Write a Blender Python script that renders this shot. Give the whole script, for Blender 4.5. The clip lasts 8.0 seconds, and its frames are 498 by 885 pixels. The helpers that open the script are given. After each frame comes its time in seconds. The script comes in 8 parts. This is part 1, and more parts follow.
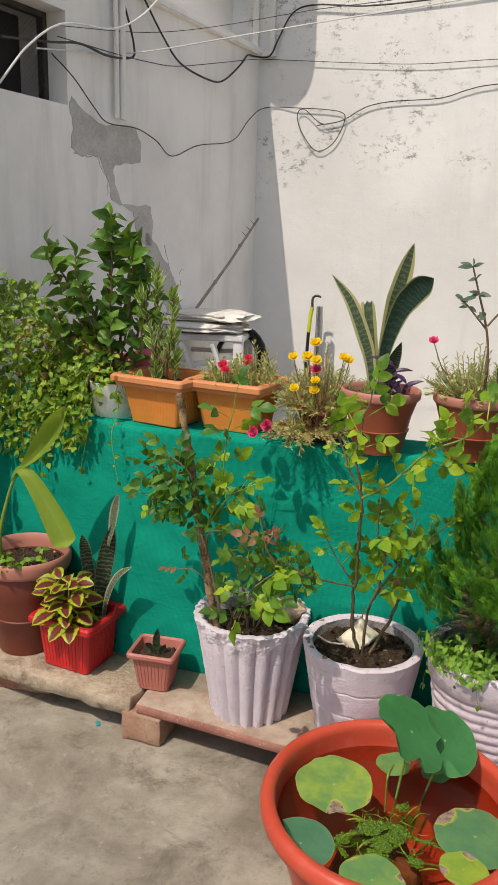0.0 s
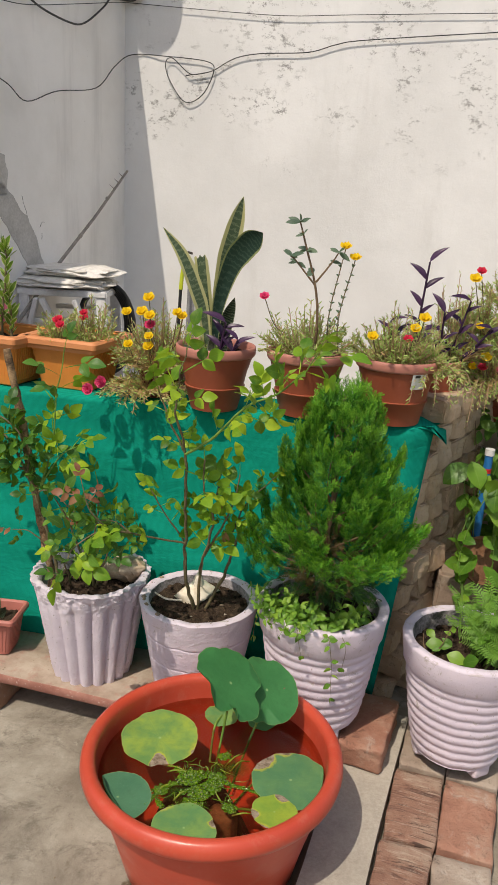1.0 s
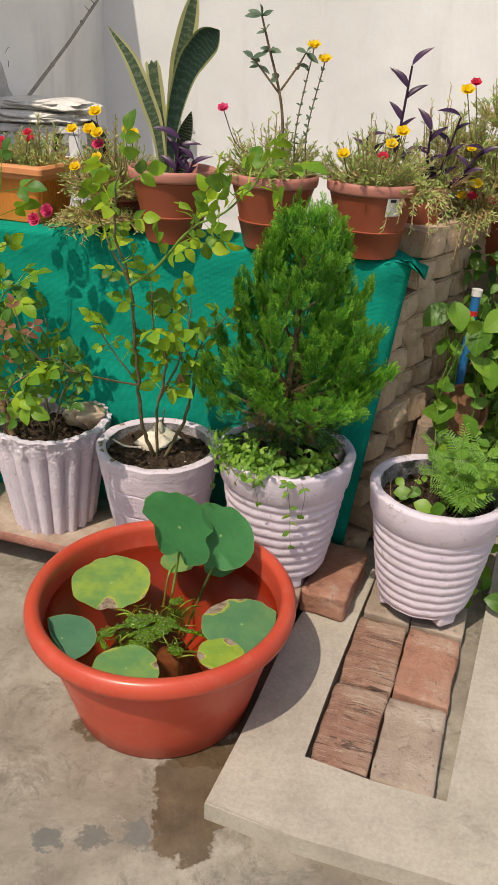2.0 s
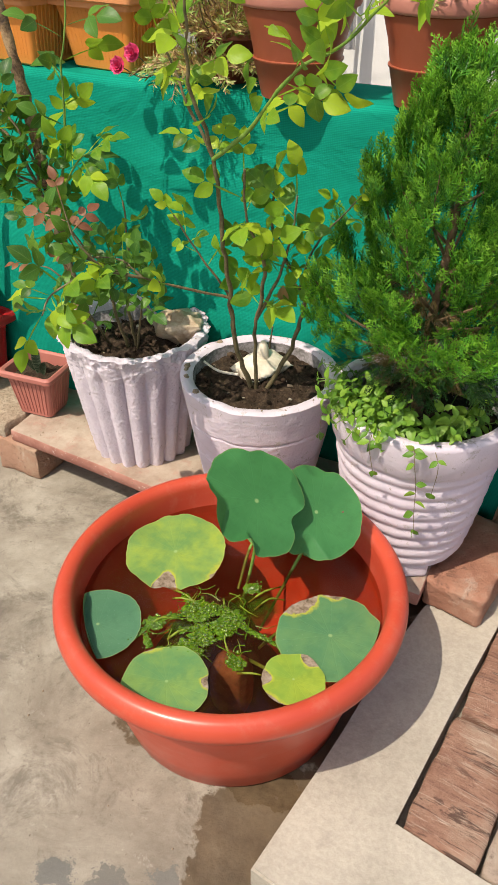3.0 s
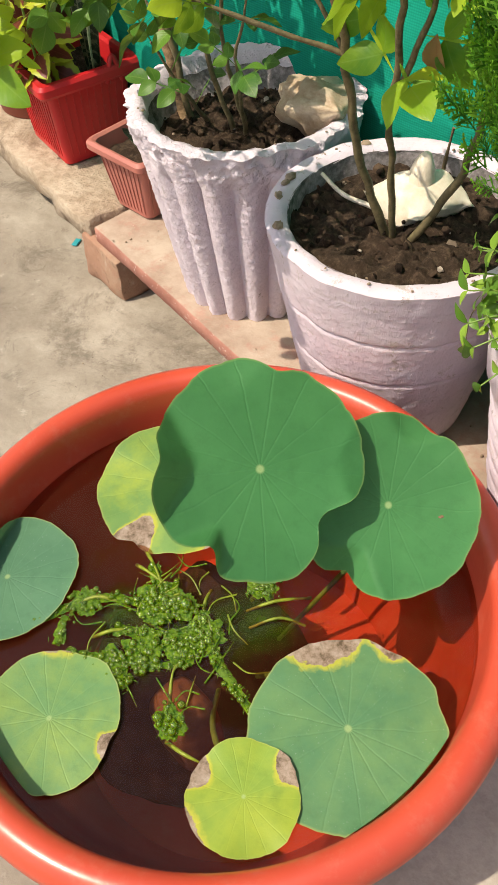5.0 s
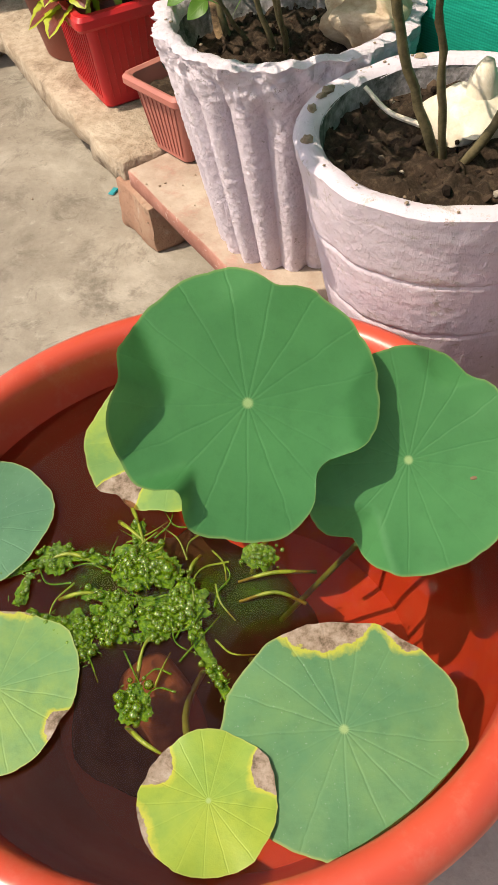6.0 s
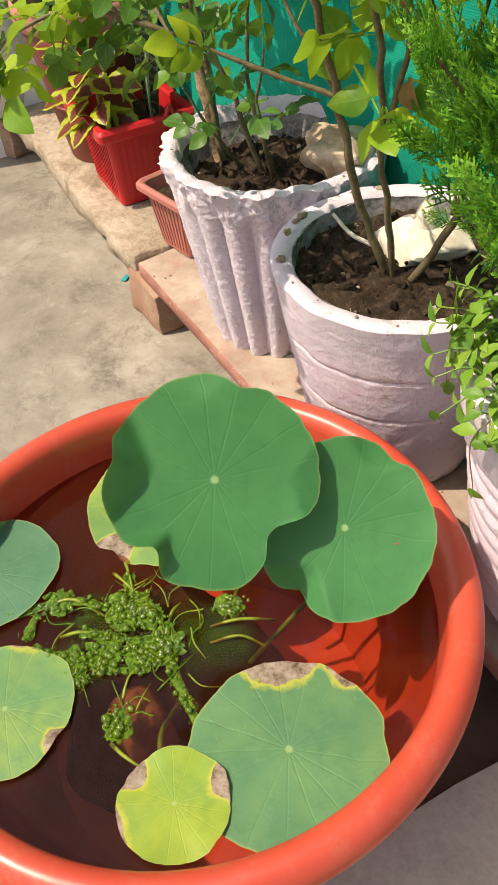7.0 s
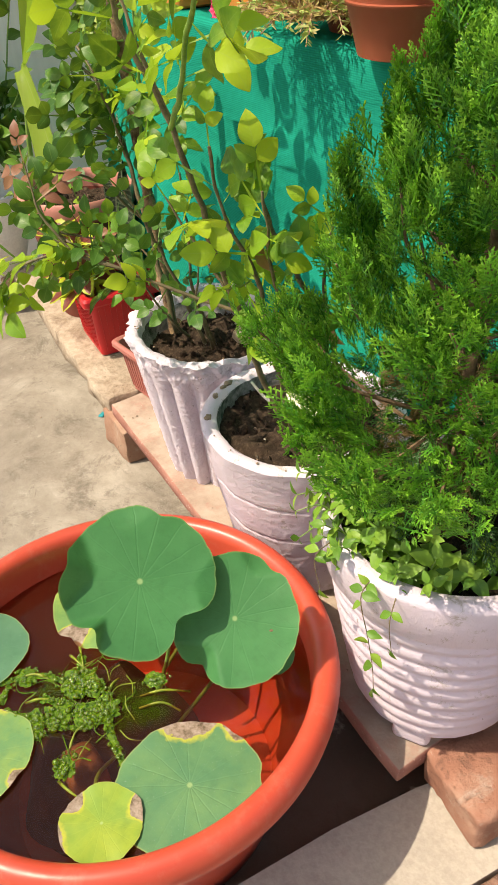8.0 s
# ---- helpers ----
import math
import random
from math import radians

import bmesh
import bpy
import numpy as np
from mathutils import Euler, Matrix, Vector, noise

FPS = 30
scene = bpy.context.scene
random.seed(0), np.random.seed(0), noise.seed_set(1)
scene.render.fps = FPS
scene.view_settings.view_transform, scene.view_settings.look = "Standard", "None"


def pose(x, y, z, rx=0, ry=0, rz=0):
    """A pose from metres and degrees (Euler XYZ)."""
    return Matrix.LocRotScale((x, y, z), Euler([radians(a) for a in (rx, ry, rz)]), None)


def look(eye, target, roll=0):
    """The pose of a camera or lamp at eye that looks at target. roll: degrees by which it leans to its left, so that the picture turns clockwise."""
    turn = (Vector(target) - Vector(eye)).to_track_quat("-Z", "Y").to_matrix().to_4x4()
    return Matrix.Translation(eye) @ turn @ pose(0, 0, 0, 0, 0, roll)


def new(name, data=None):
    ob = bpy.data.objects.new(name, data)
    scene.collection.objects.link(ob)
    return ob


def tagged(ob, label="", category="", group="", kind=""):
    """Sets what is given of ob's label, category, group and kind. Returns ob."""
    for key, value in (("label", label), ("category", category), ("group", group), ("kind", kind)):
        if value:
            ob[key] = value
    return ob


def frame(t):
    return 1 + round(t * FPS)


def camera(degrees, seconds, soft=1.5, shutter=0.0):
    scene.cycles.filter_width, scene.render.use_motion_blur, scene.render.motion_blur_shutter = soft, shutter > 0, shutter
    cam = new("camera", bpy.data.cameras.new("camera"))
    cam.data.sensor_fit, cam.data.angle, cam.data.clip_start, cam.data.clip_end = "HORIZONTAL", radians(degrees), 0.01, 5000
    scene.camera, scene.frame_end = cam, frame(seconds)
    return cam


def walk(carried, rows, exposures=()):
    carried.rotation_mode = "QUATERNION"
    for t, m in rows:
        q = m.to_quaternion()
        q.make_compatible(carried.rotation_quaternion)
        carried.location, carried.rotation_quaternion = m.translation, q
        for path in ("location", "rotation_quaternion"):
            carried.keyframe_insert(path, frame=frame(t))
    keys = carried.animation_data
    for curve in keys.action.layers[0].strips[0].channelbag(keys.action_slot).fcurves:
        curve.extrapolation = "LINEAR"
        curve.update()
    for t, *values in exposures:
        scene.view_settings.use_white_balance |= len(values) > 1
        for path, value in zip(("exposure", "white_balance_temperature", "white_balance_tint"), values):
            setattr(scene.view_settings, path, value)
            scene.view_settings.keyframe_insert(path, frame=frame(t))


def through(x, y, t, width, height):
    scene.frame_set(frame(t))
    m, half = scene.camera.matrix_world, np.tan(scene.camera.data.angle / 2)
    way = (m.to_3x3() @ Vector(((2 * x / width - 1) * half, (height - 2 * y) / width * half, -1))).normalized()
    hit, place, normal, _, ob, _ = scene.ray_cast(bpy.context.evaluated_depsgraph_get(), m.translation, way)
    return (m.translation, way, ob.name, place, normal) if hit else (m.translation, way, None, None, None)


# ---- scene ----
cam = camera(35.2, 8.0, 1.0)
PATH = [
    (0, (0.36, 0.09, 1.401), (-0.202, 1.943, 0.899), 1.6),
    (0.5, (0.437, 0.117, 1.413), (0.028, 2.004, 0.891), 2.3),
    (1, (0.544, 0.151, 1.394), (0.216, 2.034, 0.805), 3.0),
    (1.2, (0.581, 0.163, 1.379), (0.268, 2.03, 0.734), 3.0),
    (2.3, (0.684, 0.42, 1.238), (0.305, 2.12, 0.257), 3.0),
    (2.5, (0.691, 0.552, 1.209), (0.239, 2.203, 0.173), 2.3),
    (3, (0.659, 0.74, 1.167), (-0.03, 2.219, 0.01), 0.4),
    (3.5, (0.72, 1.008, 1.07), (-0.21, 2.271, -0.17), -1.6),
    (4, (0.748, 1.161, 1.031), (-0.296, 2.205, -0.318), -3.5),
    (4.5, (0.656, 1.258, 0.972), (-0.375, 2.182, -0.471), -3.8),
    (5, (0.581, 1.324, 0.895), (-0.433, 2.146, -0.621), -4.3),
    (5.2, (0.576, 1.345, 0.88), (-0.443, 2.114, -0.66), -5.4),
    (6.3, (0.584, 1.393, 0.76), (-0.55, 2.063, -0.745), -7.1),
    (6.5, (0.596, 1.394, 0.782), (-0.555, 2.074, -0.706), -6.9),
    (7, (0.672, 1.374, 0.882), (-0.54, 2.112, -0.527), -5.7),
    (7.5, (0.764, 1.368, 0.998), (-0.525, 2.182, -0.297), -4.8),
    (8, (0.891, 1.34, 1.074), (-0.453, 2.217, -0.12), -3.6),
]
EXPOSURES = [(0, -0.24, 6900, 12.5), (1.2, -0.27, 6900, 12.5), (2.5, -0.05, 7100, 12.5), (3.5, 0.33, 6950, 11), (4.5, 0.34, 7200, 12.5), (6.5, 0.34, 7400, 14), (8, 0.52, 7600, 13)]
walk(cam, [(t, look(eye, target, roll)) for t, eye, target, roll in PATH], EXPOSURES)

# ---- light ----
SUN = Vector((-0.24, -0.57, 1.0)).normalized()
sun = new("sun", bpy.data.lights.new("sun", "SUN"))
sun.data.energy, sun.data.angle, sun.data.color = 3.9, radians(0.5), (1.0, 0.94, 0.84)
sun.matrix_world = look(SUN * 12, (0, 0, 0))
world = bpy.data.worlds.new("sky")
world.use_nodes = True
scene.world = world
sky = world.node_tree.nodes.new("ShaderNodeTexSky")
sky.sky_type, sky.sun_disc = "NISHITA", False
sky.sun_elevation, sky.sun_rotation = math.asin(SUN.z), math.atan2(SUN.x, SUN.y)
sky.dust_density, sky.air_density = 2.5, 1.2
world.node_tree.links.new(sky.outputs[0], world.node_tree.nodes["Background"].inputs[0])
world.node_tree.nodes["Background"].inputs[1].default_value = 0.15

# ---- material kit ----


class Nodes:
    """A small wrapper round one node tree."""

    def __init__(self, name):
        self.mat = bpy.data.materials.new(name)
        self.mat.use_nodes = True
        self.t = self.mat.node_tree
        self.bsdf = self.t.nodes["Principled BSDF"]
        self.out = self.t.nodes["Material Output"]
        self.co = self.t.nodes.new("ShaderNodeTexCoord")

    def add(self, kind, **values):
        n = self.t.nodes.new("ShaderNode" + kind)
        for k, v in values.items():
            n.inputs[k.replace("_", " ")].default_value = v
        return n

    def link(self, a, b):
        self.t.links.new(a, b)

    def coords(self, scale=(1, 1, 1), kind="Object"):
        m = self.add("Mapping")
        m.inputs["Scale"].default_value = scale
        self.link(self.co.outputs[kind], m.inputs[0])
        return m.outputs[0]

    def noise(self, scale, detail=4.0, rough=0.55, stretch=(1, 1, 1), distort=0.0):
        n = self.add("TexNoise", Scale=scale, Detail=detail, Roughness=rough, Distortion=distort)
        self.link(self.coords(stretch), n.inputs["Vector"])
        return n.outputs[0]

    def ramp(self, value, stops, smooth=False):
        r = self.t.nodes.new("ShaderNodeValToRGB")
        e = r.color_ramp.elements
        while len(e) < len(stops):
            e.new(0.5)
        for el, (pos, col) in zip(e, stops):
            el.position = pos
            el.color = (*col, 1) if len(col) == 3 else col
        if smooth:
            r.color_ramp.interpolation = "EASE"
        self.link(value, r.inputs[0])
        return r.outputs[0]

    def grey(self, value, a, b, lo=0.0, hi=1.0):
        return self.ramp(value, [(a, (lo,) * 3), (b, (hi,) * 3)])

    def mix(self, fac, a, b, mode="MIX"):
        m = self.t.nodes.new("ShaderNodeMix")
        m.data_type, m.blend_type = "RGBA", mode
        for v, s in ((fac, m.inputs[0]), (a, m.inputs[6]), (b, m.inputs[7])):
            if isinstance(v, (int, float)):
                s.default_value = v
            elif isinstance(v, tuple):
                s.default_value = (*v, 1)
            else:
                self.link(v, s)
        return m.outputs[2]

    def math(self, op, a, b=0.0):
        m = self.t.nodes.new("ShaderNodeMath")
        m.operation = op
        for v, s in ((a, m.inputs[0]), (b, m.inputs[1])):
            if isinstance(v, (int, float)):
                s.default_value = v
            else:
                self.link(v, s)
        return m.outputs[0]

    def bump(self, value, strength, distance=0.01, after=None):
        b = self.add("Bump", Strength=strength, Distance=distance)
        self.link(value, b.inputs["Height"])
        if after is not None:
            self.link(after, b.inputs["Normal"])
        self.link(b.outputs[0], self.bsdf.inputs["Normal"])
        return b.outputs[0]

    def finish(self, colour, rough=0.6, spec=0.4):
        if isinstance(colour, tuple):
            self.bsdf.inputs["Base Color"].default_value = (*colour, 1)
        else:
            self.link(colour, self.bsdf.inputs["Base Color"])
        if isinstance(rough, (int, float)):
            self.bsdf.inputs["Roughness"].default_value = rough
        else:
            self.link(rough, self.bsdf.inputs["Roughness"])
        self.bsdf.inputs["Specular IOR Level"].default_value = spec
        return self.mat


def surface(name, dark, light, scale=12.0, rough=0.75, bump=0.3, grain=90.0, dirt=None, dirt_at=0.62, distance=0.004, spec=0.35):
    """Two-scale mottled surface with grain relief and optional dirt stains."""
    n = Nodes(name)
    col = n.ramp(n.noise(scale, 6, 0.65), [(0.38, dark), (0.62, light)])
    fine = n.noise(grain, 5, 0.65)
    col = n.mix(0.4, col, n.ramp(fine, [(0.40, dark), (0.60, light)]))
    if dirt:
        stain = n.grey(n.noise(scale * 0.45, 8, 0.7, distort=0.6), dirt_at, dirt_at + 0.12)
        col = n.mix(stain, col, dirt)
    n.bump(fine, bump, distance)
    return n.finish(col, rough, spec)


def plastic(name, colour, rough=0.35, ribs=0.0, dusty=(0.45, 0.33, 0.25)):
    n = Nodes(name)
    tint = tuple(c * 0.8 for c in colour)
    col = n.ramp(n.noise(7, 5), [(0.35, tint), (0.65, colour)])
    col = n.mix(n.grey(n.noise(26, 8, 0.7), 0.58, 0.9, 0.0, 0.2), col, dusty)
    n.bump(n.noise(140, 3), 0.08, 0.002)
    return n.finish(col, n.grey(n.noise(18, 4), 0.3, 0.7, rough, rough + 0.2), 0.45)


def leafy(name, tones, vein=(0.3, 0.42, 0.12), rough=0.42, through=0.35, vein_amount=0.22, ribbed=0.10, glow=(0.35, 0.5, 0.03), edge=None, edge_at=0.42, heart=None, speck=None, tip=None):
    """Leaf: tone by object and by island, midrib and side veins from its UVs, light let through."""
    n = Nodes(name)
    info = n.t.nodes.new("ShaderNodeObjectInfo")
    geo = n.t.nodes.new("ShaderNodeNewGeometry")
    r = n.math("FRACT", n.math("ADD", info.outputs["Random"], geo.outputs["Random Per Island"]))
    col = n.ramp(r, [(i / max(1, len(tones) - 1), t) for i, t in enumerate(tones)])
    col = n.mix(n.grey(n.noise(60, 5), 0.35, 0.75, 0.0, 0.35), col, tones[-1])
    uv = n.t.nodes.new("ShaderNodeSeparateXYZ")
    n.link(n.co.outputs["UV"], uv.inputs[0])
    across = n.math("ABSOLUTE", n.math("SUBTRACT", uv.outputs[0], 0.5))
    if heart:
        wob = n.math("ADD", across, n.math("MULTIPLY", n.noise(90, 4), 0.16))
        n.link(n.co.outputs["UV"], n.t.nodes.new("ShaderNodeSeparateXYZ").inputs[0])
        col = n.mix(n.grey(wob, 0.30, 0.36, 1.0, 0.0), col, heart)
    if edge:
        wob = n.math("ADD", across, n.math("MULTIPLY", n.noise(70, 4), 0.06))
        col = n.mix(n.grey(wob, edge_at, edge_at + 0.03), col, edge)
    if tip:
        col = n.mix(n.grey(uv.outputs[1], 0.45, 0.95, 0.0, 0.75), col, tip)
    rib = n.grey(across, 0.012, 0.035, 1.0, 0.0)
    side = n.math("ABSOLUTE", n.math("SUBTRACT", n.math("FRACT", n.math("SUBTRACT", n.math("MULTIPLY", uv.outputs[1], 7.0), n.math("MULTIPLY", across, 5.0))), 0.5))
    vn = n.math("MULTIPLY", n.math("MAXIMUM", rib, n.math("MULTIPLY", n.grey(side, 0.03, 0.12, 1.0, 0.0), 0.3)), vein_amount)
    col = n.mix(vn, col, vein)
    if speck:
        col = n.mix(n.grey(n.noise(45, 6, 0.7), 0.66, 0.7), col, speck)
    if ribbed:
        n.bump(side, ribbed, 0.002)
    n.finish(col, rough, 0.28)
    if through:
        tr = n.t.nodes.new("ShaderNodeBsdfTranslucent")
        n.link(n.mix(0.5, col, glow), tr.inputs[0])
        sh = n.t.nodes.new("ShaderNodeMixShader")
        sh.inputs[0].default_value = through * 0.75
        n.link(n.bsdf.outputs[0], sh.inputs[1])
        n.link(tr.outputs[0], sh.inputs[2])
        n.link(sh.outputs[0], n.out.inputs[0])
    return n.mat


def mat_floor():
    """Trodden concrete: fine-grained pale screed with grime, scuffs and dark specks."""
    n = Nodes("worn_concrete")
    col = n.ramp(n.noise(3.1, 10, 0.72, distort=0.3), [(0.36, (0.185, 0.158, 0.122)), (0.5, (0.27, 0.24, 0.19)), (0.62, (0.365, 0.332, 0.27))])
    col = n.mix(n.grey(n.noise(6.5, 12, 0.80, distort=0.5), 0.52, 0.63, 0.0, 0.75), col, (0.125, 0.106, 0.082))
    col = n.mix(n.grey(n.noise(16, 10, 0.80, distort=0.8), 0.56, 0.66, 0.0, 0.60), col, (0.12, 0.10, 0.075))
    col = n.mix(n.grey(n.noise(60, 8, 0.75), 0.58, 0.72, 0.0, 0.45), col, (0.16, 0.135, 0.105))
    col = n.mix(n.grey(n.noise(26, 8, 0.75, distort=0.5), 0.60, 0.70, 0.0, 0.5), col, (0.47, 0.44, 0.37))
    col = n.mix(n.grey(n.noise(130, 5, 0.7), 0.655, 0.69, 0.0, 0.75), col, (0.07, 0.056, 0.042))
    sep = n.t.nodes.new("ShaderNodeSeparateXYZ")
    n.link(n.co.outputs["Object"], sep.inputs[0])
    ragged = n.math("MULTIPLY", n.math("SUBTRACT", n.noise(13, 7, 0.62), 0.5), 1.5)
    broken = n.math("MULTIPLY", n.math("SUBTRACT", n.noise(48, 8, 0.75), 0.5), 4.0)
    rough = n.grey(n.noise(5, 6), 0.35, 0.7, 0.62, 0.9)
    wet = n.ramp(n.noise(16, 8, 0.7), [(0.36, (0.060, 0.040, 0.021)), (0.64, (0.125, 0.088, 0.050))])
    for cx, cy, rx, ry, dark, gloss in ((0.400, 1.33, 0.095, 0.21, wet, 0.25), (0.30, 1.40, 0.20, 0.055, wet, 0.25), (0.248, 1.158, 0.028, 0.025, (0.13, 0.125, 0.11), 0.7), (0.325, 1.18, 0.027, 0.030, (0.14, 0.135, 0.12), 0.7),
                                        (0.17, 1.135, 0.028, 0.026, (0.12, 0.12, 0.11), 0.7), (0.43, 1.70, 0.10, 0.30, (0.085, 0.052, 0.034), 0.35)):
        dx, dy = n.math("DIVIDE", n.math("SUBTRACT", sep.outputs[0], cx), rx), n.math("DIVIDE", n.math("SUBTRACT", sep.outputs[1], cy), ry)
        d = n.math("ADD", n.math("SQRT", n.math("ADD", n.math("MULTIPLY", dx, dx), n.math("MULTIPLY", dy, dy))), broken if rx < 0.06 else ragged)
        mask = n.grey(n.math("MULTIPLY", d, 0.5), 0.44, 0.53 if rx < 0.06 else 0.475, 0.85, 0.0)
        col = n.mix(mask, col, dark)
        rough = n.mix(mask, rough, (gloss, gloss, gloss))
    b = n.bump(n.noise(9, 8, 0.7), 0.20, 0.02)
    n.bump(n.noise(140, 7, 0.75), 0.30, 0.003, b)
    return n.finish(col, rough, 0.3)


def mat_plaster():
    n = Nodes("whitewashed_plaster")
    col = n.ramp(n.noise(1.5, 6, 0.6), [(0.36, (0.70, 0.695, 0.675)), (0.64, (0.80, 0.795, 0.775))])
    sep = n.t.nodes.new("ShaderNodeSeparateXYZ")
    n.link(n.co.outputs["Object"], sep.inputs[0])
    high = n.grey(n.math("ADD", n.math("MULTIPLY", sep.outputs[2], 0.4), n.math("MULTIPLY", n.noise(1.7, 4), 0.5)), 0.93, 1.10, 0.0, 1.0)
    flake = n.grey(n.noise(15, 11, 0.82, stretch=(0.9, 1, 1.3)), 0.525, 0.575)
    spots = n.grey(n.noise(3.4, 4, 0.6), 0.47, 0.58)
    col = n.mix(n.math("MULTIPLY", n.math("MULTIPLY", flake, spots), n.math("MULTIPLY", high, 0.85)), col, (0.24, 0.235, 0.22))
    col = n.mix(n.grey(n.noise(3.0, 5, 0.6, stretch=(2.0, 2.0, 0.35)), 0.58, 0.78, 0.0, 0.35), col, (0.52, 0.50, 0.46))
    b = n.bump(n.noise(5, 5), 0.22, 0.03)
    n.bump(n.noise(90, 6, 0.7), 0.25, 0.004, b)
    return n.finish(col, 0.85, 0.2)


def mat_grey_plaster():
    n = Nodes("grey_plaster")
    col = n.ramp(n.noise(1.4, 7, 0.62), [(0.36, (0.78, 0.755, 0.71)), (0.62, (0.90, 0.875, 0.835))])
    col = n.mix(n.grey(n.noise(2.4, 6, 0.65, stretch=(2.5, 2.5, 0.3)), 0.50, 0.70, 0.0, 0.45), col, (0.52, 0.505, 0.47))
    col = n.mix(n.grey(n.noise(40, 8, 0.75), 0.66, 0.72, 0.0, 0.5), col, (0.3, 0.29, 0.27))
    b = n.bump(n.noise(4, 5), 0.25, 0.03)
    n.bump(n.noise(110, 6, 0.7), 0.3, 0.004, b)
    return n.finish(col, 0.88, 0.2)


def mat_net():
    """Woven plastic net: a visible square weave, with folds of dust."""
    n = Nodes("green_shade_net")
    col = n.ramp(n.noise(5, 6, 0.6, stretch=(1, 1, 2)), [(0.3, (0.0, 0.205, 0.138)), (0.7, (0.0, 0.30, 0.210))])
    waves = []
    for axis, scale in (("Z", 104), ("X", 92)):
        w = n.t.nodes.new("ShaderNodeTexWave")
        w.bands_direction = axis
        w.inputs["Scale"].default_value = scale
        w.inputs["Distortion"].default_value, w.inputs["Detail Scale"].default_value = 0.5, 2.0
        n.link(n.coords(), w.inputs[0])
        waves.append(w.outputs[1])
    weave = n.math("MULTIPLY", waves[0], n.math("ADD", n.math("MULTIPLY", waves[1], 0.75), 0.25))
    col = n.mix(n.math("MULTIPLY", weave, 0.20), col, (0.0, 0.47, 0.34))
    col = n.mix(n.grey(weave, 0.02, 0.30, 0.24, 0.0), col, (0.0, 0.13, 0.09))
    col = n.mix(n.grey(n.noise(3, 8, 0.7), 0.60, 0.85, 0.0, 0.16), col, (0.02, 0.24, 0.17))
    b = n.bump(n.noise(7, 6, 0.6, stretch=(0.9, 1, 1.5), distort=0.8), 0.28, 0.03)
    n.bump(weave, 0.10, 0.002, b)
    return n.finish(col, 0.9, 0.02)


def mat_paint():
    """Lilac-white lime paint over gritty cement, with smears of dirt."""
    n = Nodes("lilac_white_paint")
    col = n.ramp(n.noise(6, 6, 0.6), [(0.3, (0.575, 0.50, 0.57)), (0.7, (0.70, 0.625, 0.69))])
    col = n.mix(n.grey(n.noise(24, 9, 0.8, distort=0.4), 0.575, 0.635, 0.0, 0.75), col, (0.38, 0.33, 0.28))
    col = n.mix(n.grey(n.noise(12, 10, 0.8, stretch=(1, 1, 4.5), distort=0.3), 0.57, 0.66, 0.0, 0.55), col, (0.42, 0.36, 0.29))
    col = n.mix(n.grey(n.noise(95, 6, 0.75), 0.63, 0.68, 0.0, 0.8), col, (0.26, 0.21, 0.17))
    grit = n.grey(n.noise(190, 4, 0.65), 0.50, 0.68)
    b = n.bump(n.noise(20, 6, 0.65), 0.10, 0.010)
    b = n.bump(grit, 0.28, 0.004, b)
    n.bump(n.noise(420, 5, 0.8), 0.3, 0.003, b)
    return n.finish(col, 0.85, 0.2)


def mat_rough_paint():
    """The same paint on a crust of coarse, crumbling cement."""
    n = Nodes("crusted_lilac_paint")
    col = n.ramp(n.noise(8, 6, 0.6), [(0.3, (0.64, 0.565, 0.635)), (0.66, (0.77, 0.70, 0.765))])
    col = n.mix(n.grey(n.noise(22, 9, 0.8, distort=0.4), 0.60, 0.67, 0.0, 0.5), col, (0.40, 0.36, 0.31))
    col = n.mix(n.grey(n.noise(80, 6, 0.75), 0.62, 0.68, 0.0, 0.75), col, (0.26, 0.22, 0.18))
    grit = n.grey(n.noise(150, 5, 0.7), 0.46, 0.68)
    b = n.bump(n.noise(45, 8, 0.75), 0.35, 0.010)
    b = n.bump(grit, 0.50, 0.006, b)
    n.bump(n.noise(380, 6, 0.8), 0.35, 0.004, b)
    return n.finish(col, 0.88, 0.2)


def mat_soil():
    n = Nodes("dark_potting_soil")
    col = n.ramp(n.noise(110, 8, 0.75), [(0.3, (0.012, 0.008, 0.005)), (0.52, (0.052, 0.034, 0.022)), (0.75, (0.15, 0.105, 0.068))])
    b = n.bump(n.noise(120, 8, 0.8), 0.8, 0.006)
    return n.finish(col, 0.95, 0.2)


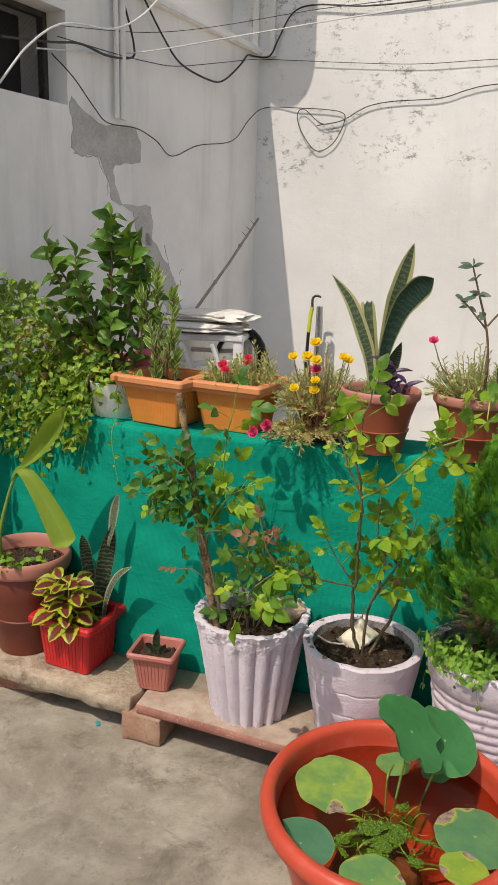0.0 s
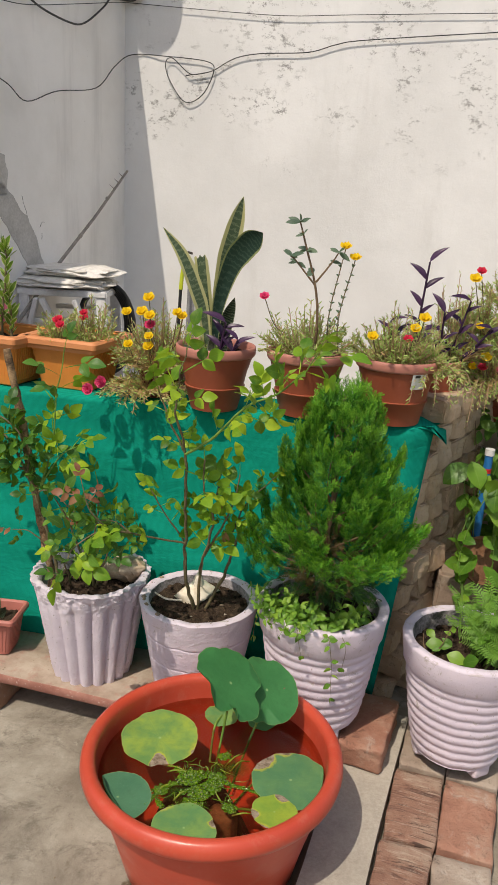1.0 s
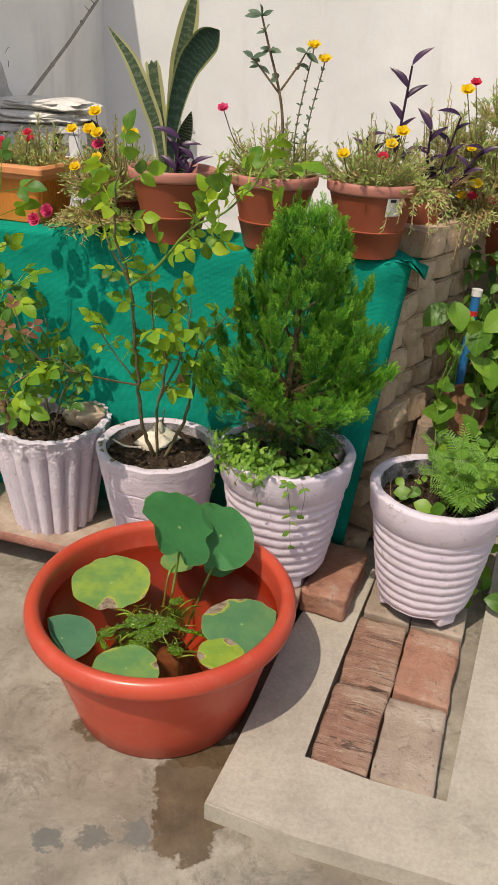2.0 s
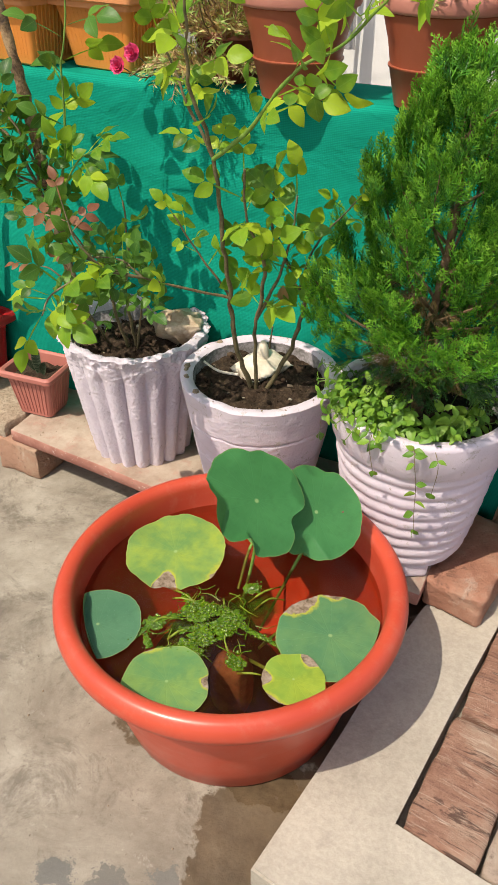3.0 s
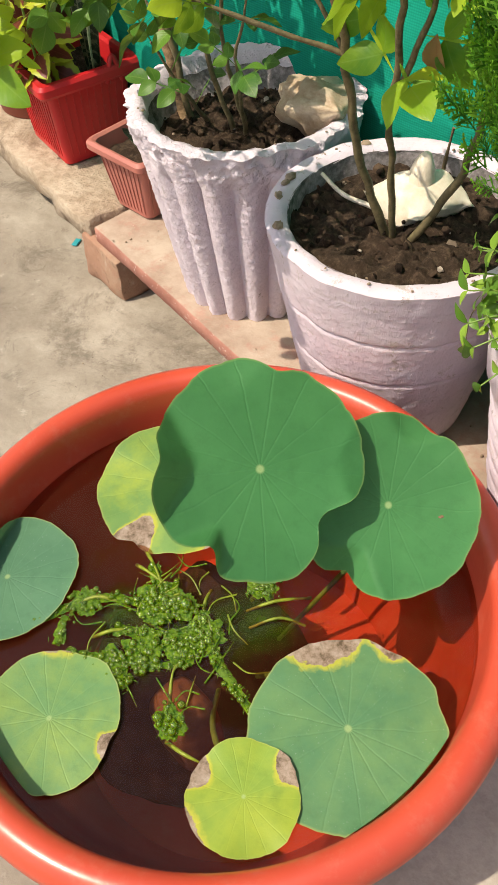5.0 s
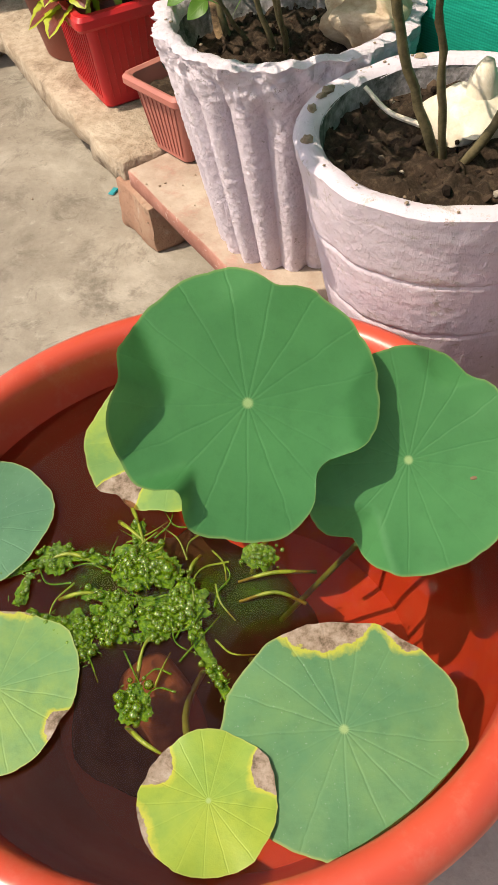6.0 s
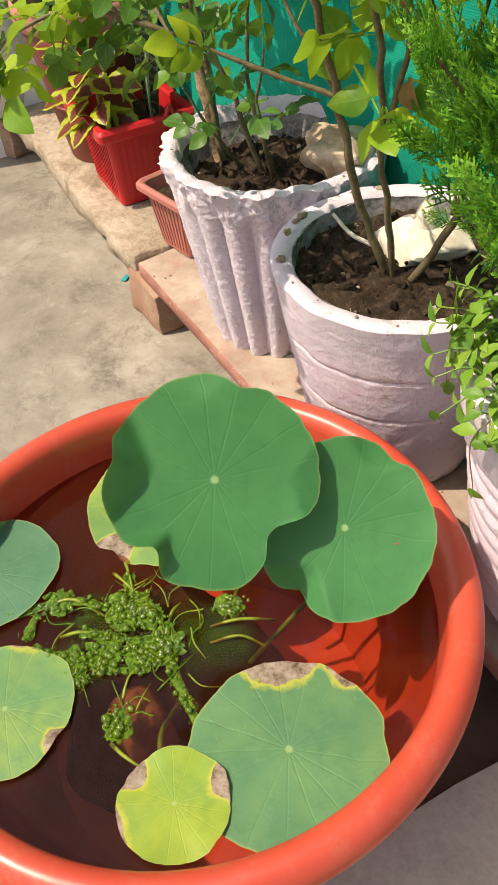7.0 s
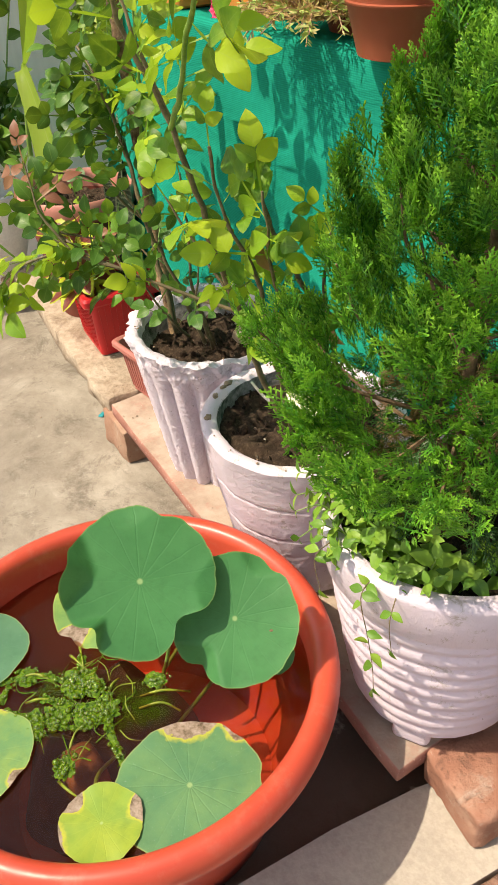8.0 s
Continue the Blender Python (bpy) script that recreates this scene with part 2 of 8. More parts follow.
def mat_brick(name, dark, mid, pale):
    n = Nodes(name)
    col = n.ramp(n.noise(10, 7, 0.65), [(0.28, dark), (0.5, mid), (0.75, pale)])
    info = n.t.nodes.new("ShaderNodeObjectInfo")
    col = n.mix(n.grey(info.outputs["Random"], 0.0, 1.0, 0.0, 0.4), col, pale)
    col = n.mix(n.grey(n.noise(70, 8, 0.75), 0.58, 0.72, 0.0, 0.6), col, (0.12, 0.07, 0.05))
    col = n.mix(n.grey(n.noise(13, 9, 0.75, distort=0.6), 0.57, 0.66, 0.0, 0.5), col, (0.50, 0.45, 0.385))
    pits = n.grey(n.noise(34, 7, 0.75, distort=0.5), 0.30, 0.42, 0.0, 1.0)
    col = n.mix(n.math("SUBTRACT", 0.6, n.math("MULTIPLY", pits, 0.6)), col, (0.10, 0.065, 0.05))
    b = n.bump(n.noise(16, 7, 0.7), 0.6, 0.02)
    b = n.bump(pits, 0.5, 0.006, b)
    n.bump(n.noise(180, 6, 0.8), 0.5, 0.004, b)
    return n.finish(col, 0.9, 0.2)


def mat_tub():
    n = Nodes("orange_red_plastic")
    col = n.ramp(n.noise(5, 5), [(0.35, (0.46, 0.056, 0.028)), (0.65, (0.53, 0.074, 0.038))])
    col = n.mix(n.grey(n.noise(35, 8, 0.75), 0.52, 0.85, 0.0, 0.45), col, (0.50, 0.22, 0.15))
    n.bump(n.noise(160, 4), 0.06, 0.002)
    return n.finish(col, n.grey(n.noise(14, 5), 0.3, 0.7, 0.28, 0.44), 0.5)


def mat_water():
    n = Nodes("brown_pond_water")
    tr = n.t.nodes.new("ShaderNodeBsdfTransparent")
    n.link(n.ramp(n.noise(9, 4), [(0.35, (0.84, 0.62, 0.48)), (0.7, (0.93, 0.76, 0.62))]), tr.inputs[0])
    gl = n.add("BsdfGlossy", Roughness=0.02)
    fr = n.add("Fresnel", IOR=1.33)
    b = n.add("Bump", Strength=0.05, Distance=0.01)
    n.link(n.noise(22, 3), b.inputs["Height"])
    n.link(b.outputs[0], gl.inputs["Normal"])
    n.link(b.outputs[0], fr.inputs["Normal"])
    mud = n.t.nodes.new("ShaderNodeBsdfDiffuse")
    mud.inputs[0].default_value = (0.12, 0.036, 0.018, 1)
    low = n.t.nodes.new("ShaderNodeMixShader")
    n.link(n.grey(n.noise(7, 5), 0.4, 0.62, 0.07, 0.20), low.inputs[0])
    n.link(tr.outputs[0], low.inputs[1])
    n.link(mud.outputs[0], low.inputs[2])
    sh = n.t.nodes.new("ShaderNodeMixShader")
    n.link(fr.outputs[0], sh.inputs[0])
    n.link(low.outputs[0], sh.inputs[1])
    n.link(gl.outputs[0], sh.inputs[2])
    n.link(sh.outputs[0], n.out.inputs[0])
    return n.mat


def mat_deep():
    """Sunken algae: soft green cloud, thinning out towards its margin and in wisps."""
    n = Nodes("sunken_green_algae")
    uv = n.t.nodes.new("ShaderNodeVectorMath")
    uv.operation = "DISTANCE"
    uv.inputs[1].default_value = (0.5, 0.5, 0.0)
    n.link(n.co.outputs["UV"], uv.inputs[0])
    body = n.grey(n.math("ADD", uv.outputs["Value"], n.math("MULTIPLY", n.noise(55, 6, 0.65), 0.28)), 0.20, 0.62, 0.85, 0.0)
    dif = n.t.nodes.new("ShaderNodeBsdfDiffuse")
    n.link(n.ramp(n.noise(70, 5), [(0.35, (0.014, 0.085, 0.006)), (0.7, (0.050, 0.18, 0.014))]), dif.inputs[0])
    clear = n.t.nodes.new("ShaderNodeBsdfTransparent")
    sh = n.t.nodes.new("ShaderNodeMixShader")
    n.link(body, sh.inputs[0])
    n.link(clear.outputs[0], sh.inputs[1])
    n.link(dif.outputs[0], sh.inputs[2])
    n.link(sh.outputs[0], n.out.inputs[0])
    return n.mat


def mat_bubble():
    """Gas bubble: a clear green skin with a sharp glint."""
    n = Nodes("wet_algae_bubble")
    clear = n.t.nodes.new("ShaderNodeBsdfTransparent")
    clear.inputs[0].default_value = (0.80, 0.93, 0.35, 1)
    skin = n.t.nodes.new("ShaderNodeBsdfDiffuse")
    skin.inputs[0].default_value = (0.20, 0.36, 0.008, 1)
    low = n.t.nodes.new("ShaderNodeMixShader")
    low.inputs[0].default_value = 0.30
    n.link(clear.outputs[0], low.inputs[1])
    n.link(skin.outputs[0], low.inputs[2])
    gl = n.add("BsdfGlossy", Roughness=0.10)
    fr = n.add("Fresnel", IOR=1.8)
    sh = n.t.nodes.new("ShaderNodeMixShader")
    n.link(fr.outputs[0], sh.inputs[0])
    n.link(low.outputs[0], sh.inputs[1])
    n.link(gl.outputs[0], sh.inputs[2])
    n.link(sh.outputs[0], n.out.inputs[0])
    return n.mat


def mat_lotus(name, dark, light, patches=(), gloss=0.5, yellow=0.0, bloom=0.0, vein=0.10, hem=0.5):
    """Round leaf: faint radial veins, pale hub; each patch (angle, where it begins, how it narrows) is a withered piece of margin with a yellow border."""
    n = Nodes(name)
    uv = n.t.nodes.new("ShaderNodeSeparateXYZ")
    n.link(n.co.outputs["UV"], uv.inputs[0])
    x, y = n.math("SUBTRACT", uv.outputs[0], 0.5), n.math("SUBTRACT", uv.outputs[1], 0.5)
    rad = n.math("SQRT", n.math("ADD", n.math("MULTIPLY", x, x), n.math("MULTIPLY", y, y)))
    turn = n.math("ADD", n.math("MULTIPLY", n.math("ARCTAN2", y, x), 17.0 / (2 * math.pi)), n.math("MULTIPLY", n.noise(25, 3), 0.35))
    spoke = n.math("ABSOLUTE", n.math("SUBTRACT", n.math("FRACT", turn), 0.5))
    thin = n.math("MULTIPLY", spoke, rad)
    col = n.ramp(n.noise(11, 6, 0.6), [(0.3, dark), (0.7, light)])
    if yellow:
        col = n.mix(n.grey(n.noise(20, 6, 0.65), 0.42, 0.68, 0.0, yellow), col, (0.36, 0.44, 0.045))
    col = n.mix(n.grey(thin, 0.001, 0.010, vein, 0.0), col, tuple(min(1.0, c * 1.5 + 0.03) for c in light))
    col = n.mix(n.grey(n.noise(55, 7, 0.7), 0.50, 0.72, 0.0, 0.30), col, tuple(c * 0.6 for c in dark))
    if bloom:
        col = n.mix(n.grey(n.noise(420, 3, 0.6), 0.66, 0.70, 0.0, bloom), col, (0.55, 0.62, 0.55))
    col = n.mix(n.grey(rad, 0.012, 0.024, 0.7, 0.0), col, (0.34, 0.48, 0.20))
    col = n.mix(n.grey(rad, 0.488, 0.497, 0.0, hem), col, (0.40, 0.42, 0.12))
    jag = n.math("SUBTRACT", n.noise(62, 6, 0.6), 0.5)
    for angle, begin, narrow in patches:
        ca, sa = math.cos(math.radians(angle)), math.sin(math.radians(angle))
        u = n.math("ADD", n.math("MULTIPLY", x, ca), n.math("MULTIPLY", y, sa))
        v = n.math("SUBTRACT", n.math("MULTIPLY", y, ca), n.math("MULTIPLY", x, sa))
        d = n.math("SUBTRACT", n.math("SUBTRACT", u, begin), n.math("MULTIPLY", n.math("MULTIPLY", v, v), narrow))
        d = n.math("ADD", d, n.math("MULTIPLY", jag, 0.16))
        col = n.mix(n.grey(n.math("ADD", d, 0.045), 0.0, 0.04, 0.0, 0.85), col, (0.47, 0.47, 0.05))
        dry = n.ramp(n.noise(85, 7, 0.7), [(0.36, (0.10, 0.065, 0.04)), (0.50, (0.29, 0.22, 0.16)), (0.66, (0.43, 0.36, 0.29))])
        col = n.mix(n.grey(d, 0.0, 0.006), col, dry)
    vb = n.bump(n.grey(thin, 0.0, 0.02), 0.12, 0.003)
    n.bump(n.noise(60, 6, 0.7), 0.10, 0.004, vb)
    n.finish(col, gloss, 0.35)
    tr = n.t.nodes.new("ShaderNodeBsdfTranslucent")
    n.link(n.mix(0.4, col, (0.2, 0.45, 0.05)), tr.inputs[0])
    sh = n.t.nodes.new("ShaderNodeMixShader")
    sh.inputs[0].default_value = 0.18
    n.link(n.bsdf.outputs[0], sh.inputs[1])
    n.link(tr.outputs[0], sh.inputs[2])
    n.link(sh.outputs[0], n.out.inputs[0])
    return n.mat


def mat_snake(name, rim, at, dark, light):
    n = Nodes(name)
    uv = n.t.nodes.new("ShaderNodeSeparateXYZ")
    n.link(n.co.outputs["UV"], uv.inputs[0])
    across = n.math("ABSOLUTE", n.math("SUBTRACT", uv.outputs[0], 0.5))
    band = n.math("SINE", n.math("ADD", n.math("MULTIPLY", uv.outputs[1], 150.0), n.math("MULTIPLY", n.noise(65, 6, 0.7), 16.0)))
    col = n.ramp(band, [(0.2, dark), (0.8, light)])
    wob = n.math("ADD", across, n.math("MULTIPLY", n.noise(30, 3), 0.05))
    col = n.mix(n.grey(wob, at, at + 0.03), col, rim)
    n.bump(n.noise(60, 4, stretch=(3, 3, 0.4)), 0.2, 0.003)
    return n.finish(col, 0.38, 0.45)


M_FLOOR, M_PLASTER, M_GREY = mat_floor(), mat_plaster(), mat_grey_plaster()
M_NET, M_PAINT, M_CRUST, M_SOIL = mat_net(), mat_paint(), mat_rough_paint(), mat_soil()
M_TUB, M_WATER = mat_tub(), mat_water()
M_SNAKEDARK = mat_snake("dark_mottled_snake_leaf", (0.24, 0.27, 0.17), 0.47, (0.030, 0.058, 0.030), (0.17, 0.205, 0.13))
M_SNAKEPALE = mat_snake("pale_snake_leaf", (0.55, 0.55, 0.42), 0.38, (0.16, 0.20, 0.12), (0.34, 0.37, 0.26))
M_SNAKEGREY = mat_snake("grey_green_snake_leaf", (0.60, 0.59, 0.30), 0.30, (0.10, 0.155, 0.085), (0.20, 0.26, 0.155))
M_SNAKEBLUE = mat_snake("blue_green_snake_leaf", (0.36, 0.40, 0.17), 0.44, (0.026, 0.066, 0.045), (0.055, 0.105, 0.075))
M_SLAB = surface("trowelled_cement", (0.315, 0.282, 0.230), (0.44, 0.398, 0.330), 8, 0.82, 0.35, 125, (0.24, 0.213, 0.175), 0.585)
M_PATCH = surface("grey_cement", (0.40, 0.385, 0.355), (0.58, 0.56, 0.525), 9, 0.9, 0.5, 90, (0.30, 0.285, 0.26), 0.60)
M_BRICK = mat_brick("red_clay_brick", (0.20, 0.085, 0.055), (0.33, 0.155, 0.10), (0.42, 0.31, 0.22))
def mat_scratched():
    """Old brick with scored lines across it, pale dust caught between them."""
    n = Nodes("scored_brick")
    col = n.ramp(n.noise(9, 8, 0.7), [(0.30, (0.19, 0.095, 0.065)), (0.5, (0.30, 0.17, 0.12)), (0.68, (0.37, 0.27, 0.20))])
    score = n.noise(30, 8, 0.8, stretch=(0.28, 2.2, 1), distort=1.2)
    where = n.grey(n.noise(7, 4, 0.6), 0.36, 0.54, 0.35, 1.0)
    col = n.mix(n.math("MULTIPLY", n.grey(score, 0.53, 0.585, 0.0, 0.85), where), col, (0.07, 0.04, 0.032))
    pale = n.noise(38, 8, 0.8, stretch=(0.30, 2.4, 1), distort=1.2)
    col = n.mix(n.math("MULTIPLY", n.grey(pale, 0.53, 0.62, 0.0, 0.7), where), col, (0.50, 0.40, 0.31))
    m = n.add("Mapping")
    m.inputs["Rotation"].default_value, m.inputs["Scale"].default_value = (0, 0, 0.75), (0.16, 2.2, 1)
    n.link(n.co.outputs["Object"], m.inputs[0])
    cross = n.add("TexNoise", Scale=24, Detail=4, Roughness=0.6)
    n.link(m.outputs[0], cross.inputs["Vector"])
    col = n.mix(n.grey(cross.outputs[0], 0.63, 0.655, 0.0, 0.8), col, (0.05, 0.032, 0.026))
    b = n.bump(score, 0.5, 0.010)
    n.bump(n.noise(150, 7, 0.8), 0.5, 0.005, b)
    return n.finish(col, 0.9, 0.2)


def mat_sandstone():
    """Red sandstone with pale chips; pale dust lies on what faces up."""
    n = Nodes("red_sandstone")
    col = n.ramp(n.noise(14, 7, 0.65), [(0.38, (0.28, 0.125, 0.095)), (0.62, (0.40, 0.20, 0.155))])
    col = n.mix(n.grey(n.noise(110, 7, 0.75), 0.60, 0.66), col, (0.55, 0.42, 0.36))
    geo = n.t.nodes.new("ShaderNodeNewGeometry")
    up = n.t.nodes.new("ShaderNodeSeparateXYZ")
    n.link(geo.outputs["Normal"], up.inputs[0])
    dust = n.ramp(n.noise(9, 8, 0.7), [(0.36, (0.27, 0.20, 0.15)), (0.62, (0.42, 0.35, 0.275))])
    col = n.mix(n.math("MULTIPLY", n.grey(up.outputs[2], 0.6, 0.9), n.grey(n.noise(26, 7, 0.7), 0.32, 0.48, 0.35, 0.95)), col, dust)
    b = n.bump(n.noise(18, 6, 0.65), 0.3, 0.01)
    n.bump(n.noise(170, 6, 0.75), 0.4, 0.003, b)
    return n.finish(col, 0.88, 0.2)


def mat_clod():
    n = Nodes("soil_clod")
    geo = n.t.nodes.new("ShaderNodeNewGeometry")
    col = n.ramp(geo.outputs["Random Per Island"], [(0.0, (0.010, 0.007, 0.005)), (0.80, (0.045, 0.029, 0.019)), (0.95, (0.11, 0.075, 0.05)), (0.985, (0.40, 0.35, 0.28))])
    n.bump(n.noise(300, 6, 0.7), 0.5, 0.003)
    return n.finish(col, 0.95, 0.15)


M_CLOD = mat_clod()
M_SCORED = mat_scratched()
M_MURK = surface("dark_green_silt", (0.028, 0.018, 0.009), (0.075, 0.045, 0.022), 14, 0.9, 0.2, 60)
M_SILTBRICK = surface("silted_brick", (0.13, 0.06, 0.03), (0.26, 0.13, 0.065), 30, 0.9, 0.3, 90)
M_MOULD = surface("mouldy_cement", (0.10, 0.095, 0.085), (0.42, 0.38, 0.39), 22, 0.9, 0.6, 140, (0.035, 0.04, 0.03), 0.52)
M_DUSTBRICK = mat_brick("dust_covered_brick", (0.24, 0.175, 0.135), (0.35, 0.275, 0.215), (0.46, 0.385, 0.31))
M_REDBRICK = mat_brick("half_dusty_brick", (0.25, 0.095, 0.06), (0.35, 0.165, 0.11), (0.43, 0.30, 0.22))
M_DRYMUD = surface("dried_mud", (0.20, 0.14, 0.09), (0.36, 0.28, 0.20), 60, 0.95, 0.7, 160)
M_STAIN = surface("dark_grey_stain", (0.12, 0.115, 0.105), (0.24, 0.225, 0.20), 40, 0.8, 0.4, 120)
M_OLDBRICK = mat_brick("dusty_brick", (0.15, 0.095, 0.07), (0.29, 0.20, 0.145), (0.40, 0.33, 0.255))
# weathered brick, coloured paler and warmer for light bounced onto the wall's end
M_TANBRICK = mat_brick("bounce_lit_weathered_brick", (0.30, 0.19, 0.115), (0.53, 0.38, 0.25), (0.69, 0.55, 0.40))
M_REDSTONE = mat_sandstone()
M_TANSTONE = surface("weathered_stone", (0.27, 0.205, 0.14), (0.47, 0.39, 0.295), 13, 0.9, 0.7, 60, (0.15, 0.105, 0.07), 0.57, 0.012)
M_TERRA = plastic("terracotta_plastic", (0.32, 0.078, 0.036), 0.42)
M_TERRADARK = plastic("dark_terracotta_plastic", (0.165, 0.036, 0.020), 0.42)
M_TERRARIM = plastic("terracotta_rim", (0.50, 0.20, 0.15), 0.5)
M_ORANGERIM = plastic("dusty_orange_rim", (0.66, 0.26, 0.10), 0.5)
M_ORANGE = plastic("orange_plastic", (0.72, 0.25, 0.045), 0.38)
M_RED = plastic("red_plastic", (0.56, 0.018, 0.022), 0.32)
M_PINKPOT = plastic("dull_pink_plastic", (0.46, 0.16, 0.125), 0.42)
M_BARK = surface("brown_bark", (0.10, 0.062, 0.035), (0.24, 0.16, 0.09), 40, 0.85, 0.5, 200)
M_STEM = surface("green_brown_stem", (0.085, 0.072, 0.035), (0.21, 0.165, 0.085), 40, 0.6, 0.3, 200)
M_GREENSTEM = surface("fresh_green_stem", (0.10, 0.20, 0.03), (0.20, 0.32, 0.06), 40, 0.5, 0.2, 200)
M_PINKSTEM = surface("pinkish_stem", (0.30, 0.17, 0.10), (0.48, 0.32, 0.20), 40, 0.6, 0.2, 200)
M_STAKE = surface("brown_stick", (0.11, 0.06, 0.03), (0.42, 0.28, 0.15), 26, 0.85, 0.7, 150, (0.035, 0.024, 0.018), 0.52)
M_BAMBOO = surface("grey_bamboo", (0.20, 0.18, 0.155), (0.34, 0.31, 0.27), 20, 0.8, 0.3, 150)
M_WOODWHITE = surface("flaking_white_wood", (0.66, 0.65, 0.64), (0.82, 0.81, 0.79), 14, 0.8, 0.4, 120, (0.3, 0.27, 0.23), 0.66)
M_SACK = surface("white_woven_plastic", (0.58, 0.55, 0.49), (0.78, 0.76, 0.71), 16, 0.6, 0.5, 150, (0.34, 0.28, 0.2), 0.6)
M_HOSE = surface("black_rubber", (0.012, 0.012, 0.012), (0.03, 0.03, 0.03), 30, 0.45, 0.1, 120)
M_WIRE = surface("dark_cable", (0.02, 0.02, 0.02), (0.06, 0.058, 0.055), 30, 0.5, 0.1, 120)
M_WHITEWIRE = surface("white_cable", (0.55, 0.54, 0.52), (0.72, 0.71, 0.69), 30, 0.5, 0.1, 120)
M_IRON = surface("dark_rusty_iron", (0.03, 0.026, 0.022), (0.085, 0.07, 0.06), 40, 0.7, 0.4, 150)
M_VOID = surface("dark_interior", (0.02, 0.02, 0.022), (0.04, 0.04, 0.042), 5, 0.9, 0.2, 50)
M_BLUEPIPE = plastic("blue_plastic", (0.015, 0.16, 0.42), 0.35)
M_SHELL = surface("cream_shell", (0.62, 0.52, 0.38), (0.80, 0.74, 0.62), 18, 0.4, 0.3, 90, (0.42, 0.25, 0.15), 0.66)
M_CONCH = surface("speckled_shell", (0.34, 0.23, 0.14), (0.60, 0.50, 0.37), 34, 0.5, 0.6, 90, (0.20, 0.10, 0.055), 0.55)
M_WEEDSTEM = surface("yellow_green_weed", (0.10, 0.14, 0.010), (0.24, 0.29, 0.025), 50, 0.3, 0.3, 200)
M_ALGAE = surface("wet_green_algae", (0.016, 0.075, 0.002), (0.14, 0.25, 0.006), 150, 0.12, 0.8, 260, distance=0.005, spec=0.7)
M_DEEP = mat_deep()
M_BUBBLE = mat_bubble()
M_ROSE = leafy("rose_leaf", [(0.024, 0.105, 0.014), (0.09, 0.24, 0.020), (0.22, 0.40, 0.026), (0.42, 0.54, 0.035)], through=0.55, glow=(0.42, 0.60, 0.04))
M_ROSEDULL = leafy("dull_rose_leaf", [(0.017, 0.075, 0.014), (0.046, 0.145, 0.020), (0.12, 0.255, 0.030)], through=0.34)
M_ROSERED = leafy("young_red_leaf", [(0.20, 0.075, 0.045), (0.28, 0.15, 0.07)], vein=(0.4, 0.2, 0.1), through=0.35, glow=(0.5, 0.22, 0.10))
M_DEAD = leafy("withered_leaf", [(0.30, 0.17, 0.07), (0.42, 0.30, 0.12)], vein=(0.2, 0.1, 0.05), through=0.25, rough=0.7, glow=(0.45, 0.30, 0.10))
M_MINT = leafy("mint_leaf", [(0.06, 0.17, 0.02), (0.12, 0.27, 0.03), (0.24, 0.39, 0.05)], through=0.34, vein_amount=0.10, ribbed=0.03)
M_CREEP = leafy("creeper_leaf", [(0.018, 0.07, 0.008), (0.13, 0.27, 0.022), (0.34, 0.46, 0.05)], through=0.40)
M_CREEPDRY = leafy("dry_creeper_leaf", [(0.22, 0.12, 0.05), (0.28, 0.24, 0.06), (0.20, 0.28, 0.05)], through=0.3)
M_VARIEGATED = leafy("variegated_slim_leaf", [(0.05, 0.13, 0.02), (0.12, 0.25, 0.03), (0.26, 0.40, 0.07)], through=0.45, edge=(0.60, 0.64, 0.28), edge_at=0.38)
M_DARKLEAF = leafy("glossy_dark_leaf", [(0.018, 0.068, 0.010), (0.042, 0.125, 0.016), (0.11, 0.225, 0.026)], rough=0.42, through=0.26, vein_amount=0.15)
M_HERB = leafy("grey_green_herb_leaf", [(0.045, 0.085, 0.06), (0.09, 0.145, 0.10), (0.15, 0.21, 0.145)], rough=0.5, through=0.2, vein_amount=0.1)
M_BIGLEAF = leafy("broad_pale_leaf", [(0.30, 0.46, 0.05), (0.46, 0.58, 0.11)], vein=(0.66, 0.66, 0.38), through=0.5, ribbed=0.03)
M_COLEUS = leafy("coleus_leaf", [(0.28, 0.36, 0.02), (0.40, 0.44, 0.03)], vein=(0.35, 0.12, 0.06), through=0.3, heart=(0.14, 0.022, 0.022))
M_PURPLE = leafy("purple_leaf", [(0.026, 0.011, 0.032), (0.062, 0.028, 0.070)], vein=(0.12, 0.05, 0.14), through=0.12, rough=0.32, glow=(0.12, 0.04, 0.12), vein_amount=0.0, ribbed=0.0)
M_HEART = leafy("heart_vine_leaf", [(0.035, 0.12, 0.013), (0.085, 0.22, 0.02), (0.20, 0.35, 0.035)], through=0.38, rough=0.38)
M_NEEDLE = leafy("needle_foliage", [(0.20, 0.35, 0.07), (0.38, 0.54, 0.15), (0.58, 0.52, 0.24)], through=0.4, vein_amount=0.0, ribbed=0.0)
M_DRYNEEDLE = leafy("straw_foliage", [(0.46, 0.27, 0.12), (0.62, 0.43, 0.20), (0.46, 0.43, 0.13)], glow=(0.55, 0.40, 0.16), through=0.35, vein_amount=0.1)
M_CYPRESS = leafy("cypress_spray", [(0.008, 0.052, 0.012), (0.022, 0.12, 0.018), (0.065, 0.27, 0.028), (0.15, 0.42, 0.036)], through=0.36, glow=(0.18, 0.56, 0.04), vein_amount=0.0, ribbed=0.0, tip=(0.29, 0.58, 0.045))
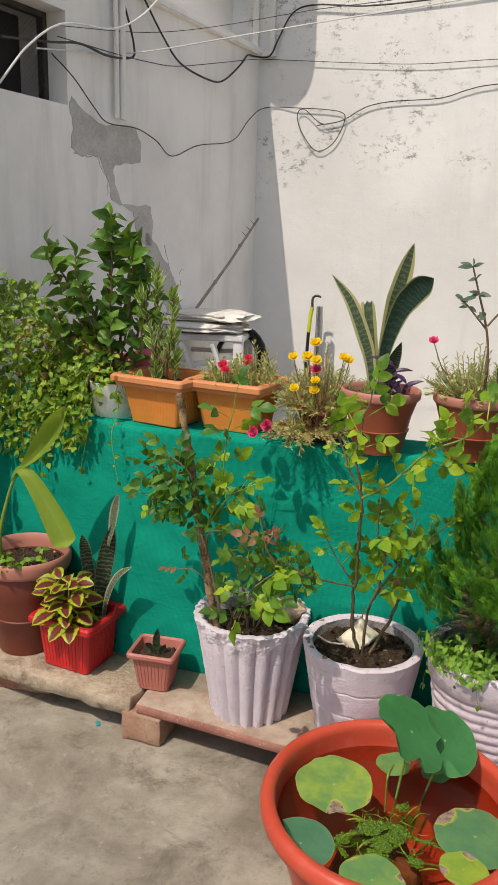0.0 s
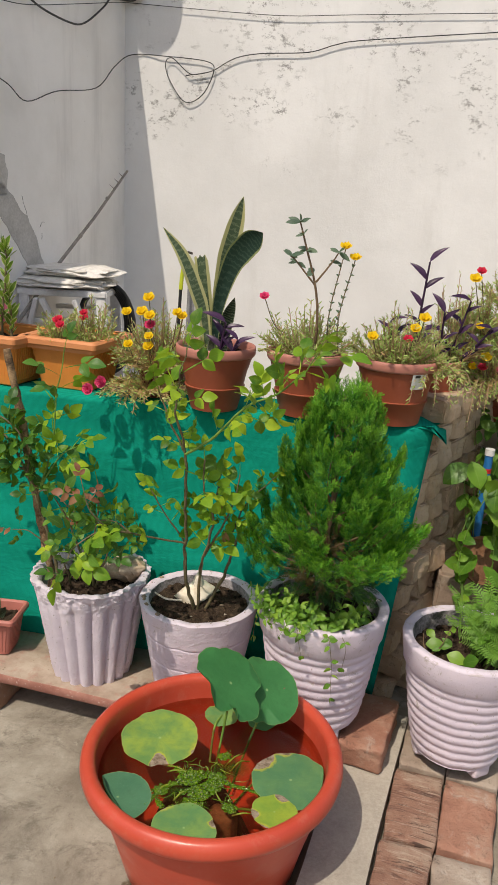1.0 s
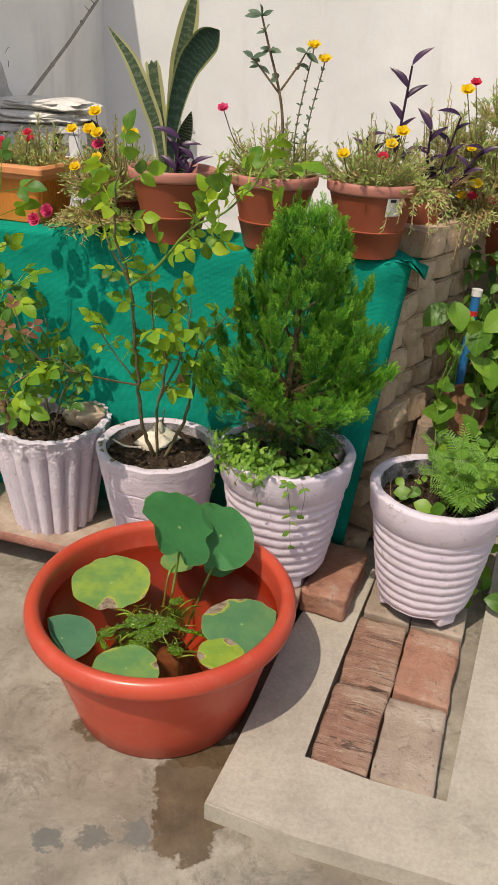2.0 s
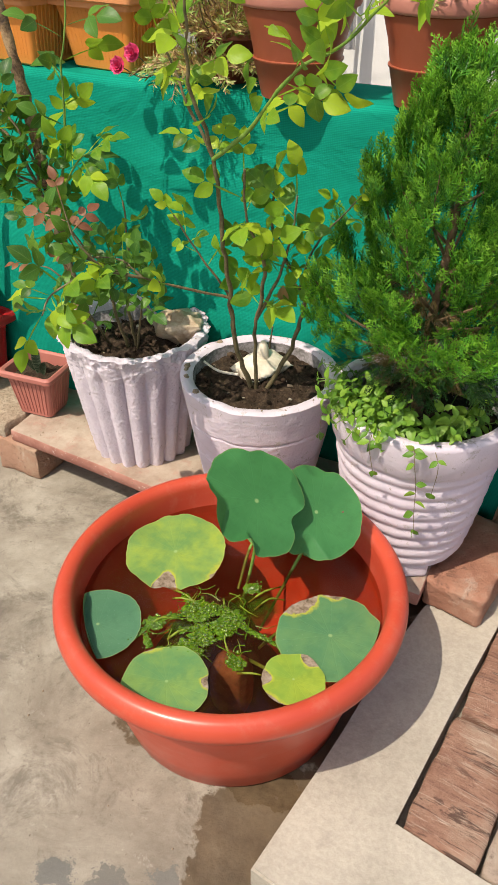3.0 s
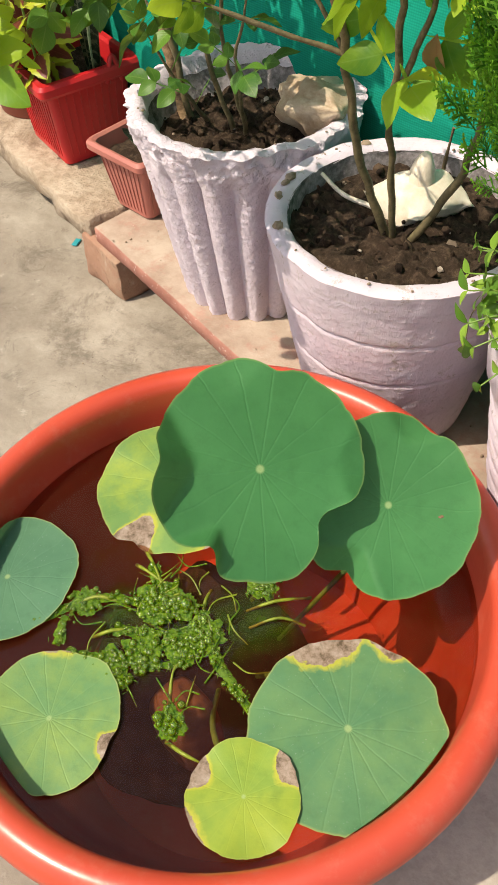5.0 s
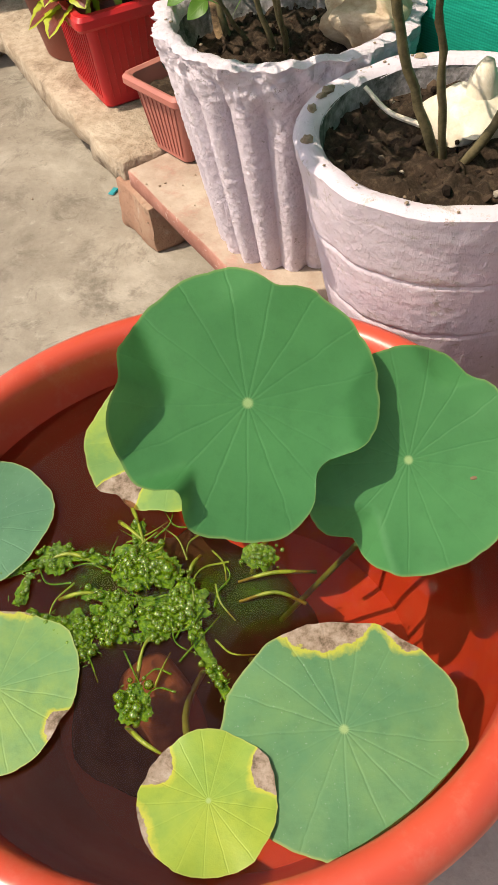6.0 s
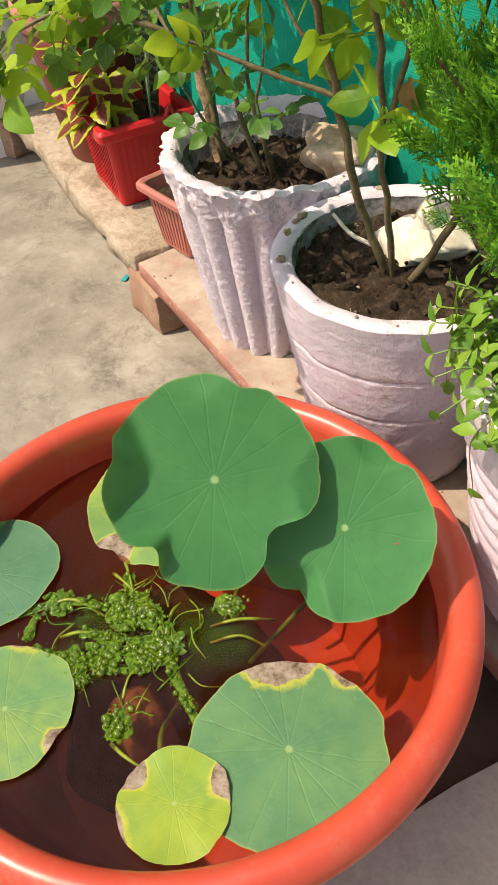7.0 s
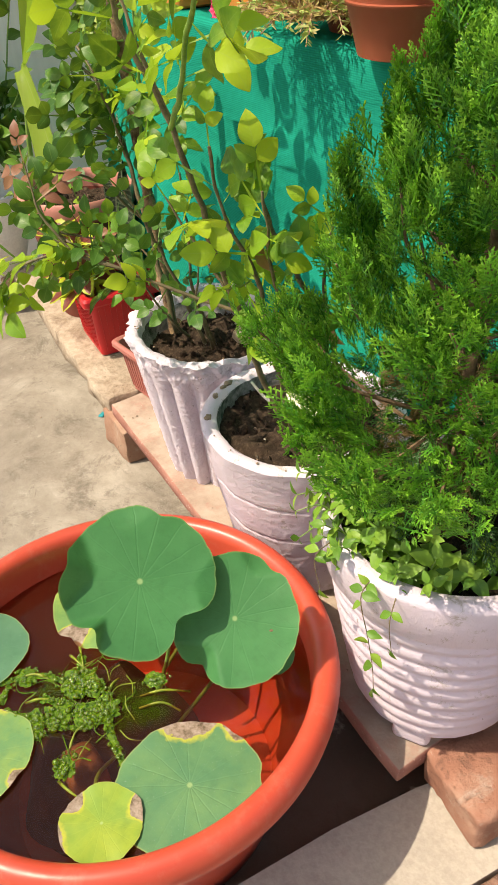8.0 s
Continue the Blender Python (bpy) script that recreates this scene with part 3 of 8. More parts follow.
# darker copy of cypress_spray: the shade under the crown put into its green
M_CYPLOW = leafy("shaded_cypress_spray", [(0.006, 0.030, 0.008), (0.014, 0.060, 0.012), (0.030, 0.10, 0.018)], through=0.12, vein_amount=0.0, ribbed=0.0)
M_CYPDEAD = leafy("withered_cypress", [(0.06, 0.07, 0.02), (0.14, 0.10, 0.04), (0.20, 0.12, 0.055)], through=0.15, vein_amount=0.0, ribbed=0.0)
M_FERN = leafy("feathery_leaf", [(0.10, 0.25, 0.03), (0.20, 0.38, 0.06)], through=0.35, vein_amount=0.2)
M_YELLOW = leafy("yellow_petal", [(0.80, 0.55, 0.01), (0.85, 0.62, 0.02)], vein=(0.8, 0.45, 0.01), through=0.35, glow=(0.9, 0.62, 0.02))
M_PINK = leafy("magenta_petal", [(0.72, 0.05, 0.16), (0.80, 0.09, 0.24)], vein=(0.6, 0.03, 0.12), through=0.35, glow=(0.8, 0.10, 0.25))
M_REDFL = leafy("crimson_petal", [(0.60, 0.02, 0.05), (0.70, 0.04, 0.09)], vein=(0.5, 0.01, 0.03), through=0.35, glow=(0.75, 0.05, 0.10))
M_LOTUS = mat_lotus("lotus_leaf", (0.030, 0.155, 0.046), (0.052, 0.22, 0.068), (), 0.6, 0.0, 0.0, 0.06, 0.25)
M_PADBLUE = mat_lotus("blue_green_pad", (0.060, 0.175, 0.095), (0.095, 0.235, 0.125), (), 0.5, 0.0, 0.25)
M_PAD = mat_lotus("withered_topped_pad", (0.065, 0.19, 0.085), (0.105, 0.26, 0.115), ((90, 0.34, 2.6), (48, 0.455, 3.0), (-38, 0.485, 0.6)), 0.5, 0.12, 0.2)
M_PADEDGE = mat_lotus("brown_edged_pad", (0.095, 0.24, 0.085), (0.155, 0.31, 0.105), ((-35, 0.41, 7.0), (80, 0.475, 2.0)), 0.5, 0.35)
M_PADPALE = mat_lotus("pale_pad", (0.12, 0.26, 0.075), (0.20, 0.34, 0.085), ((-134, 0.26, 14.0), (-70, 0.47, 1.0)), 0.5, 0.65)
M_PADSICK = mat_lotus("yellowing_pad", (0.17, 0.31, 0.045), (0.28, 0.39, 0.05), ((142, 0.33, 5.0), (18, 0.33, 4.5), (198, 0.45, 0.6)), 0.5, 0.6)

# ---- mesh kit ----


def part(name, bm, material, parent=None, label="", smooth=True, sharp=1.0):
    me = bpy.data.meshes.new(name)
    bm.normal_update()
    bm.to_mesh(me)
    bm.free()
    if smooth:
        me.shade_smooth()
        me.set_sharp_from_angle(angle=sharp)
    me.materials.append(material)
    ob = new(name, me)
    ob.parent = parent
    return tagged(ob, label) if label else ob


def thing(name, label, category, group="", at=(0, 0, 0), turn=0.0):
    ob = new(name)
    ob.empty_display_size = 0.05
    ob.matrix_basis = pose(*at, 0, 0, turn)
    return tagged(ob, label, category, group)


def lathe(profile, seg=64, shift=None, cap=True, bm=None):
    """Surface of revolution of (radius, height) pairs; shift(angle, r, z) may move a point."""
    bm = bm or bmesh.new()
    rings = []
    for r, z in profile:
        ring = []
        for i in range(seg):
            a = 2 * math.pi * i / seg
            rr, zz = shift(a, r, z) if shift else (r, z)
            ring.append(bm.verts.new((rr * math.cos(a), rr * math.sin(a), zz)))
        rings.append(ring)
    for a, b in zip(rings, rings[1:]):
        for i in range(seg):
            j = (i + 1) % seg
            bm.faces.new((a[i], a[j], b[j], b[i]))
    if cap:
        bm.faces.new(rings[0][::-1])
        bm.faces.new(rings[-1])
    return bm


def smooth_path(pts, n):
    """Catmull-Rom through the points, n steps a span."""
    p = [Vector(q) for q in pts]
    p = [2 * p[0] - p[1]] + p + [2 * p[-1] - p[-2]]
    out = []
    for i in range(1, len(p) - 2):
        for k in range(n):
            t = k / n
            out.append(0.5 * (2 * p[i] + (p[i + 1] - p[i - 1]) * t + (2 * p[i - 1] - 5 * p[i] + 4 * p[i + 1] - p[i + 2]) * t * t
                              + (3 * p[i] - p[i - 1] - 3 * p[i + 1] + p[i + 2]) * t ** 3))
    out.append(p[-2])
    return out


def tube(pts, r0, r1=None, seg=7, bm=None, wob=0.0):
    bm = bm or bmesh.new()
    r1 = r0 if r1 is None else r1
    rings, side = [], Vector((1, 0, 0))
    for i, p in enumerate(pts):
        d = (Vector(pts[min(i + 1, len(pts) - 1)]) - Vector(pts[max(i - 1, 0)])).normalized()
        side = side - d * side.dot(d)
        side = (side if side.length > 1e-4 else d.orthogonal()).normalized()
        up = d.cross(side)
        r = r0 + (r1 - r0) * i / max(1, len(pts) - 1)
        r *= 1 + wob * (noise.noise(Vector(p) * 60) if wob else 0)
        rings.append([bm.verts.new(Vector(p) + r * (math.cos(2 * math.pi * k / seg) * side + math.sin(2 * math.pi * k / seg) * up)) for k in range(seg)])
    for a, b in zip(rings, rings[1:]):
        for k in range(seg):
            bm.faces.new((a[k], a[(k + 1) % seg], b[(k + 1) % seg], b[k]))
    bm.faces.new(rings[0][::-1])
    bm.faces.new(rings[-1])
    return bm


def block(size, at=(0, 0, 0), bevel=0.004, rough=0.0, cuts=0, seed=0.0, bm=None, turn=None):
    """A bevelled block standing on at (centre of its base), with worn faces."""
    b = bmesh.new()
    bmesh.ops.create_cube(b, size=1)
    bmesh.ops.scale(b, vec=size, verts=b.verts)
    if bevel:
        bmesh.ops.bevel(b, geom=b.edges[:], offset=bevel, segments=2, affect="EDGES")
    if cuts:
        bmesh.ops.subdivide_edges(b, edges=b.edges[:], cuts=cuts, use_grid_fill=True)
    if rough:
        for v in b.verts:
            q = v.co * 22 + Vector((seed, seed * 1.7, -seed))
            v.co += Vector((noise.noise(q), noise.noise(q + Vector((9, 0, 0))), noise.noise(q + Vector((0, 9, 0))))) * rough
    bmesh.ops.translate(b, vec=(0, 0, size[2] / 2), verts=b.verts)
    if turn is not None:
        bmesh.ops.transform(b, matrix=turn, verts=b.verts)
    bmesh.ops.translate(b, vec=at, verts=b.verts)
    if bm is None:
        return b
    me = bpy.data.meshes.new("piece")
    b.to_mesh(me)
    b.free()
    bm.from_mesh(me)
    bpy.data.meshes.remove(me)
    return bm


def leaf_mesh(name, length, width, material, fold=0.25, droop=0.3, widest=0.4, point=1.0, rows=7, cols=4, teeth=0.0, wave=0.0, heart=0.0, oval=False):
    """One leaf from the origin along +Y, its face to +Z, with UVs along and across."""
    vs, fs, uvs = [], [], []
    for i in range(rows + 1):
        v = i / rows
        w = (v / widest) ** 0.55 if v < widest else max(0.0, 1 - ((v - widest) / (1 - widest)) ** (1.25 + point)) ** 0.9
        if oval:
            w = math.sin(math.pi * v ** 0.80) ** 0.85 if i < rows else 0.0
        w = max(w, 0.02 if i == 0 else 0.0) * width / 2
        if teeth and i % 2:
            w *= 1 - teeth
        ang = droop * v
        y, z = length * v * math.cos(ang * 0.6), -length * v * math.sin(ang) * 0.6
        for j in range(cols + 1):
            u = j / cols * 2 - 1
            back = heart * length * abs(u) * (1 - v) ** 3 * 0.5
            vs.append((u * w * math.cos(fold), y - back, z + abs(u) * w * math.sin(fold) + wave * width * math.sin(v * 9 + u * 3) * abs(u)))
            uvs.append((j / cols, v))
    for i in range(rows):
        for j in range(cols):
            a = i * (cols + 1) + j
            fs.append((a, a + 1, a + cols + 2, a + cols + 1))
    return quick_mesh(name, vs, fs, uvs, material)


def quick_mesh(name, vs, fs, uvs, material, smooth=True):
    me = bpy.data.meshes.new(name)
    me.from_pydata(vs, [], fs)
    if uvs is not None:
        lay = me.uv_layers.new(name="UVMap")
        idx = np.empty(len(me.loops), dtype=np.int32)
        me.loops.foreach_get("vertex_index", idx)
        lay.data.foreach_set("uv", np.asarray(uvs, dtype=np.float32)[idx].ravel())
    me.validate()
    if smooth:
        me.shade_smooth()
    me.materials.append(material)
    return me


def merge(name, pieces, material):
    """One mesh from (mesh, matrix) pairs."""
    V, F, U, base = [], [], [], 0
    cache = {}
    for me, m in pieces:
        if me.name not in cache:
            co = np.empty(len(me.vertices) * 3)
            me.vertices.foreach_get("co", co)
            uv = np.zeros((len(me.vertices), 2))
            for p in me.polygons:
                for li in p.loop_indices:
                    uv[me.loops[li].vertex_index] = me.uv_layers[0].data[li].uv
            cache[me.name] = (co.reshape(-1, 3), [tuple(p.vertices) for p in me.polygons], uv)
        co, faces, uv = cache[me.name]
        A = np.array(m)
        V.append(co @ A[:3, :3].T + A[:3, 3])
        F.extend(tuple(i + base for i in f) for f in faces)
        U.append(uv)
        base += len(co)
    return quick_mesh(name, np.concatenate(V).tolist(), F, np.concatenate(U), material)


def aim(p, d, n=(0, 0, 1), s=1.0):
    """The matrix that sets a leaf at p, tip along d, face towards n."""
    y = Vector(d).normalized()
    x = y.cross(Vector(n))
    x = (x if x.length > 1e-3 else y.orthogonal()).normalized()
    z = x.cross(y)
    m = Matrix((x, y, z)).transposed().to_4x4() @ Matrix.Scale(s, 4)
    m.translation = p
    return m


def set_piece(name, me, parent, m, label=""):
    ob = new(name, me)
    ob.parent = parent
    ob.matrix_parent_inverse = parent.matrix_basis.inverted()
    ob.matrix_basis = m
    return tagged(ob, label) if label else ob


def ground_part(name, bm, material, label=""):
    ob = part(name, bm, material, None, "", False)
    return tagged(ob, label, "", "", "structure")


def sway(r, up=0.3):
    """A random direction, with so much lift."""
    a = r.uniform(0, 2 * math.pi)
    return Vector((math.cos(a), math.sin(a), r.gauss(up, 0.35))).normalized()


def wpart(name, bm, material, parent, label="", smooth=True):
    """A part whose mesh is given in the world's metres."""
    ob = part(name, bm, material, parent, label, smooth)
    ob.matrix_parent_inverse = parent.matrix_basis.inverted()
    return ob


def prism(outline, z0, z1, bm=None, bevel=0.0):
    b = bmesh.new()
    low = [b.verts.new((x, y, z0)) for x, y in outline]
    top = [b.verts.new((x, y, z1)) for x, y in outline]
    n = len(outline)
    b.faces.new(low[::-1])
    up = b.faces.new(top)
    for i in range(n):
        b.faces.new((low[i], low[(i + 1) % n], top[(i + 1) % n], top[i]))
    if bevel:
        bmesh.ops.bevel(b, geom=list(up.edges), offset=bevel, segments=2, affect="EDGES")
    return b


def lumpy(outline_at, n, z0, z1, seed, amount):
    """A flat plate whose outline wanders; outline_at gives centre and radii."""
    cx, cy, rx, ry = outline_at
    pts = []
    for i in range(n):
        a = 2 * math.pi * i / n
        k = 1 + amount * noise.noise((math.cos(a) * 1.6 + seed, math.sin(a) * 1.6, seed)) + 0.35 * amount * noise.noise((math.cos(a) * 6, math.sin(a) * 6 + seed, 3))
        pts.append((cx + rx * k * math.cos(a), cy + ry * k * math.sin(a)))
    return prism(pts, z0, z1)


# ---- setting ----
b = bmesh.new()
bmesh.ops.create_grid(b, x_segments=2, y_segments=2, size=200)
ground_part("ground", b, M_FLOOR, "worn grey-brown concrete yard floor with stains")

slab_outline = [(0.432, 1.243), (0.60, 1.212), (0.80, 1.196), (1.7, 1.12), (1.9, 2.6), (1.08, 2.6), (0.874, 1.349), (0.735, 1.366), (0.592, 1.389), (0.627, 1.62), (0.664, 1.86),
                (0.70, 2.08), (0.60, 2.08), (0.522, 1.82), (0.497, 1.69), (0.474, 1.5)]
ground_part("pavement", prism(slab_outline, 0.0, 0.045, bevel=0.004), M_SLAB, "raised smooth cement slab with a brick-filled slot")

wall_back = ground_part("wall_back", block((8.0, 0.22, 3.4), (2.6, 4.51, 0), 0), M_PLASTER, "sunlit whitewashed wall with flaking paint")

# left house wall runs along AX from the inner corner towards the yard; a vent opening goes through it
AX = Vector((-0.17, -1.0, 0)).normalized()
CORNER = Vector((-0.95, 4.4, 0))
LEFT = Matrix.Translation(CORNER) @ Matrix((AX, Vector((-AX.y, AX.x, 0)), Vector((0, 0, 1)))).transposed().to_4x4()


def on_left(s, z, off=0.0):
    """A place on the left wall: s metres from the corner, off metres out into the yard."""
    return CORNER + AX * s + Vector((-AX.y, AX.x, 0)) * off + Vector((0, 0, z))


W0, W1, WZ0, WZ1, TOP = 1.565, 2.05, 1.86, 2.175, 2.33
b = bmesh.new()
for s0, s1, z0, z1 in ((0, W0, 0, TOP), (W1, 2.75, 0, TOP), (W0, W1, 0, WZ0), (W0, W1, WZ1, TOP)):
    block((s1 - s0, 0.22, z1 - z0), ((s0 + s1) / 2, -0.11, z0), 0, bm=b)
bmesh.ops.transform(b, matrix=LEFT, verts=b.verts)
ground_part("wall_left", b, M_GREY, "shaded grey plastered house wall with a vent opening")
b = block((2.79, 0.27, 0.035), (1.375, -0.105, TOP), 0.006)
bmesh.ops.transform(b, matrix=LEFT, verts=b.verts)
ground_part("trim", b, M_GREY, "thin projecting cement ledge on the house wall")
b = block((2.75, 0.3, 0.55), (1.375, -0.30, TOP + 0.035), 0)
bmesh.ops.transform(b, matrix=LEFT, verts=b.verts)
ground_part("wall_upper", b, M_GREY, "set-back upper grey house wall")
# out of view: round caster placed for the round shadow on the back wall
b = lathe([(0.20, 0), (0.22, 0.02), (0.22, 0.4), (0.2, 0.45), (0.08, 0.5)], 48)
tank = part("water_tank", b, M_VOID, None)
tank.matrix_basis = pose(-1.0, 4.13, TOP + 0.585)
tagged(tank, "unseen round tank on the roof, assumed from its shadow", "water tank")

# vent: near-black backing standing for the unlit inside, iron frame and wire mesh
vent = thing("window_1", "small vent window with rusty wire mesh", "window")
vent["kind"] = "structure"
b = block((W1 - W0 + 0.2, 0.02, WZ1 - WZ0 + 0.2), ((W0 + W1) / 2, -0.25, WZ0 - 0.1), 0)
bmesh.ops.transform(b, matrix=LEFT, verts=b.verts)
wpart("backing", b, M_VOID, vent)
b = bmesh.new()
for s0, s1, z0, z1 in ((W0, W0 + 0.025, WZ0, WZ1), (W1 - 0.025, W1, WZ0, WZ1), (W0 + 0.025, W1 - 0.025, WZ0, WZ0 + 0.02), (W0 + 0.025, W1 - 0.025, WZ1 - 0.02, WZ1)):
    block((s1 - s0, 0.03, z1 - z0), ((s0 + s1) / 2, -0.10, z0), 0.002, bm=b)
bmesh.ops.transform(b, matrix=LEFT, verts=b.verts)
wpart("window_frame", b, M_IRON, vent)
b = bmesh.new()
for k in range(44):
    u = k * 0.018 - 0.3
    for sgn in (1, -1):
        p0, p1 = (u, 0.0) if sgn > 0 else (u, 0.3), (u + 0.3, 0.3) if sgn > 0 else (u + 0.3, 0.0)
        q = []
        for (x, z), (xx, zz) in (((p0), (p1)), ((p1), (p0))):
            t = 0.0
            if x < 0.02:
                t = (0.02 - x) / (xx - x)
            if x > 0.465:
                t = (x - 0.465) / (x - xx)
            q.append((x + (xx - x) * t, z + (zz - z) * t))
        if 0 <= q[0][0] <= 0.49 and abs(q[0][0] - q[1][0]) > 0.01 and p0[0] < 0.46 and p1[0] > 0.02:
            tube([on_left(W0 + q[0][0], WZ0 + 0.01 + q[0][1] * 0.98, -0.095 - 0.002 * sgn), on_left(W0 + q[1][0], WZ0 + 0.01 + q[1][1] * 0.98, -0.095 - 0.002 * sgn)], 0.0011, seg=4, bm=b)
wpart("mesh", b, M_IRON, vent)

# grey repair patches, pipes and cables on the walls
PATCH = [(1.548, 1.90), (1.512, 1.867), (1.384, 1.82), (1.127, 1.835), (1.098, 1.773), (1.105, 1.70), (1.28, 1.678), (1.30, 1.655), (1.27, 1.573), (1.235, 1.525), (1.031, 1.528), (1.005, 1.452), (1.03, 1.36), (1.12, 1.366), (1.16, 1.50), (1.306, 1.541), (1.345, 1.647), (1.388, 1.698), (1.49, 1.694), (1.557, 1.711), (1.54, 1.794), (1.556, 1.86)]
LOW_PATCH = [(1.053, 1.42), (0.985, 1.36), (0.93, 1.315), (0.875, 1.262), (0.82, 1.187), (0.785, 1.10), (0.74, 1.02), (0.87, 1.03), (0.93, 1.12), (1.0, 1.20), (1.06, 1.265), (1.10, 1.30)]
CRACKS = (((0.916, 1.365), (0.891, 1.306), (0.865, 1.253)), ((1.55, 1.70), (1.49, 1.69), (1.40, 1.70), (1.375, 1.66), (1.335, 1.62), (1.33, 1.54)), ((0.79, 1.225), (0.77, 1.253), (0.745, 1.256)), ((0.772, 1.20), (0.776, 1.17)))
for line in CRACKS:
    way = []
    for (s0, z0), (s1, z1) in zip(line, line[1:]):
        for k in range(5):
            q = Vector((s0 + (s1 - s0) * k / 5, z0 + (z1 - z0) * k / 5, 0))
            way.append(on_left(q.x + 0.009 * noise.noise(q * 45), q.y + 0.009 * noise.noise(q * 45 + Vector((4, 0, 0))), 0.0005))
    ground_part("trim", tube(way, 0.0013, 0.0006, 5, wob=0.8), M_STAIN, "dark crack in the house wall's plaster")
for outline in (PATCH, LOW_PATCH):
    edge = []
    for (s0, z0), (s1, z1) in zip(outline, outline[1:] + outline[:1]):
        for k in range(6):
            q = Vector((s0 + (s1 - s0) * k / 6, z0 + (z1 - z0) * k / 6, 0))
            edge.append((q.x + 0.012 * noise.noise(q * 21) + 0.006 * noise.noise(q * 60), q.y + 0.012 * noise.noise(q * 21 + Vector((5, 0, 0)))))
    b = prism(edge, 0, 0.0022)
    bmesh.ops.transform(b, matrix=LEFT @ Matrix(((1, 0, 0, 0), (0, 0, 1, 0), (0, 1, 0, 0), (0, 0, 0, 1))), verts=b.verts)
    bmesh.ops.recalc_face_normals(b, faces=b.faces)
    ground_part("cement_patch", b, M_PATCH, "bare grey cement repair on the house wall")
b = tube([on_left(1.25, 1.85, 0.022), on_left(1.25, TOP, 0.022)], 0.014, seg=10)
tube([on_left(1.285, 1.85, 0.018), on_left(1.285, TOP, 0.018)], 0.010, seg=8, bm=b)
tagged(part("drain_pipe", b, M_GREY, None), "pair of grey painted conduit pipes on the wall", "pipe")
b = block((0.03, 0.03, 0.3), (-0.965, 4.383, 2.36), 0.003)
block((0.026, 0.02, 0.28), (-0.875, 4.388, 2.345), 0.003, bm=b)
block((0.13, 0.024, 0.024), (-0.92, 4.386, 2.325), 0.003, bm=b)
tagged(part("conduit", b, M_GREY, None), "grey cable conduit and bracket in the wall corner", "conduit")


def cable(pts, r, material, label):
    bm = tube(smooth_path(pts, 6), r, seg=6)
    return tagged(part("cable", bm, material, None), label, "cable", "cables on the walls")


cable([(-1.245, 2.503, 2.012), (-1.205, 2.746, 2.047), (-1.178, 2.899, 2.074), (-1.150, 3.066, 2.066), (-1.124, 3.22, 2.091), (-1.121, 3.232, 2.141), (-1.13, 3.196, 2.235), (-1.14, 3.142, 2.33)], 0.0045, M_WIRE, "thick black cable bent against the house wall")
cable([(-1.206, 2.744, 2.011), (-1.185, 2.862, 1.95), (-1.167, 2.973, 1.87), (-1.152, 3.059, 1.825), (-1.12, 3.247, 1.829), (-1.095, 3.391, 1.798), (-1.074, 3.516, 1.748), (-1.036, 3.743, 1.818), (-0.98, 4.072, 1.876), (-0.95, 4.25, 2.0),
       (-0.906, 4.385, 2.076), (-0.721, 4.385, 2.072), (-0.509, 4.385, 2.052), (-0.475, 4.385, 2.005), (-0.53, 4.384, 1.896), (-0.619, 4.384, 1.86), (-0.70, 4.384, 1.953), (-0.728, 4.384, 2.037), (-0.69, 4.38, 2.064), (-0.596, 4.378, 1.993), (-0.51, 4.378, 2.0)],
      0.0024, M_WIRE, "grey cable drooping across both walls into a loose loop")
cable([(-0.62, 4.386, 1.985), (-0.492, 4.386, 2.006), (-0.40, 4.386, 2.055), (-0.336, 4.386, 2.079), (-0.222, 4.386, 2.095), (0.0, 4.386, 2.104), (0.133, 4.386, 2.14), (0.269, 4.386, 2.162), (0.8, 4.386, 2.20), (1.6, 4.386, 2.25)], 0.0024, M_WIRE, "dark cable pinned along the white wall")
cable([(-1.118, 3.293, 2.35), (-1.085, 3.457, 2.21), (-1.06, 3.591, 2.137), (-1.018, 3.839, 2.116), (-0.995, 3.974, 2.14), (-0.967, 4.143, 2.242), (-0.957, 4.22, 2.30), (-0.95, 4.34, 2.318), (-0.884, 4.37, 2.325), (-0.841, 4.378, 2.407), (-0.771, 4.38, 2.523), (-0.654, 4.38, 2.556), (-0.395, 4.38, 2.538), (-0.065, 4.38, 2.551), (0.6, 4.38, 2.6)], 0.0044, M_WIRE, "thick black cable hanging in a sag by the corner")
cable([(-1.2, 2.776, 2.072), (-1.145, 3.101, 2.083), (-1.106, 3.331, 2.097), (-1.069, 3.546, 2.121), (-1.01, 3.889, 2.199), (-0.945, 4.27, 2.29), (-0.9, 4.384, 2.312), (-0.761, 4.384, 2.302), (-0.377, 4.384, 2.276), (-0.096, 4.384, 2.264), (0.258, 4.384, 2.273), (1.5, 4.384, 2.3)], 0.0019, M_WIRE, "thin grey wire running across both walls")
cable([(-1.19, 2.62, 2.0), (-1.126, 3.2, 2.103), (-0.632, 3.2, 2.15), (-0.288, 3.2, 2.186), (0.149, 3.2, 2.228), (1.2, 3.2, 2.34)], 0.0029, M_WHITEWIRE, "taut white washing line tied at the vent")
cable([(-1.19, 2.75, 2.1), (-1.1, 3.3, 2.2), (-0.842, 3.4, 2.233), (-0.421, 3.4, 2.275), (-0.031, 3.4, 2.30), (1.2, 3.4, 2.4)], 0.0017, M_WIRE, "thin dark wire strung across the yard")
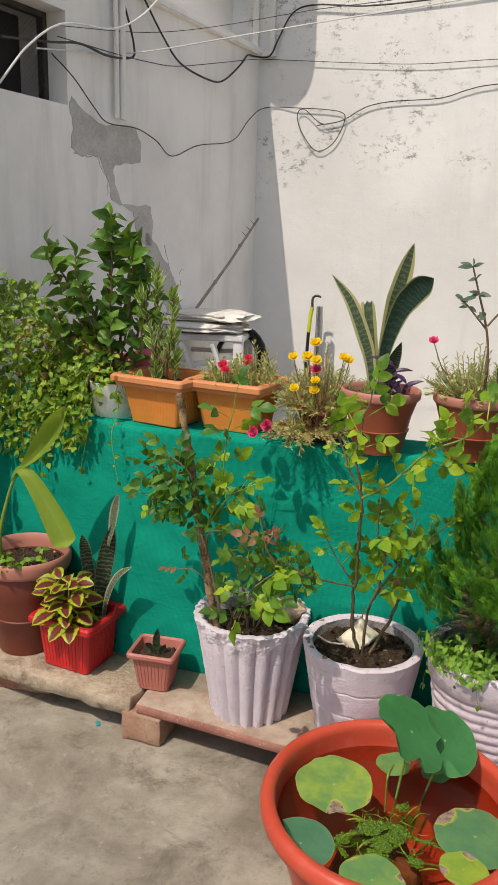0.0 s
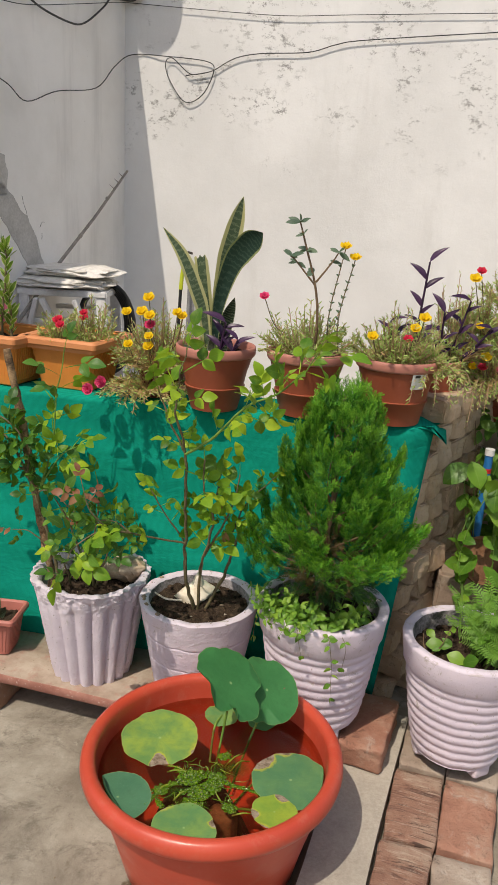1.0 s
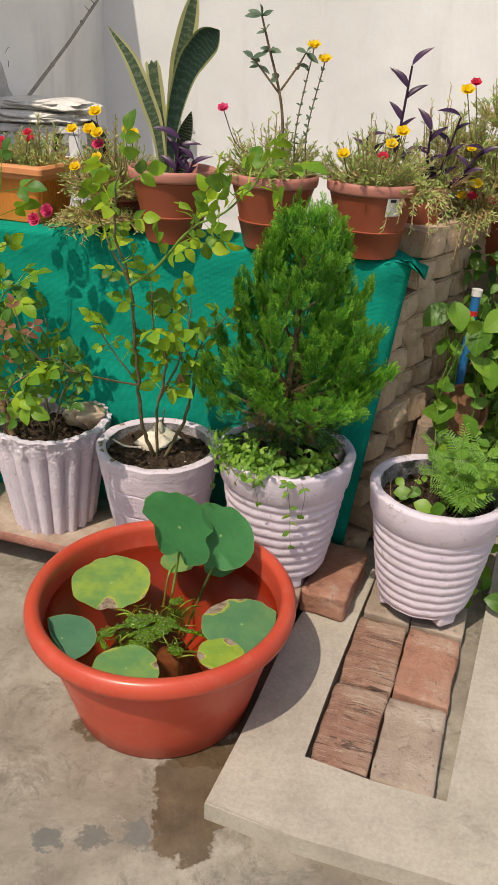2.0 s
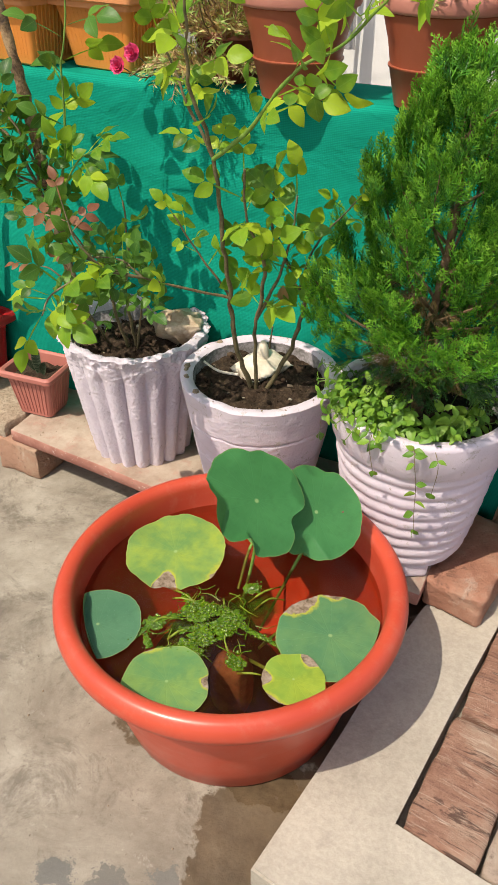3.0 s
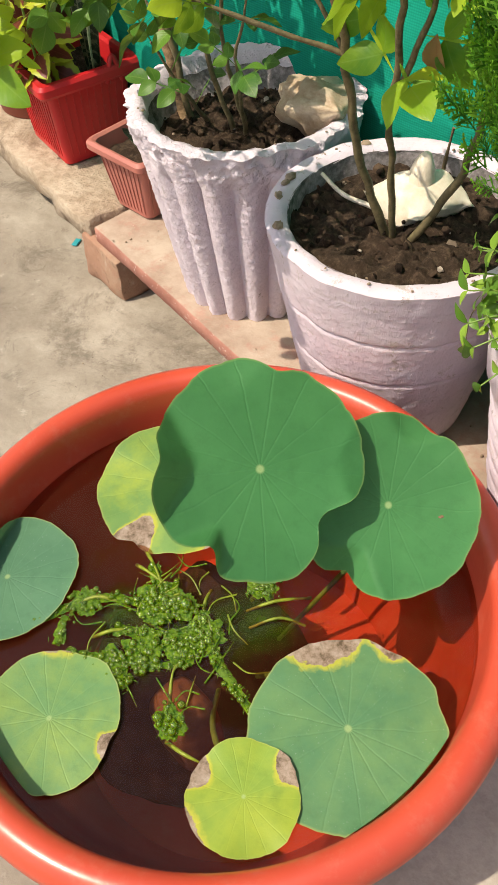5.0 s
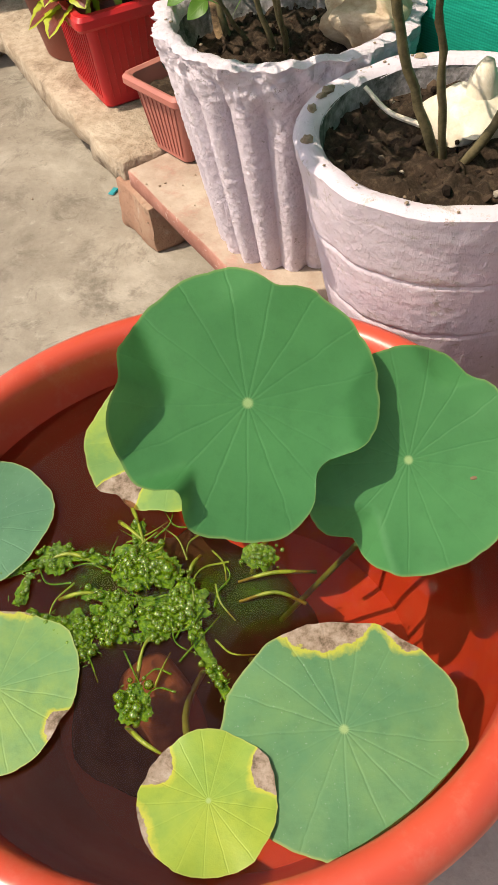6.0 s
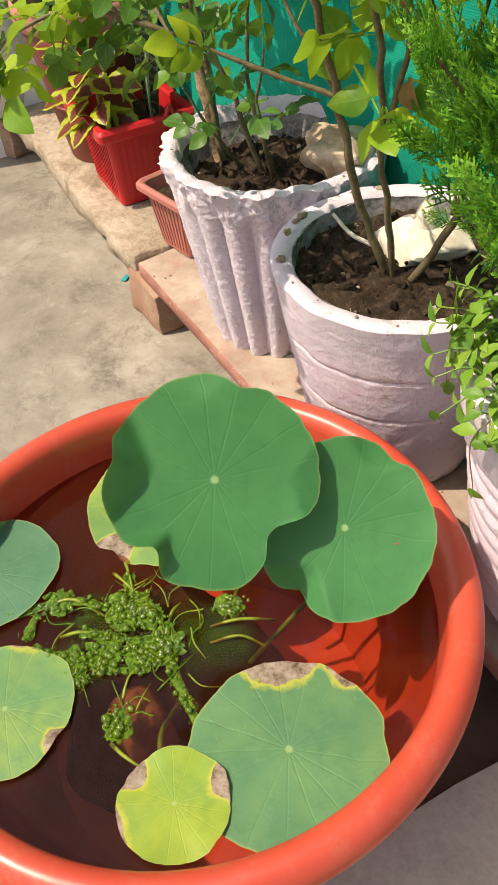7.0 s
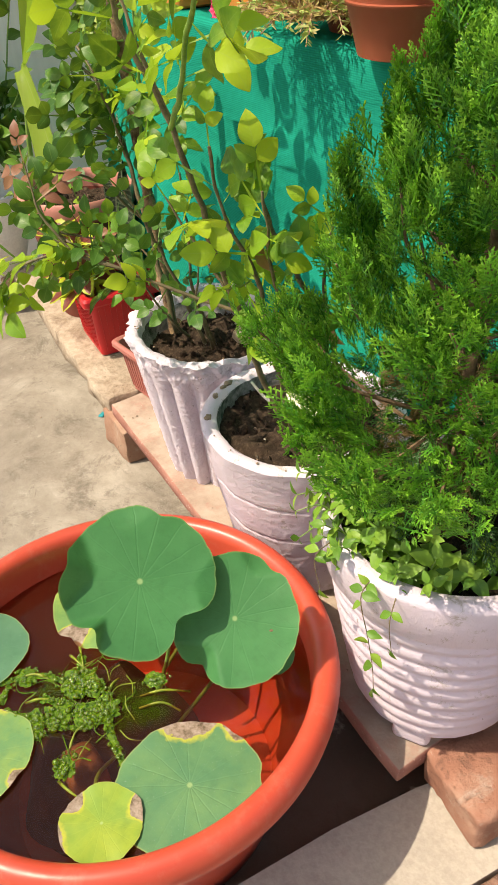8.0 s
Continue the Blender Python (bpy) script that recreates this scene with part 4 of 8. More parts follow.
cable([(-1.225, 2.38, 1.80), (-1.18, 2.44, 1.90), (-1.165, 2.52, 1.98), (-1.145, 2.643, 2.065), (-1.125, 2.76, 2.106), (-1.088, 2.984, 2.139), (-1.058, 3.166, 2.224), (-1.03, 3.344, 2.36)], 0.0037, M_WHITEWIRE, "white cable arching out of the vent")

# ---- low brick wall under the green net ----


def recess(x):
    """The wall falls back a little towards the house."""
    return 0.32 * max(0.0, -0.60 - x)


lowwall = thing("wall_low", "low loose brick wall draped in green net", "wall")
lowwall["kind"] = "structure"
wpart("core", prism([(-1.34, 2.40), (-0.60, 2.16), (0.535, 2.16), (0.765, 2.62), (0.60, 2.66), (0.49, 2.295), (-0.20, 2.295), (-0.50, 2.6), (-1.34, 2.85)], 0.0, 0.845), M_OLDBRICK, lowwall, "", False)


def net_sheet():
    """Green net: hangs down the front, rounds the edge, lies over the top, with ripples and a loose corner."""
    nx, prof = 150, []
    for i in range(34):
        prof.append((2.128 - 0.012 * (1 - i / 33), 0.07 + 0.775 * i / 33))
    for i in range(1, 6):
        a = math.pi / 2 * i / 5
        prof.append((2.143 - 0.015 * math.cos(a), 0.845 + 0.015 * math.sin(a)))
    for i in range(1, 11):
        prof.append((2.143 + 0.44 * i / 10, 0.86))
    vs, fs = [], []
    for j, (y, z) in enumerate(prof):
        front = z < 0.86
        for i in range(nx + 1):
            u = i / nx
            end = 0.680 - 0.11 * (0.86 - z) if front else 0.712 + 0.05 * (y - 2.14)
            x = -1.34 + (end + 1.34) * u
            q = Vector((x * 2.2, z * 3.5, y))
            rip = 0.014 * noise.noise(q) + 0.006 * noise.noise(q * 3.1) + 0.004 * math.sin(x * 9 + z * 5)
            if front:
                yy, zz = y - abs(rip) - 0.012 * max(0, 0.5 - z), z
            else:
                deep = 0.15 + 0.29 * max(0.0, min(1.0, max((-0.20 - x) / 0.3, (x - 0.48) / 0.08)))
                yy, zz = 2.143 + (y - 2.143) * deep / 0.44, z + 0.35 * abs(rip)
            yy += recess(x)
            over = max(0.0, x - 0.62)
            if front:
                yy += over * 0.8
            else:
                zz -= over * over * 5.0
            vs.append((x, yy, zz))
    for j in range(len(prof) - 1):
        for i in range(nx):
            a = j * (nx + 1) + i
            fs.append((a, a + 1, a + nx + 2, a + nx + 1))
    me = quick_mesh("green_net", vs, fs, None, M_NET)
    ob = new("green_net", me)
    sol = ob.modifiers.new("thickness", "SOLIDIFY")
    sol.thickness = 0.0015
    return tagged(ob, "green woven shade net draped over the low wall", "shade net")


net_sheet()

# ---- stone shelves on bricks along the wall ----


def shelf(name, outline, z0, z1, material, label, seed, amount):
    bm = prism(outline, z0, z1)
    bmesh.ops.subdivide_edges(bm, edges=[e for e in bm.edges if e.calc_length() > 0.12], cuts=7, use_grid_fill=True)
    bmesh.ops.triangulate(bm, faces=[f for f in bm.faces if len(f.verts) > 4])
    bmesh.ops.bevel(bm, geom=[e for e in bm.edges if e.calc_face_angle(0) > 0.9], offset=0.0025, segments=1, affect="EDGES")
    for v in bm.verts:
        q = v.co * 17 + Vector((seed, 0, 0))
        v.co.x += amount * noise.noise(q)
        v.co.y += amount * noise.noise(q + Vector((0, 7, 0)))
        v.co.z += amount * 0.25 * noise.noise(q + Vector((0, 0, 5)))
    return tagged(part(name, bm, material, None), label, "shelf", "shelves along the wall")


shelf("stone_shelf", [(-1.34, 1.99), (-0.88, 1.93), (-0.515, 1.885), (-0.512, 2.105), (-0.9, 2.18), (-1.34, 2.28)], 0.066, 0.115, M_TANSTONE, "rough weathered stone slab shelf on bricks", 3, 0.017)
shelf("stone_shelf", [(-0.50, 1.888), (0.0, 1.838), (0.517, 1.783), (0.522, 2.105), (-0.50, 2.105)], 0.085, 0.115, M_REDSTONE, "dusty red sandstone plank shelf on bricks", 9, 0.0025)


def worn_block(size, seed, rough, round_by=0.0055):
    """A hand-made block: rounded arrises, a dented face, a chipped corner or two."""
    bm = bmesh.new()
    bmesh.ops.create_cube(bm, size=1)
    bmesh.ops.subdivide_edges(bm, edges=bm.edges[:], cuts=13, use_grid_fill=True)
    half = [c / 2 for c in size]
    for v in bm.verts:
        p = Vector([c * s for c, s in zip(v.co, size)])
        q = Vector([max(-h + round_by, min(h - round_by, c)) for c, h in zip(p, half)])
        d = p - q
        if d.length > 1e-6:
            p = q + d.normalized() * min(d.length, round_by)
        k = p * 19 + Vector((seed, seed * 1.7, -seed))
        p += Vector((noise.noise(k), noise.noise(k + Vector((9, 0, 0))), 0.7 * noise.noise(k + Vector((0, 9, 0))))) * rough
        p += Vector((noise.noise(k * 4), noise.noise(k * 4 + Vector((9, 0, 0))), 0.8 * noise.noise(k * 4 + Vector((0, 9, 0))))) * rough * 0.3
        corner = min(half[0] - abs(p.x), half[1] - abs(p.y))
        chip = max(0.0, noise.noise(Vector((p.x * 14 + seed * 3, p.y * 14, seed))) - 0.05) * max(0.0, 0.03 - corner)
        p.x, p.y = p.x * (1 - chip * 3), p.y * (1 - chip * 2)
        v.co = p + Vector((0, 0, half[2]))
    return bm


def brick(at, turn=0.0, size=(0.112, 0.232, 0.072), material=None, label="worn red brick on the floor", seed=0.0, name="brick", rough=0.0035, round_by=0.0055):
    bm = worn_block(size, seed, rough * 1.6, round_by)
    ob = part(name, bm, material or M_BRICK, None)
    ob.matrix_basis = pose(*at, 0, 0, turn)
    return tagged(ob, label, "brick", "loose bricks")


brick((-0.475, 2.0, 0.0), -3, (0.125, 0.25, 0.085), seed=1.0, label="red brick propping up the sandstone shelf")
brick((0.43, 1.99, 0.0), -3, (0.125, 0.25, 0.085), seed=2.0, label="red brick propping up the sandstone shelf")
brick((-0.95, 2.045, 0.0), 4, (0.2, 0.11, 0.066), seed=3.0, label="red brick propping up the stone shelf")
brick((0.590, 1.938, 0.045), -10, (0.118, 0.235, 0.070), M_REDBRICK, seed=4.0, label="red brick under the ribbed flower pot", rough=0.0042, round_by=0.010)
ang = -8.0
for k, (x, y, dz, m) in enumerate(((0.677, 1.500, 0.041, M_SCORED), (0.711, 1.735, 0.046, M_SCORED), (0.748, 1.985, 0.043, M_DUSTBRICK), (0.800, 1.482, 0.040, M_DUSTBRICK), (0.833, 1.722, 0.046, M_REDBRICK), (0.868, 1.965, 0.043, M_DUSTBRICK))):
    brick((x, y, 0.0), ang + (k % 2) * 1.2, (0.117 if k < 3 else 0.124, 0.234, dz), m, "worn brick laid in the slot of the cement slab", 10.0 + k, rough=0.0022)

# ---- tub with lotus ----
tub = thing("lotus_tub", "round orange-red plastic tub with water and lotus leaves", "tub", at=(0.262, 1.536, 0.0))
tub_profile = [(0.170, 0.006), (0.185, 0.0), (0.192, 0.006), (0.205, 0.06), (0.226, 0.14), (0.240, 0.205), (0.2445, 0.222), (0.2475, 0.2245), (0.2480, 0.229), (0.2465, 0.2305), (0.258, 0.2355), (0.270, 0.2375), (0.277, 0.244), (0.2795, 0.255),
               (0.278, 0.267), (0.2725, 0.2765), (0.265, 0.2805), (0.2575, 0.2800), (0.2515, 0.2765), (0.2478, 0.2710), (0.2462, 0.2640), (0.2452, 0.25), (0.240, 0.20), (0.224, 0.13), (0.200, 0.055), (0.183, 0.012)]
part("basin", lathe(tub_profile, 112), M_TUB, tub)
tub.matrix_basis = pose(0.262, 1.536, 0.0, 0.4, -0.6, 0)
b = bmesh.new()
bmesh.ops.create_circle(b, cap_ends=True, radius=0.2420, segments=96, matrix=Matrix.Translation((0, 0, 0.2245)))
part("water", b, M_WATER, tub, "murky brown water")
b = lathe([(0.135, 0.012), (0.12, 0.05), (0.095, 0.11), (0.07, 0.165), (0.045, 0.19), (0.01, 0.195)], 64, lambda a, r, z: (r * (1 + 0.25 * noise.noise((math.cos(a) * 1.5, math.sin(a) * 1.5, 5))), z + 0.025 * noise.noise((r * 30 * math.cos(a), r * 30 * math.sin(a), 2))))
bmesh.ops.translate(b, vec=(-0.03, -0.03, 0), verts=b.verts)
part("mud", b, M_MURK, tub, "dark silt heaped in the tub")
b = bmesh.new()
bmesh.ops.create_icosphere(b, subdivisions=4, radius=1.0)
for v in b.verts:
    q = Vector([abs(c) ** 0.55 * (1 if c > 0 else -1) for c in v.co])
    v.co = Vector((0.042 + q.x * 0.032, -0.088 + q.y * 0.026, 0.14 + q.z * 0.06)) * (1 + 0.02 * noise.noise(v.co * 2))
part("sunken_stone", b, M_SILTBRICK, tub, "silted brick piece sunk in the water")


TUB_AT = Vector((0.262, 1.536, 0.0))
ALONG = Vector((0.509, 0.861, 0.0))


def round_leaf(name, radius, material, wave, cup, seed, lobes=5, flaps=(), notches=()):
    """A round shield leaf in the XY plane, wavy towards its margin; flaps (angle, width, begin, slope) fold down, notches (angle, width, depth) cut in."""
    vs, fs, uvs, seg, rings = [(0, 0, 0)], [], [(0.5, 0.5)], 120, 18
    for i in range(1, rings + 1):
        r = i / rings
        for j in range(seg):
            a = 2 * math.pi * j / seg
            edge = 1 + 0.06 * noise.noise((math.cos(a) * 1.7 + seed, math.sin(a) * 1.7, seed)) + 0.022 * noise.noise((math.cos(a) * 5 + seed, math.sin(a) * 6, 1)) + 0.008 * noise.noise((math.cos(a) * 16 + seed, math.sin(a) * 16, 2))
            for na, nw, depth in notches:
                edge -= depth * r ** 3 * math.exp(-(math.remainder(a - math.radians(na), 2 * math.pi) / math.radians(nw)) ** 2)
            rr = radius * r * edge
            z = radius * (cup * r * r + wave * r ** 2.5 * math.sin(lobes * a + seed * 2) + 0.5 * wave * r ** 3 * math.sin(2 * a + seed) + 0.25 * wave * r ** 4 * math.sin(11 * a + seed))
            for fa, fw, r0, slope in flaps:
                k = abs(math.remainder(a - math.radians(fa), 2 * math.pi)) / math.radians(fw)
                if k < 1:
                    z -= radius * slope * max(0.0, r - r0 - (1 - r0) * k * k)
            vs.append((rr * math.cos(a), rr * math.sin(a), z))
            uvs.append((0.5 + 0.5 * r * math.cos(a), 0.5 + 0.5 * r * math.sin(a)))
    for j in range(seg):
        fs.append((0, 1 + j, 1 + (j + 1) % seg))
    for i in range(rings - 1):
        for j in range(seg):
            a, c = 1 + i * seg + j, 1 + i * seg + (j + 1) % seg
            fs.append((a, a + seg, c + seg, c))
    return quick_mesh(name, vs, fs, uvs, material)


def set_round(at, normal, me, label):
    """Lays a round leaf with its X axis along ALONG; what would pass the tub's wall curls up against it."""
    n = Vector(normal).normalized()
    x = (ALONG - n * ALONG.dot(n)).normalized()
    m = Matrix((x, n.cross(x), n)).transposed().to_4x4()
    m.translation = at
    if at[2] < 0.26:
        back = m.inverted()
        for v in me.vertices:
            w = m @ v.co - TUB_AT
            d = Vector((w.x, w.y, 0)).length
            if d > 0.236:
                lift = d - 0.236
                w.x, w.y, w.z = w.x * 0.2365 / d, w.y * 0.2365 / d, w.z + min(0.02, 0.5 * lift)
                v.co = back @ (w + TUB_AT)
    return set_piece("lotus_leaf", me, tub, m, label)


set_round((0.284, 1.574, 0.411), (0.58, -0.16, 0.80), round_leaf("lotus_leaf", 0.089, M_LOTUS, 0.030, 0.03, 1.3, 3, ((168, 30, 0.60, -0.75), (222, 14, 0.66, -0.5), (100, 24, 0.7, 0.3), (352, 22, 0.72, 0.3)), ((313, 19, 0.34), (224, 9, 0.17), (70, 10, 0.08), (168, 8, 0.06))), "large blue-green raised lotus leaf")
second = set_round((0.352, 1.656, 0.351), (0.50, -0.38, 0.77), round_leaf("lotus_leaf", 0.078, M_LOTUS, 0.035, 0.06, 4.1, 3, ((225, 30, 0.55, 0.6), (60, 20, 0.7, 0.4)), ((228, 9, 0.15), (48, 10, 0.08))), "blue-green raised lotus leaf")
WZ = 0.2275
set_round((0.431, 1.530, WZ + 0.001), (0.02, 0.0, 1), round_leaf("lotus_leaf", 0.086, M_PAD, 0.010, 0.01, 2.2, 5, (), ((92, 26, 0.07), (0, 6, 0.04))), "floating lotus leaf with a withered brown margin")
set_round((0.412, 1.428, WZ + 0.0045), (0, 0.02, 1), round_leaf("lotus_leaf", 0.0465, M_PADSICK, 0.03, 0.02, 6.0), "yellowing floating lotus leaf with brown margin")
set_round((0.247, 1.348, WZ + 0.0015), (0.02, 0, 1), round_leaf("lotus_leaf", 0.064, M_PADEDGE, 0.012, 0.012, 3.0, 5, (), ((-35, 10, 0.06),)), "green floating lotus leaf yellowed at its edge")
set_round((0.096, 1.396, WZ + 0.001), (0.0, 0, 1), round_leaf("lotus_leaf", 0.070, M_PADBLUE, 0.015, 0.02, 5.2), "dull blue-green floating lotus leaf")
set_round((0.126, 1.588, WZ + 0.004), (0.02, -0.1, 1), round_leaf("lotus_leaf", 0.086, M_PADPALE, 0.025, 0.02, 8.0, 5, (), ((-134, 8, 0.10), (60, 8, 0.06))), "yellow-green floating lotus leaf with withered edge")
set_round((0.243, 1.706, WZ + 0.002), (0, -0.05, 1), round_leaf("lotus_leaf", 0.04, M_PADEDGE, 0.05, 0.03, 9.0), "small floating lotus leaf")
set_round((0.340, 1.710, WZ + 0.002), (0, -0.05, 1), round_leaf("lotus_leaf", 0.035, M_LOTUS, 0.05, 0.03, 11.0), "small floating lotus leaf")
for k, pts in enumerate((((0.284, 1.575, 0.408), (0.275, 1.60, 0.33), (0.262, 1.60, 0.23), (0.25, 1.56, 0.12)), ((0.353, 1.656, 0.348), (0.347, 1.665, 0.30), (0.325, 1.645, 0.235), (0.29, 1.58, 0.12)),
                         ((0.425, 1.522, 0.225), (0.36, 1.53, 0.21), (0.30, 1.53, 0.12)), ((0.410, 1.428, 0.220), (0.345, 1.45, 0.205), (0.29, 1.50, 0.14)), ((0.248, 1.352, 0.226), (0.25, 1.42, 0.21), (0.27, 1.50, 0.12)),
                         ((0.243, 1.706, 0.228), (0.235, 1.66, 0.226), (0.24, 1.60, 0.18)))):
    wpart("stalk", tube(smooth_path(pts, 6), 0.0030, 0.0026, 7), M_GREENSTEM, tub, "slender green stalk")
# plain dark bead in place of the fly on the second leaf
speck = bmesh.new()
bmesh.ops.create_icosphere(speck, subdivisions=2, radius=0.002, matrix=second.matrix_basis @ Matrix.Translation((0.042, -0.018, 0.0015)) @ Matrix.Diagonal((1.5, 0.8, 0.6, 1)))
wpart("debris_speck", speck, M_BARK, tub, "dark speck standing for a fly on a leaf")

# green weed and bubbles floating in the middle: bare strands, algae-clad strands and clumps of gas bubbles
r = random.Random(5)
WATER = 0.2255
BARE = (((0.162, 1.517), (0.185, 1.511), (0.203, 1.505), (0.223, 1.497)), ((0.170, 1.500), (0.191, 1.502), (0.232, 1.512)), ((0.170, 1.419), (0.172, 1.440), (0.183, 1.454), (0.204, 1.467)),
        ((0.205, 1.422), (0.216, 1.438), (0.228, 1.458)), ((0.245, 1.535), (0.252, 1.523), (0.258, 1.513)), ((0.285, 1.474), (0.287, 1.455), (0.308, 1.432)),
        ((0.318, 1.600), (0.300, 1.570), (0.285, 1.545)), ((0.335, 1.575), (0.315, 1.560), (0.300, 1.535)), ((0.330, 1.411), (0.352, 1.415), (0.372, 1.425)))
CLAD = (((0.258, 1.513), (0.266, 1.504), (0.274, 1.497), (0.296, 1.494)), ((0.295, 1.494), (0.321, 1.487), (0.351, 1.483), (0.385, 1.473)), ((0.308, 1.432), (0.318, 1.426), (0.328, 1.411)),
        ((0.203, 1.393), (0.227, 1.410), (0.248, 1.429), (0.271, 1.447), (0.288, 1.468)), ((0.203, 1.393), (0.245, 1.408), (0.263, 1.412), (0.264, 1.425)), ((0.152, 1.384), (0.163, 1.418), (0.172, 1.447)),
        ((0.191, 1.394), (0.177, 1.406), (0.171, 1.415)), ((0.172, 1.440), (0.190, 1.462), (0.215, 1.480), (0.240, 1.500)), ((0.185, 1.511), (0.205, 1.500), (0.224, 1.489)), ((0.270, 1.560), (0.281, 1.571), (0.290, 1.580)),
        ((0.288, 1.468), (0.285, 1.480), (0.274, 1.497)), ((0.215, 1.440), (0.232, 1.455), (0.250, 1.470)))
for pts in BARE:
    last = len(pts) - 1
    path = smooth_path([(x, y, WATER + (0.0016 if 0 < i < last else -0.006)) for i, (x, y) in enumerate(pts)], 7)
    wpart("weed_strand", tube(path, 0.0019, 0.0013, 7, wob=0.5), M_WEEDSTEM, tub, "yellow-green strand")
ball = bmesh.new()
bmesh.ops.create_icosphere(ball, subdivisions=2, radius=1.0)
ball_me = bpy.data.meshes.new("bubble")
ball.loops.layers.uv.new("UVMap")
ball.to_mesh(ball_me)
ball.free()
tuft = leaf_mesh("weed_tuft", 0.006, 0.0011, M_ALGAE, 0.2, 0.6, 0.4, 0.5, 3, 1)


def rope(path, r0, r1, bm):
    """A lumpy rope of algae, nearly flush with the water."""
    first, seg = len(bm.verts), 10
    tube(path, r0, r1, seg, bm=bm)
    bm.verts.ensure_lookup_table()
    for i, c in enumerate(path):
        for v in bm.verts[first + i * seg:first + (i + 1) * seg]:
            d = v.co - c
            k = 1 + 0.45 * noise.noise(v.co * 120) + 0.25 * noise.noise(v.co * 300)
            v.co = c + Vector((d.x * k, d.y * k, d.z * k * 0.25))


# fine threads trailing out of the clumps
for k in range(46):
    x, y = r.gauss(0.245, 0.035), r.gauss(1.475, 0.032)
    a, reach = r.uniform(0, 6.283), r.uniform(0.02, 0.05)
    bend = r.uniform(-0.6, 0.6)
    path = smooth_path([(x, y, WATER + 0.001), (x + 0.5 * reach * math.cos(a), y + 0.5 * reach * math.sin(a), WATER + r.uniform(0.0, 0.002)), (x + reach * math.cos(a + bend), y + reach * math.sin(a + bend), WATER - 0.004)], 5)
    wpart("weed_thread", tube(path, 0.0009, 0.0005, 5), M_WEEDSTEM if k % 3 == 0 else M_ALGAE, tub)

fuzz, bubbles = [], []
for pts in CLAD:
    fine = smooth_path([(x, y, WATER - 0.0008) for x, y in pts], 14)
    clad = bmesh.new()
    rope(fine, 0.0060, 0.0034, clad)
    wpart("algae_strand", clad, M_ALGAE, tub, "strand clad in wet green algae")
    length = sum((b - a).length for a, b in zip(fine, fine[1:]))
    for k in range(int(length * 800)):
        p = r.choice(fine) + Vector((r.gauss(0, 0.0042), r.gauss(0, 0.0042), 0))
        p.z = WATER + 0.0004 + 0.0016 * r.random()
        fuzz.append((tuft, aim(p, (r.gauss(0, 1), r.gauss(0, 1), r.gauss(0, 0.25)), (0, 0, 1), r.uniform(0.5, 1.1))))
    for k in range(int(length * 420)):
        p = r.choice(fine) + Vector((r.gauss(0, 0.0034), r.gauss(0, 0.0031), 0))
        size = min(0.0034, 0.0010 * math.exp(abs(r.gauss(0, 0.65))))
        p.z = WATER + size * 0.35 + 0.0012 * r.random()
        bubbles.append((ball_me, Matrix.Translation(p) @ Matrix.Scale(size, 4)))
for x, y, sx, sy, count, big in ((0.222, 1.490, 0.020, 0.020, 150, 0.0046), (0.242, 1.503, 0.012, 0.012, 60, 0.0066), (0.277, 1.500, 0.017, 0.015, 120, 0.0036), (0.272, 1.474, 0.016, 0.014, 100, 0.0034), (0.252, 1.446, 0.016, 0.014, 90, 0.0040),
                                (0.243, 1.418, 0.016, 0.013, 90, 0.0028), (0.322, 1.424, 0.013, 0.011, 60, 0.0046), (0.280, 1.572, 0.012, 0.011, 60, 0.0026), (0.172, 1.437, 0.013, 0.012, 60, 0.0026)):
    clump = bmesh.new()
    bmesh.ops.create_icosphere(clump, subdivisions=4, radius=1.0)
    for v in clump.verts:
        k = 1 + 0.5 * noise.noise(v.co * 2.2 + Vector((x * 70, y * 70, 0))) + 0.3 * noise.noise(v.co * 6)
        v.co = Vector((x + v.co.x * sx * 1.05 * k, y + v.co.y * sy * 1.05 * k, WATER - 0.0004 + v.co.z * 0.0019 * k))
    wpart("algae_clump", clump, M_ALGAE, tub, "clump of wet green algae")
    for k in range(int(count * 0.42)):
        p = Vector((r.gauss(x, sx * 0.6), r.gauss(y, sy * 0.6), 0))
        size = min(big, 0.0012 * math.exp(abs(r.gauss(0, 0.8))))
        p.z = WATER + size * 0.3 + 0.0015 * r.random()
        bubbles.append((ball_me, Matrix.Translation(p) @ Matrix.Scale(size, 4)))
for x, y, rx, ry in ((0.245, 1.480, 0.050, 0.038), (0.285, 1.525, 0.048, 0.042), (0.300, 1.550, 0.045, 0.034), (0.240, 1.430, 0.042, 0.026), (0.195, 1.455, 0.030, 0.036)):
    deep = bmesh.new()
    uv = deep.loops.layers.uv.new("UVMap")
    bmesh.ops.create_circle(deep, cap_ends=True, segments=32, radius=1.0)
    for f in deep.faces:
        for loop in f.loops:
            loop[uv].uv = (0.5 + loop.vert.co.x / 2, 0.5 + loop.vert.co.y / 2)
    for v in deep.verts:
        v.co = Vector((x + v.co.x * rx, y + v.co.y * ry, 0.2165 + 0.02 * (x - 0.25) + 0.015 * (y - 1.48)))
    wpart("sunken_algae", deep, M_DEEP, tub, "soft green algae hanging under the water")
for name, bits, mt in (("weed_fuzz", fuzz, M_ALGAE), ("weed_froth", bubbles, M_BUBBLE)):
    weed = new(name, merge(name, bits, mt))
    weed.parent = tub
    weed.matrix_parent_inverse = tub.matrix_basis.inverted()
    tagged(weed, "mat of wet green algae", kind="stuff")

# ---- cement pots ----


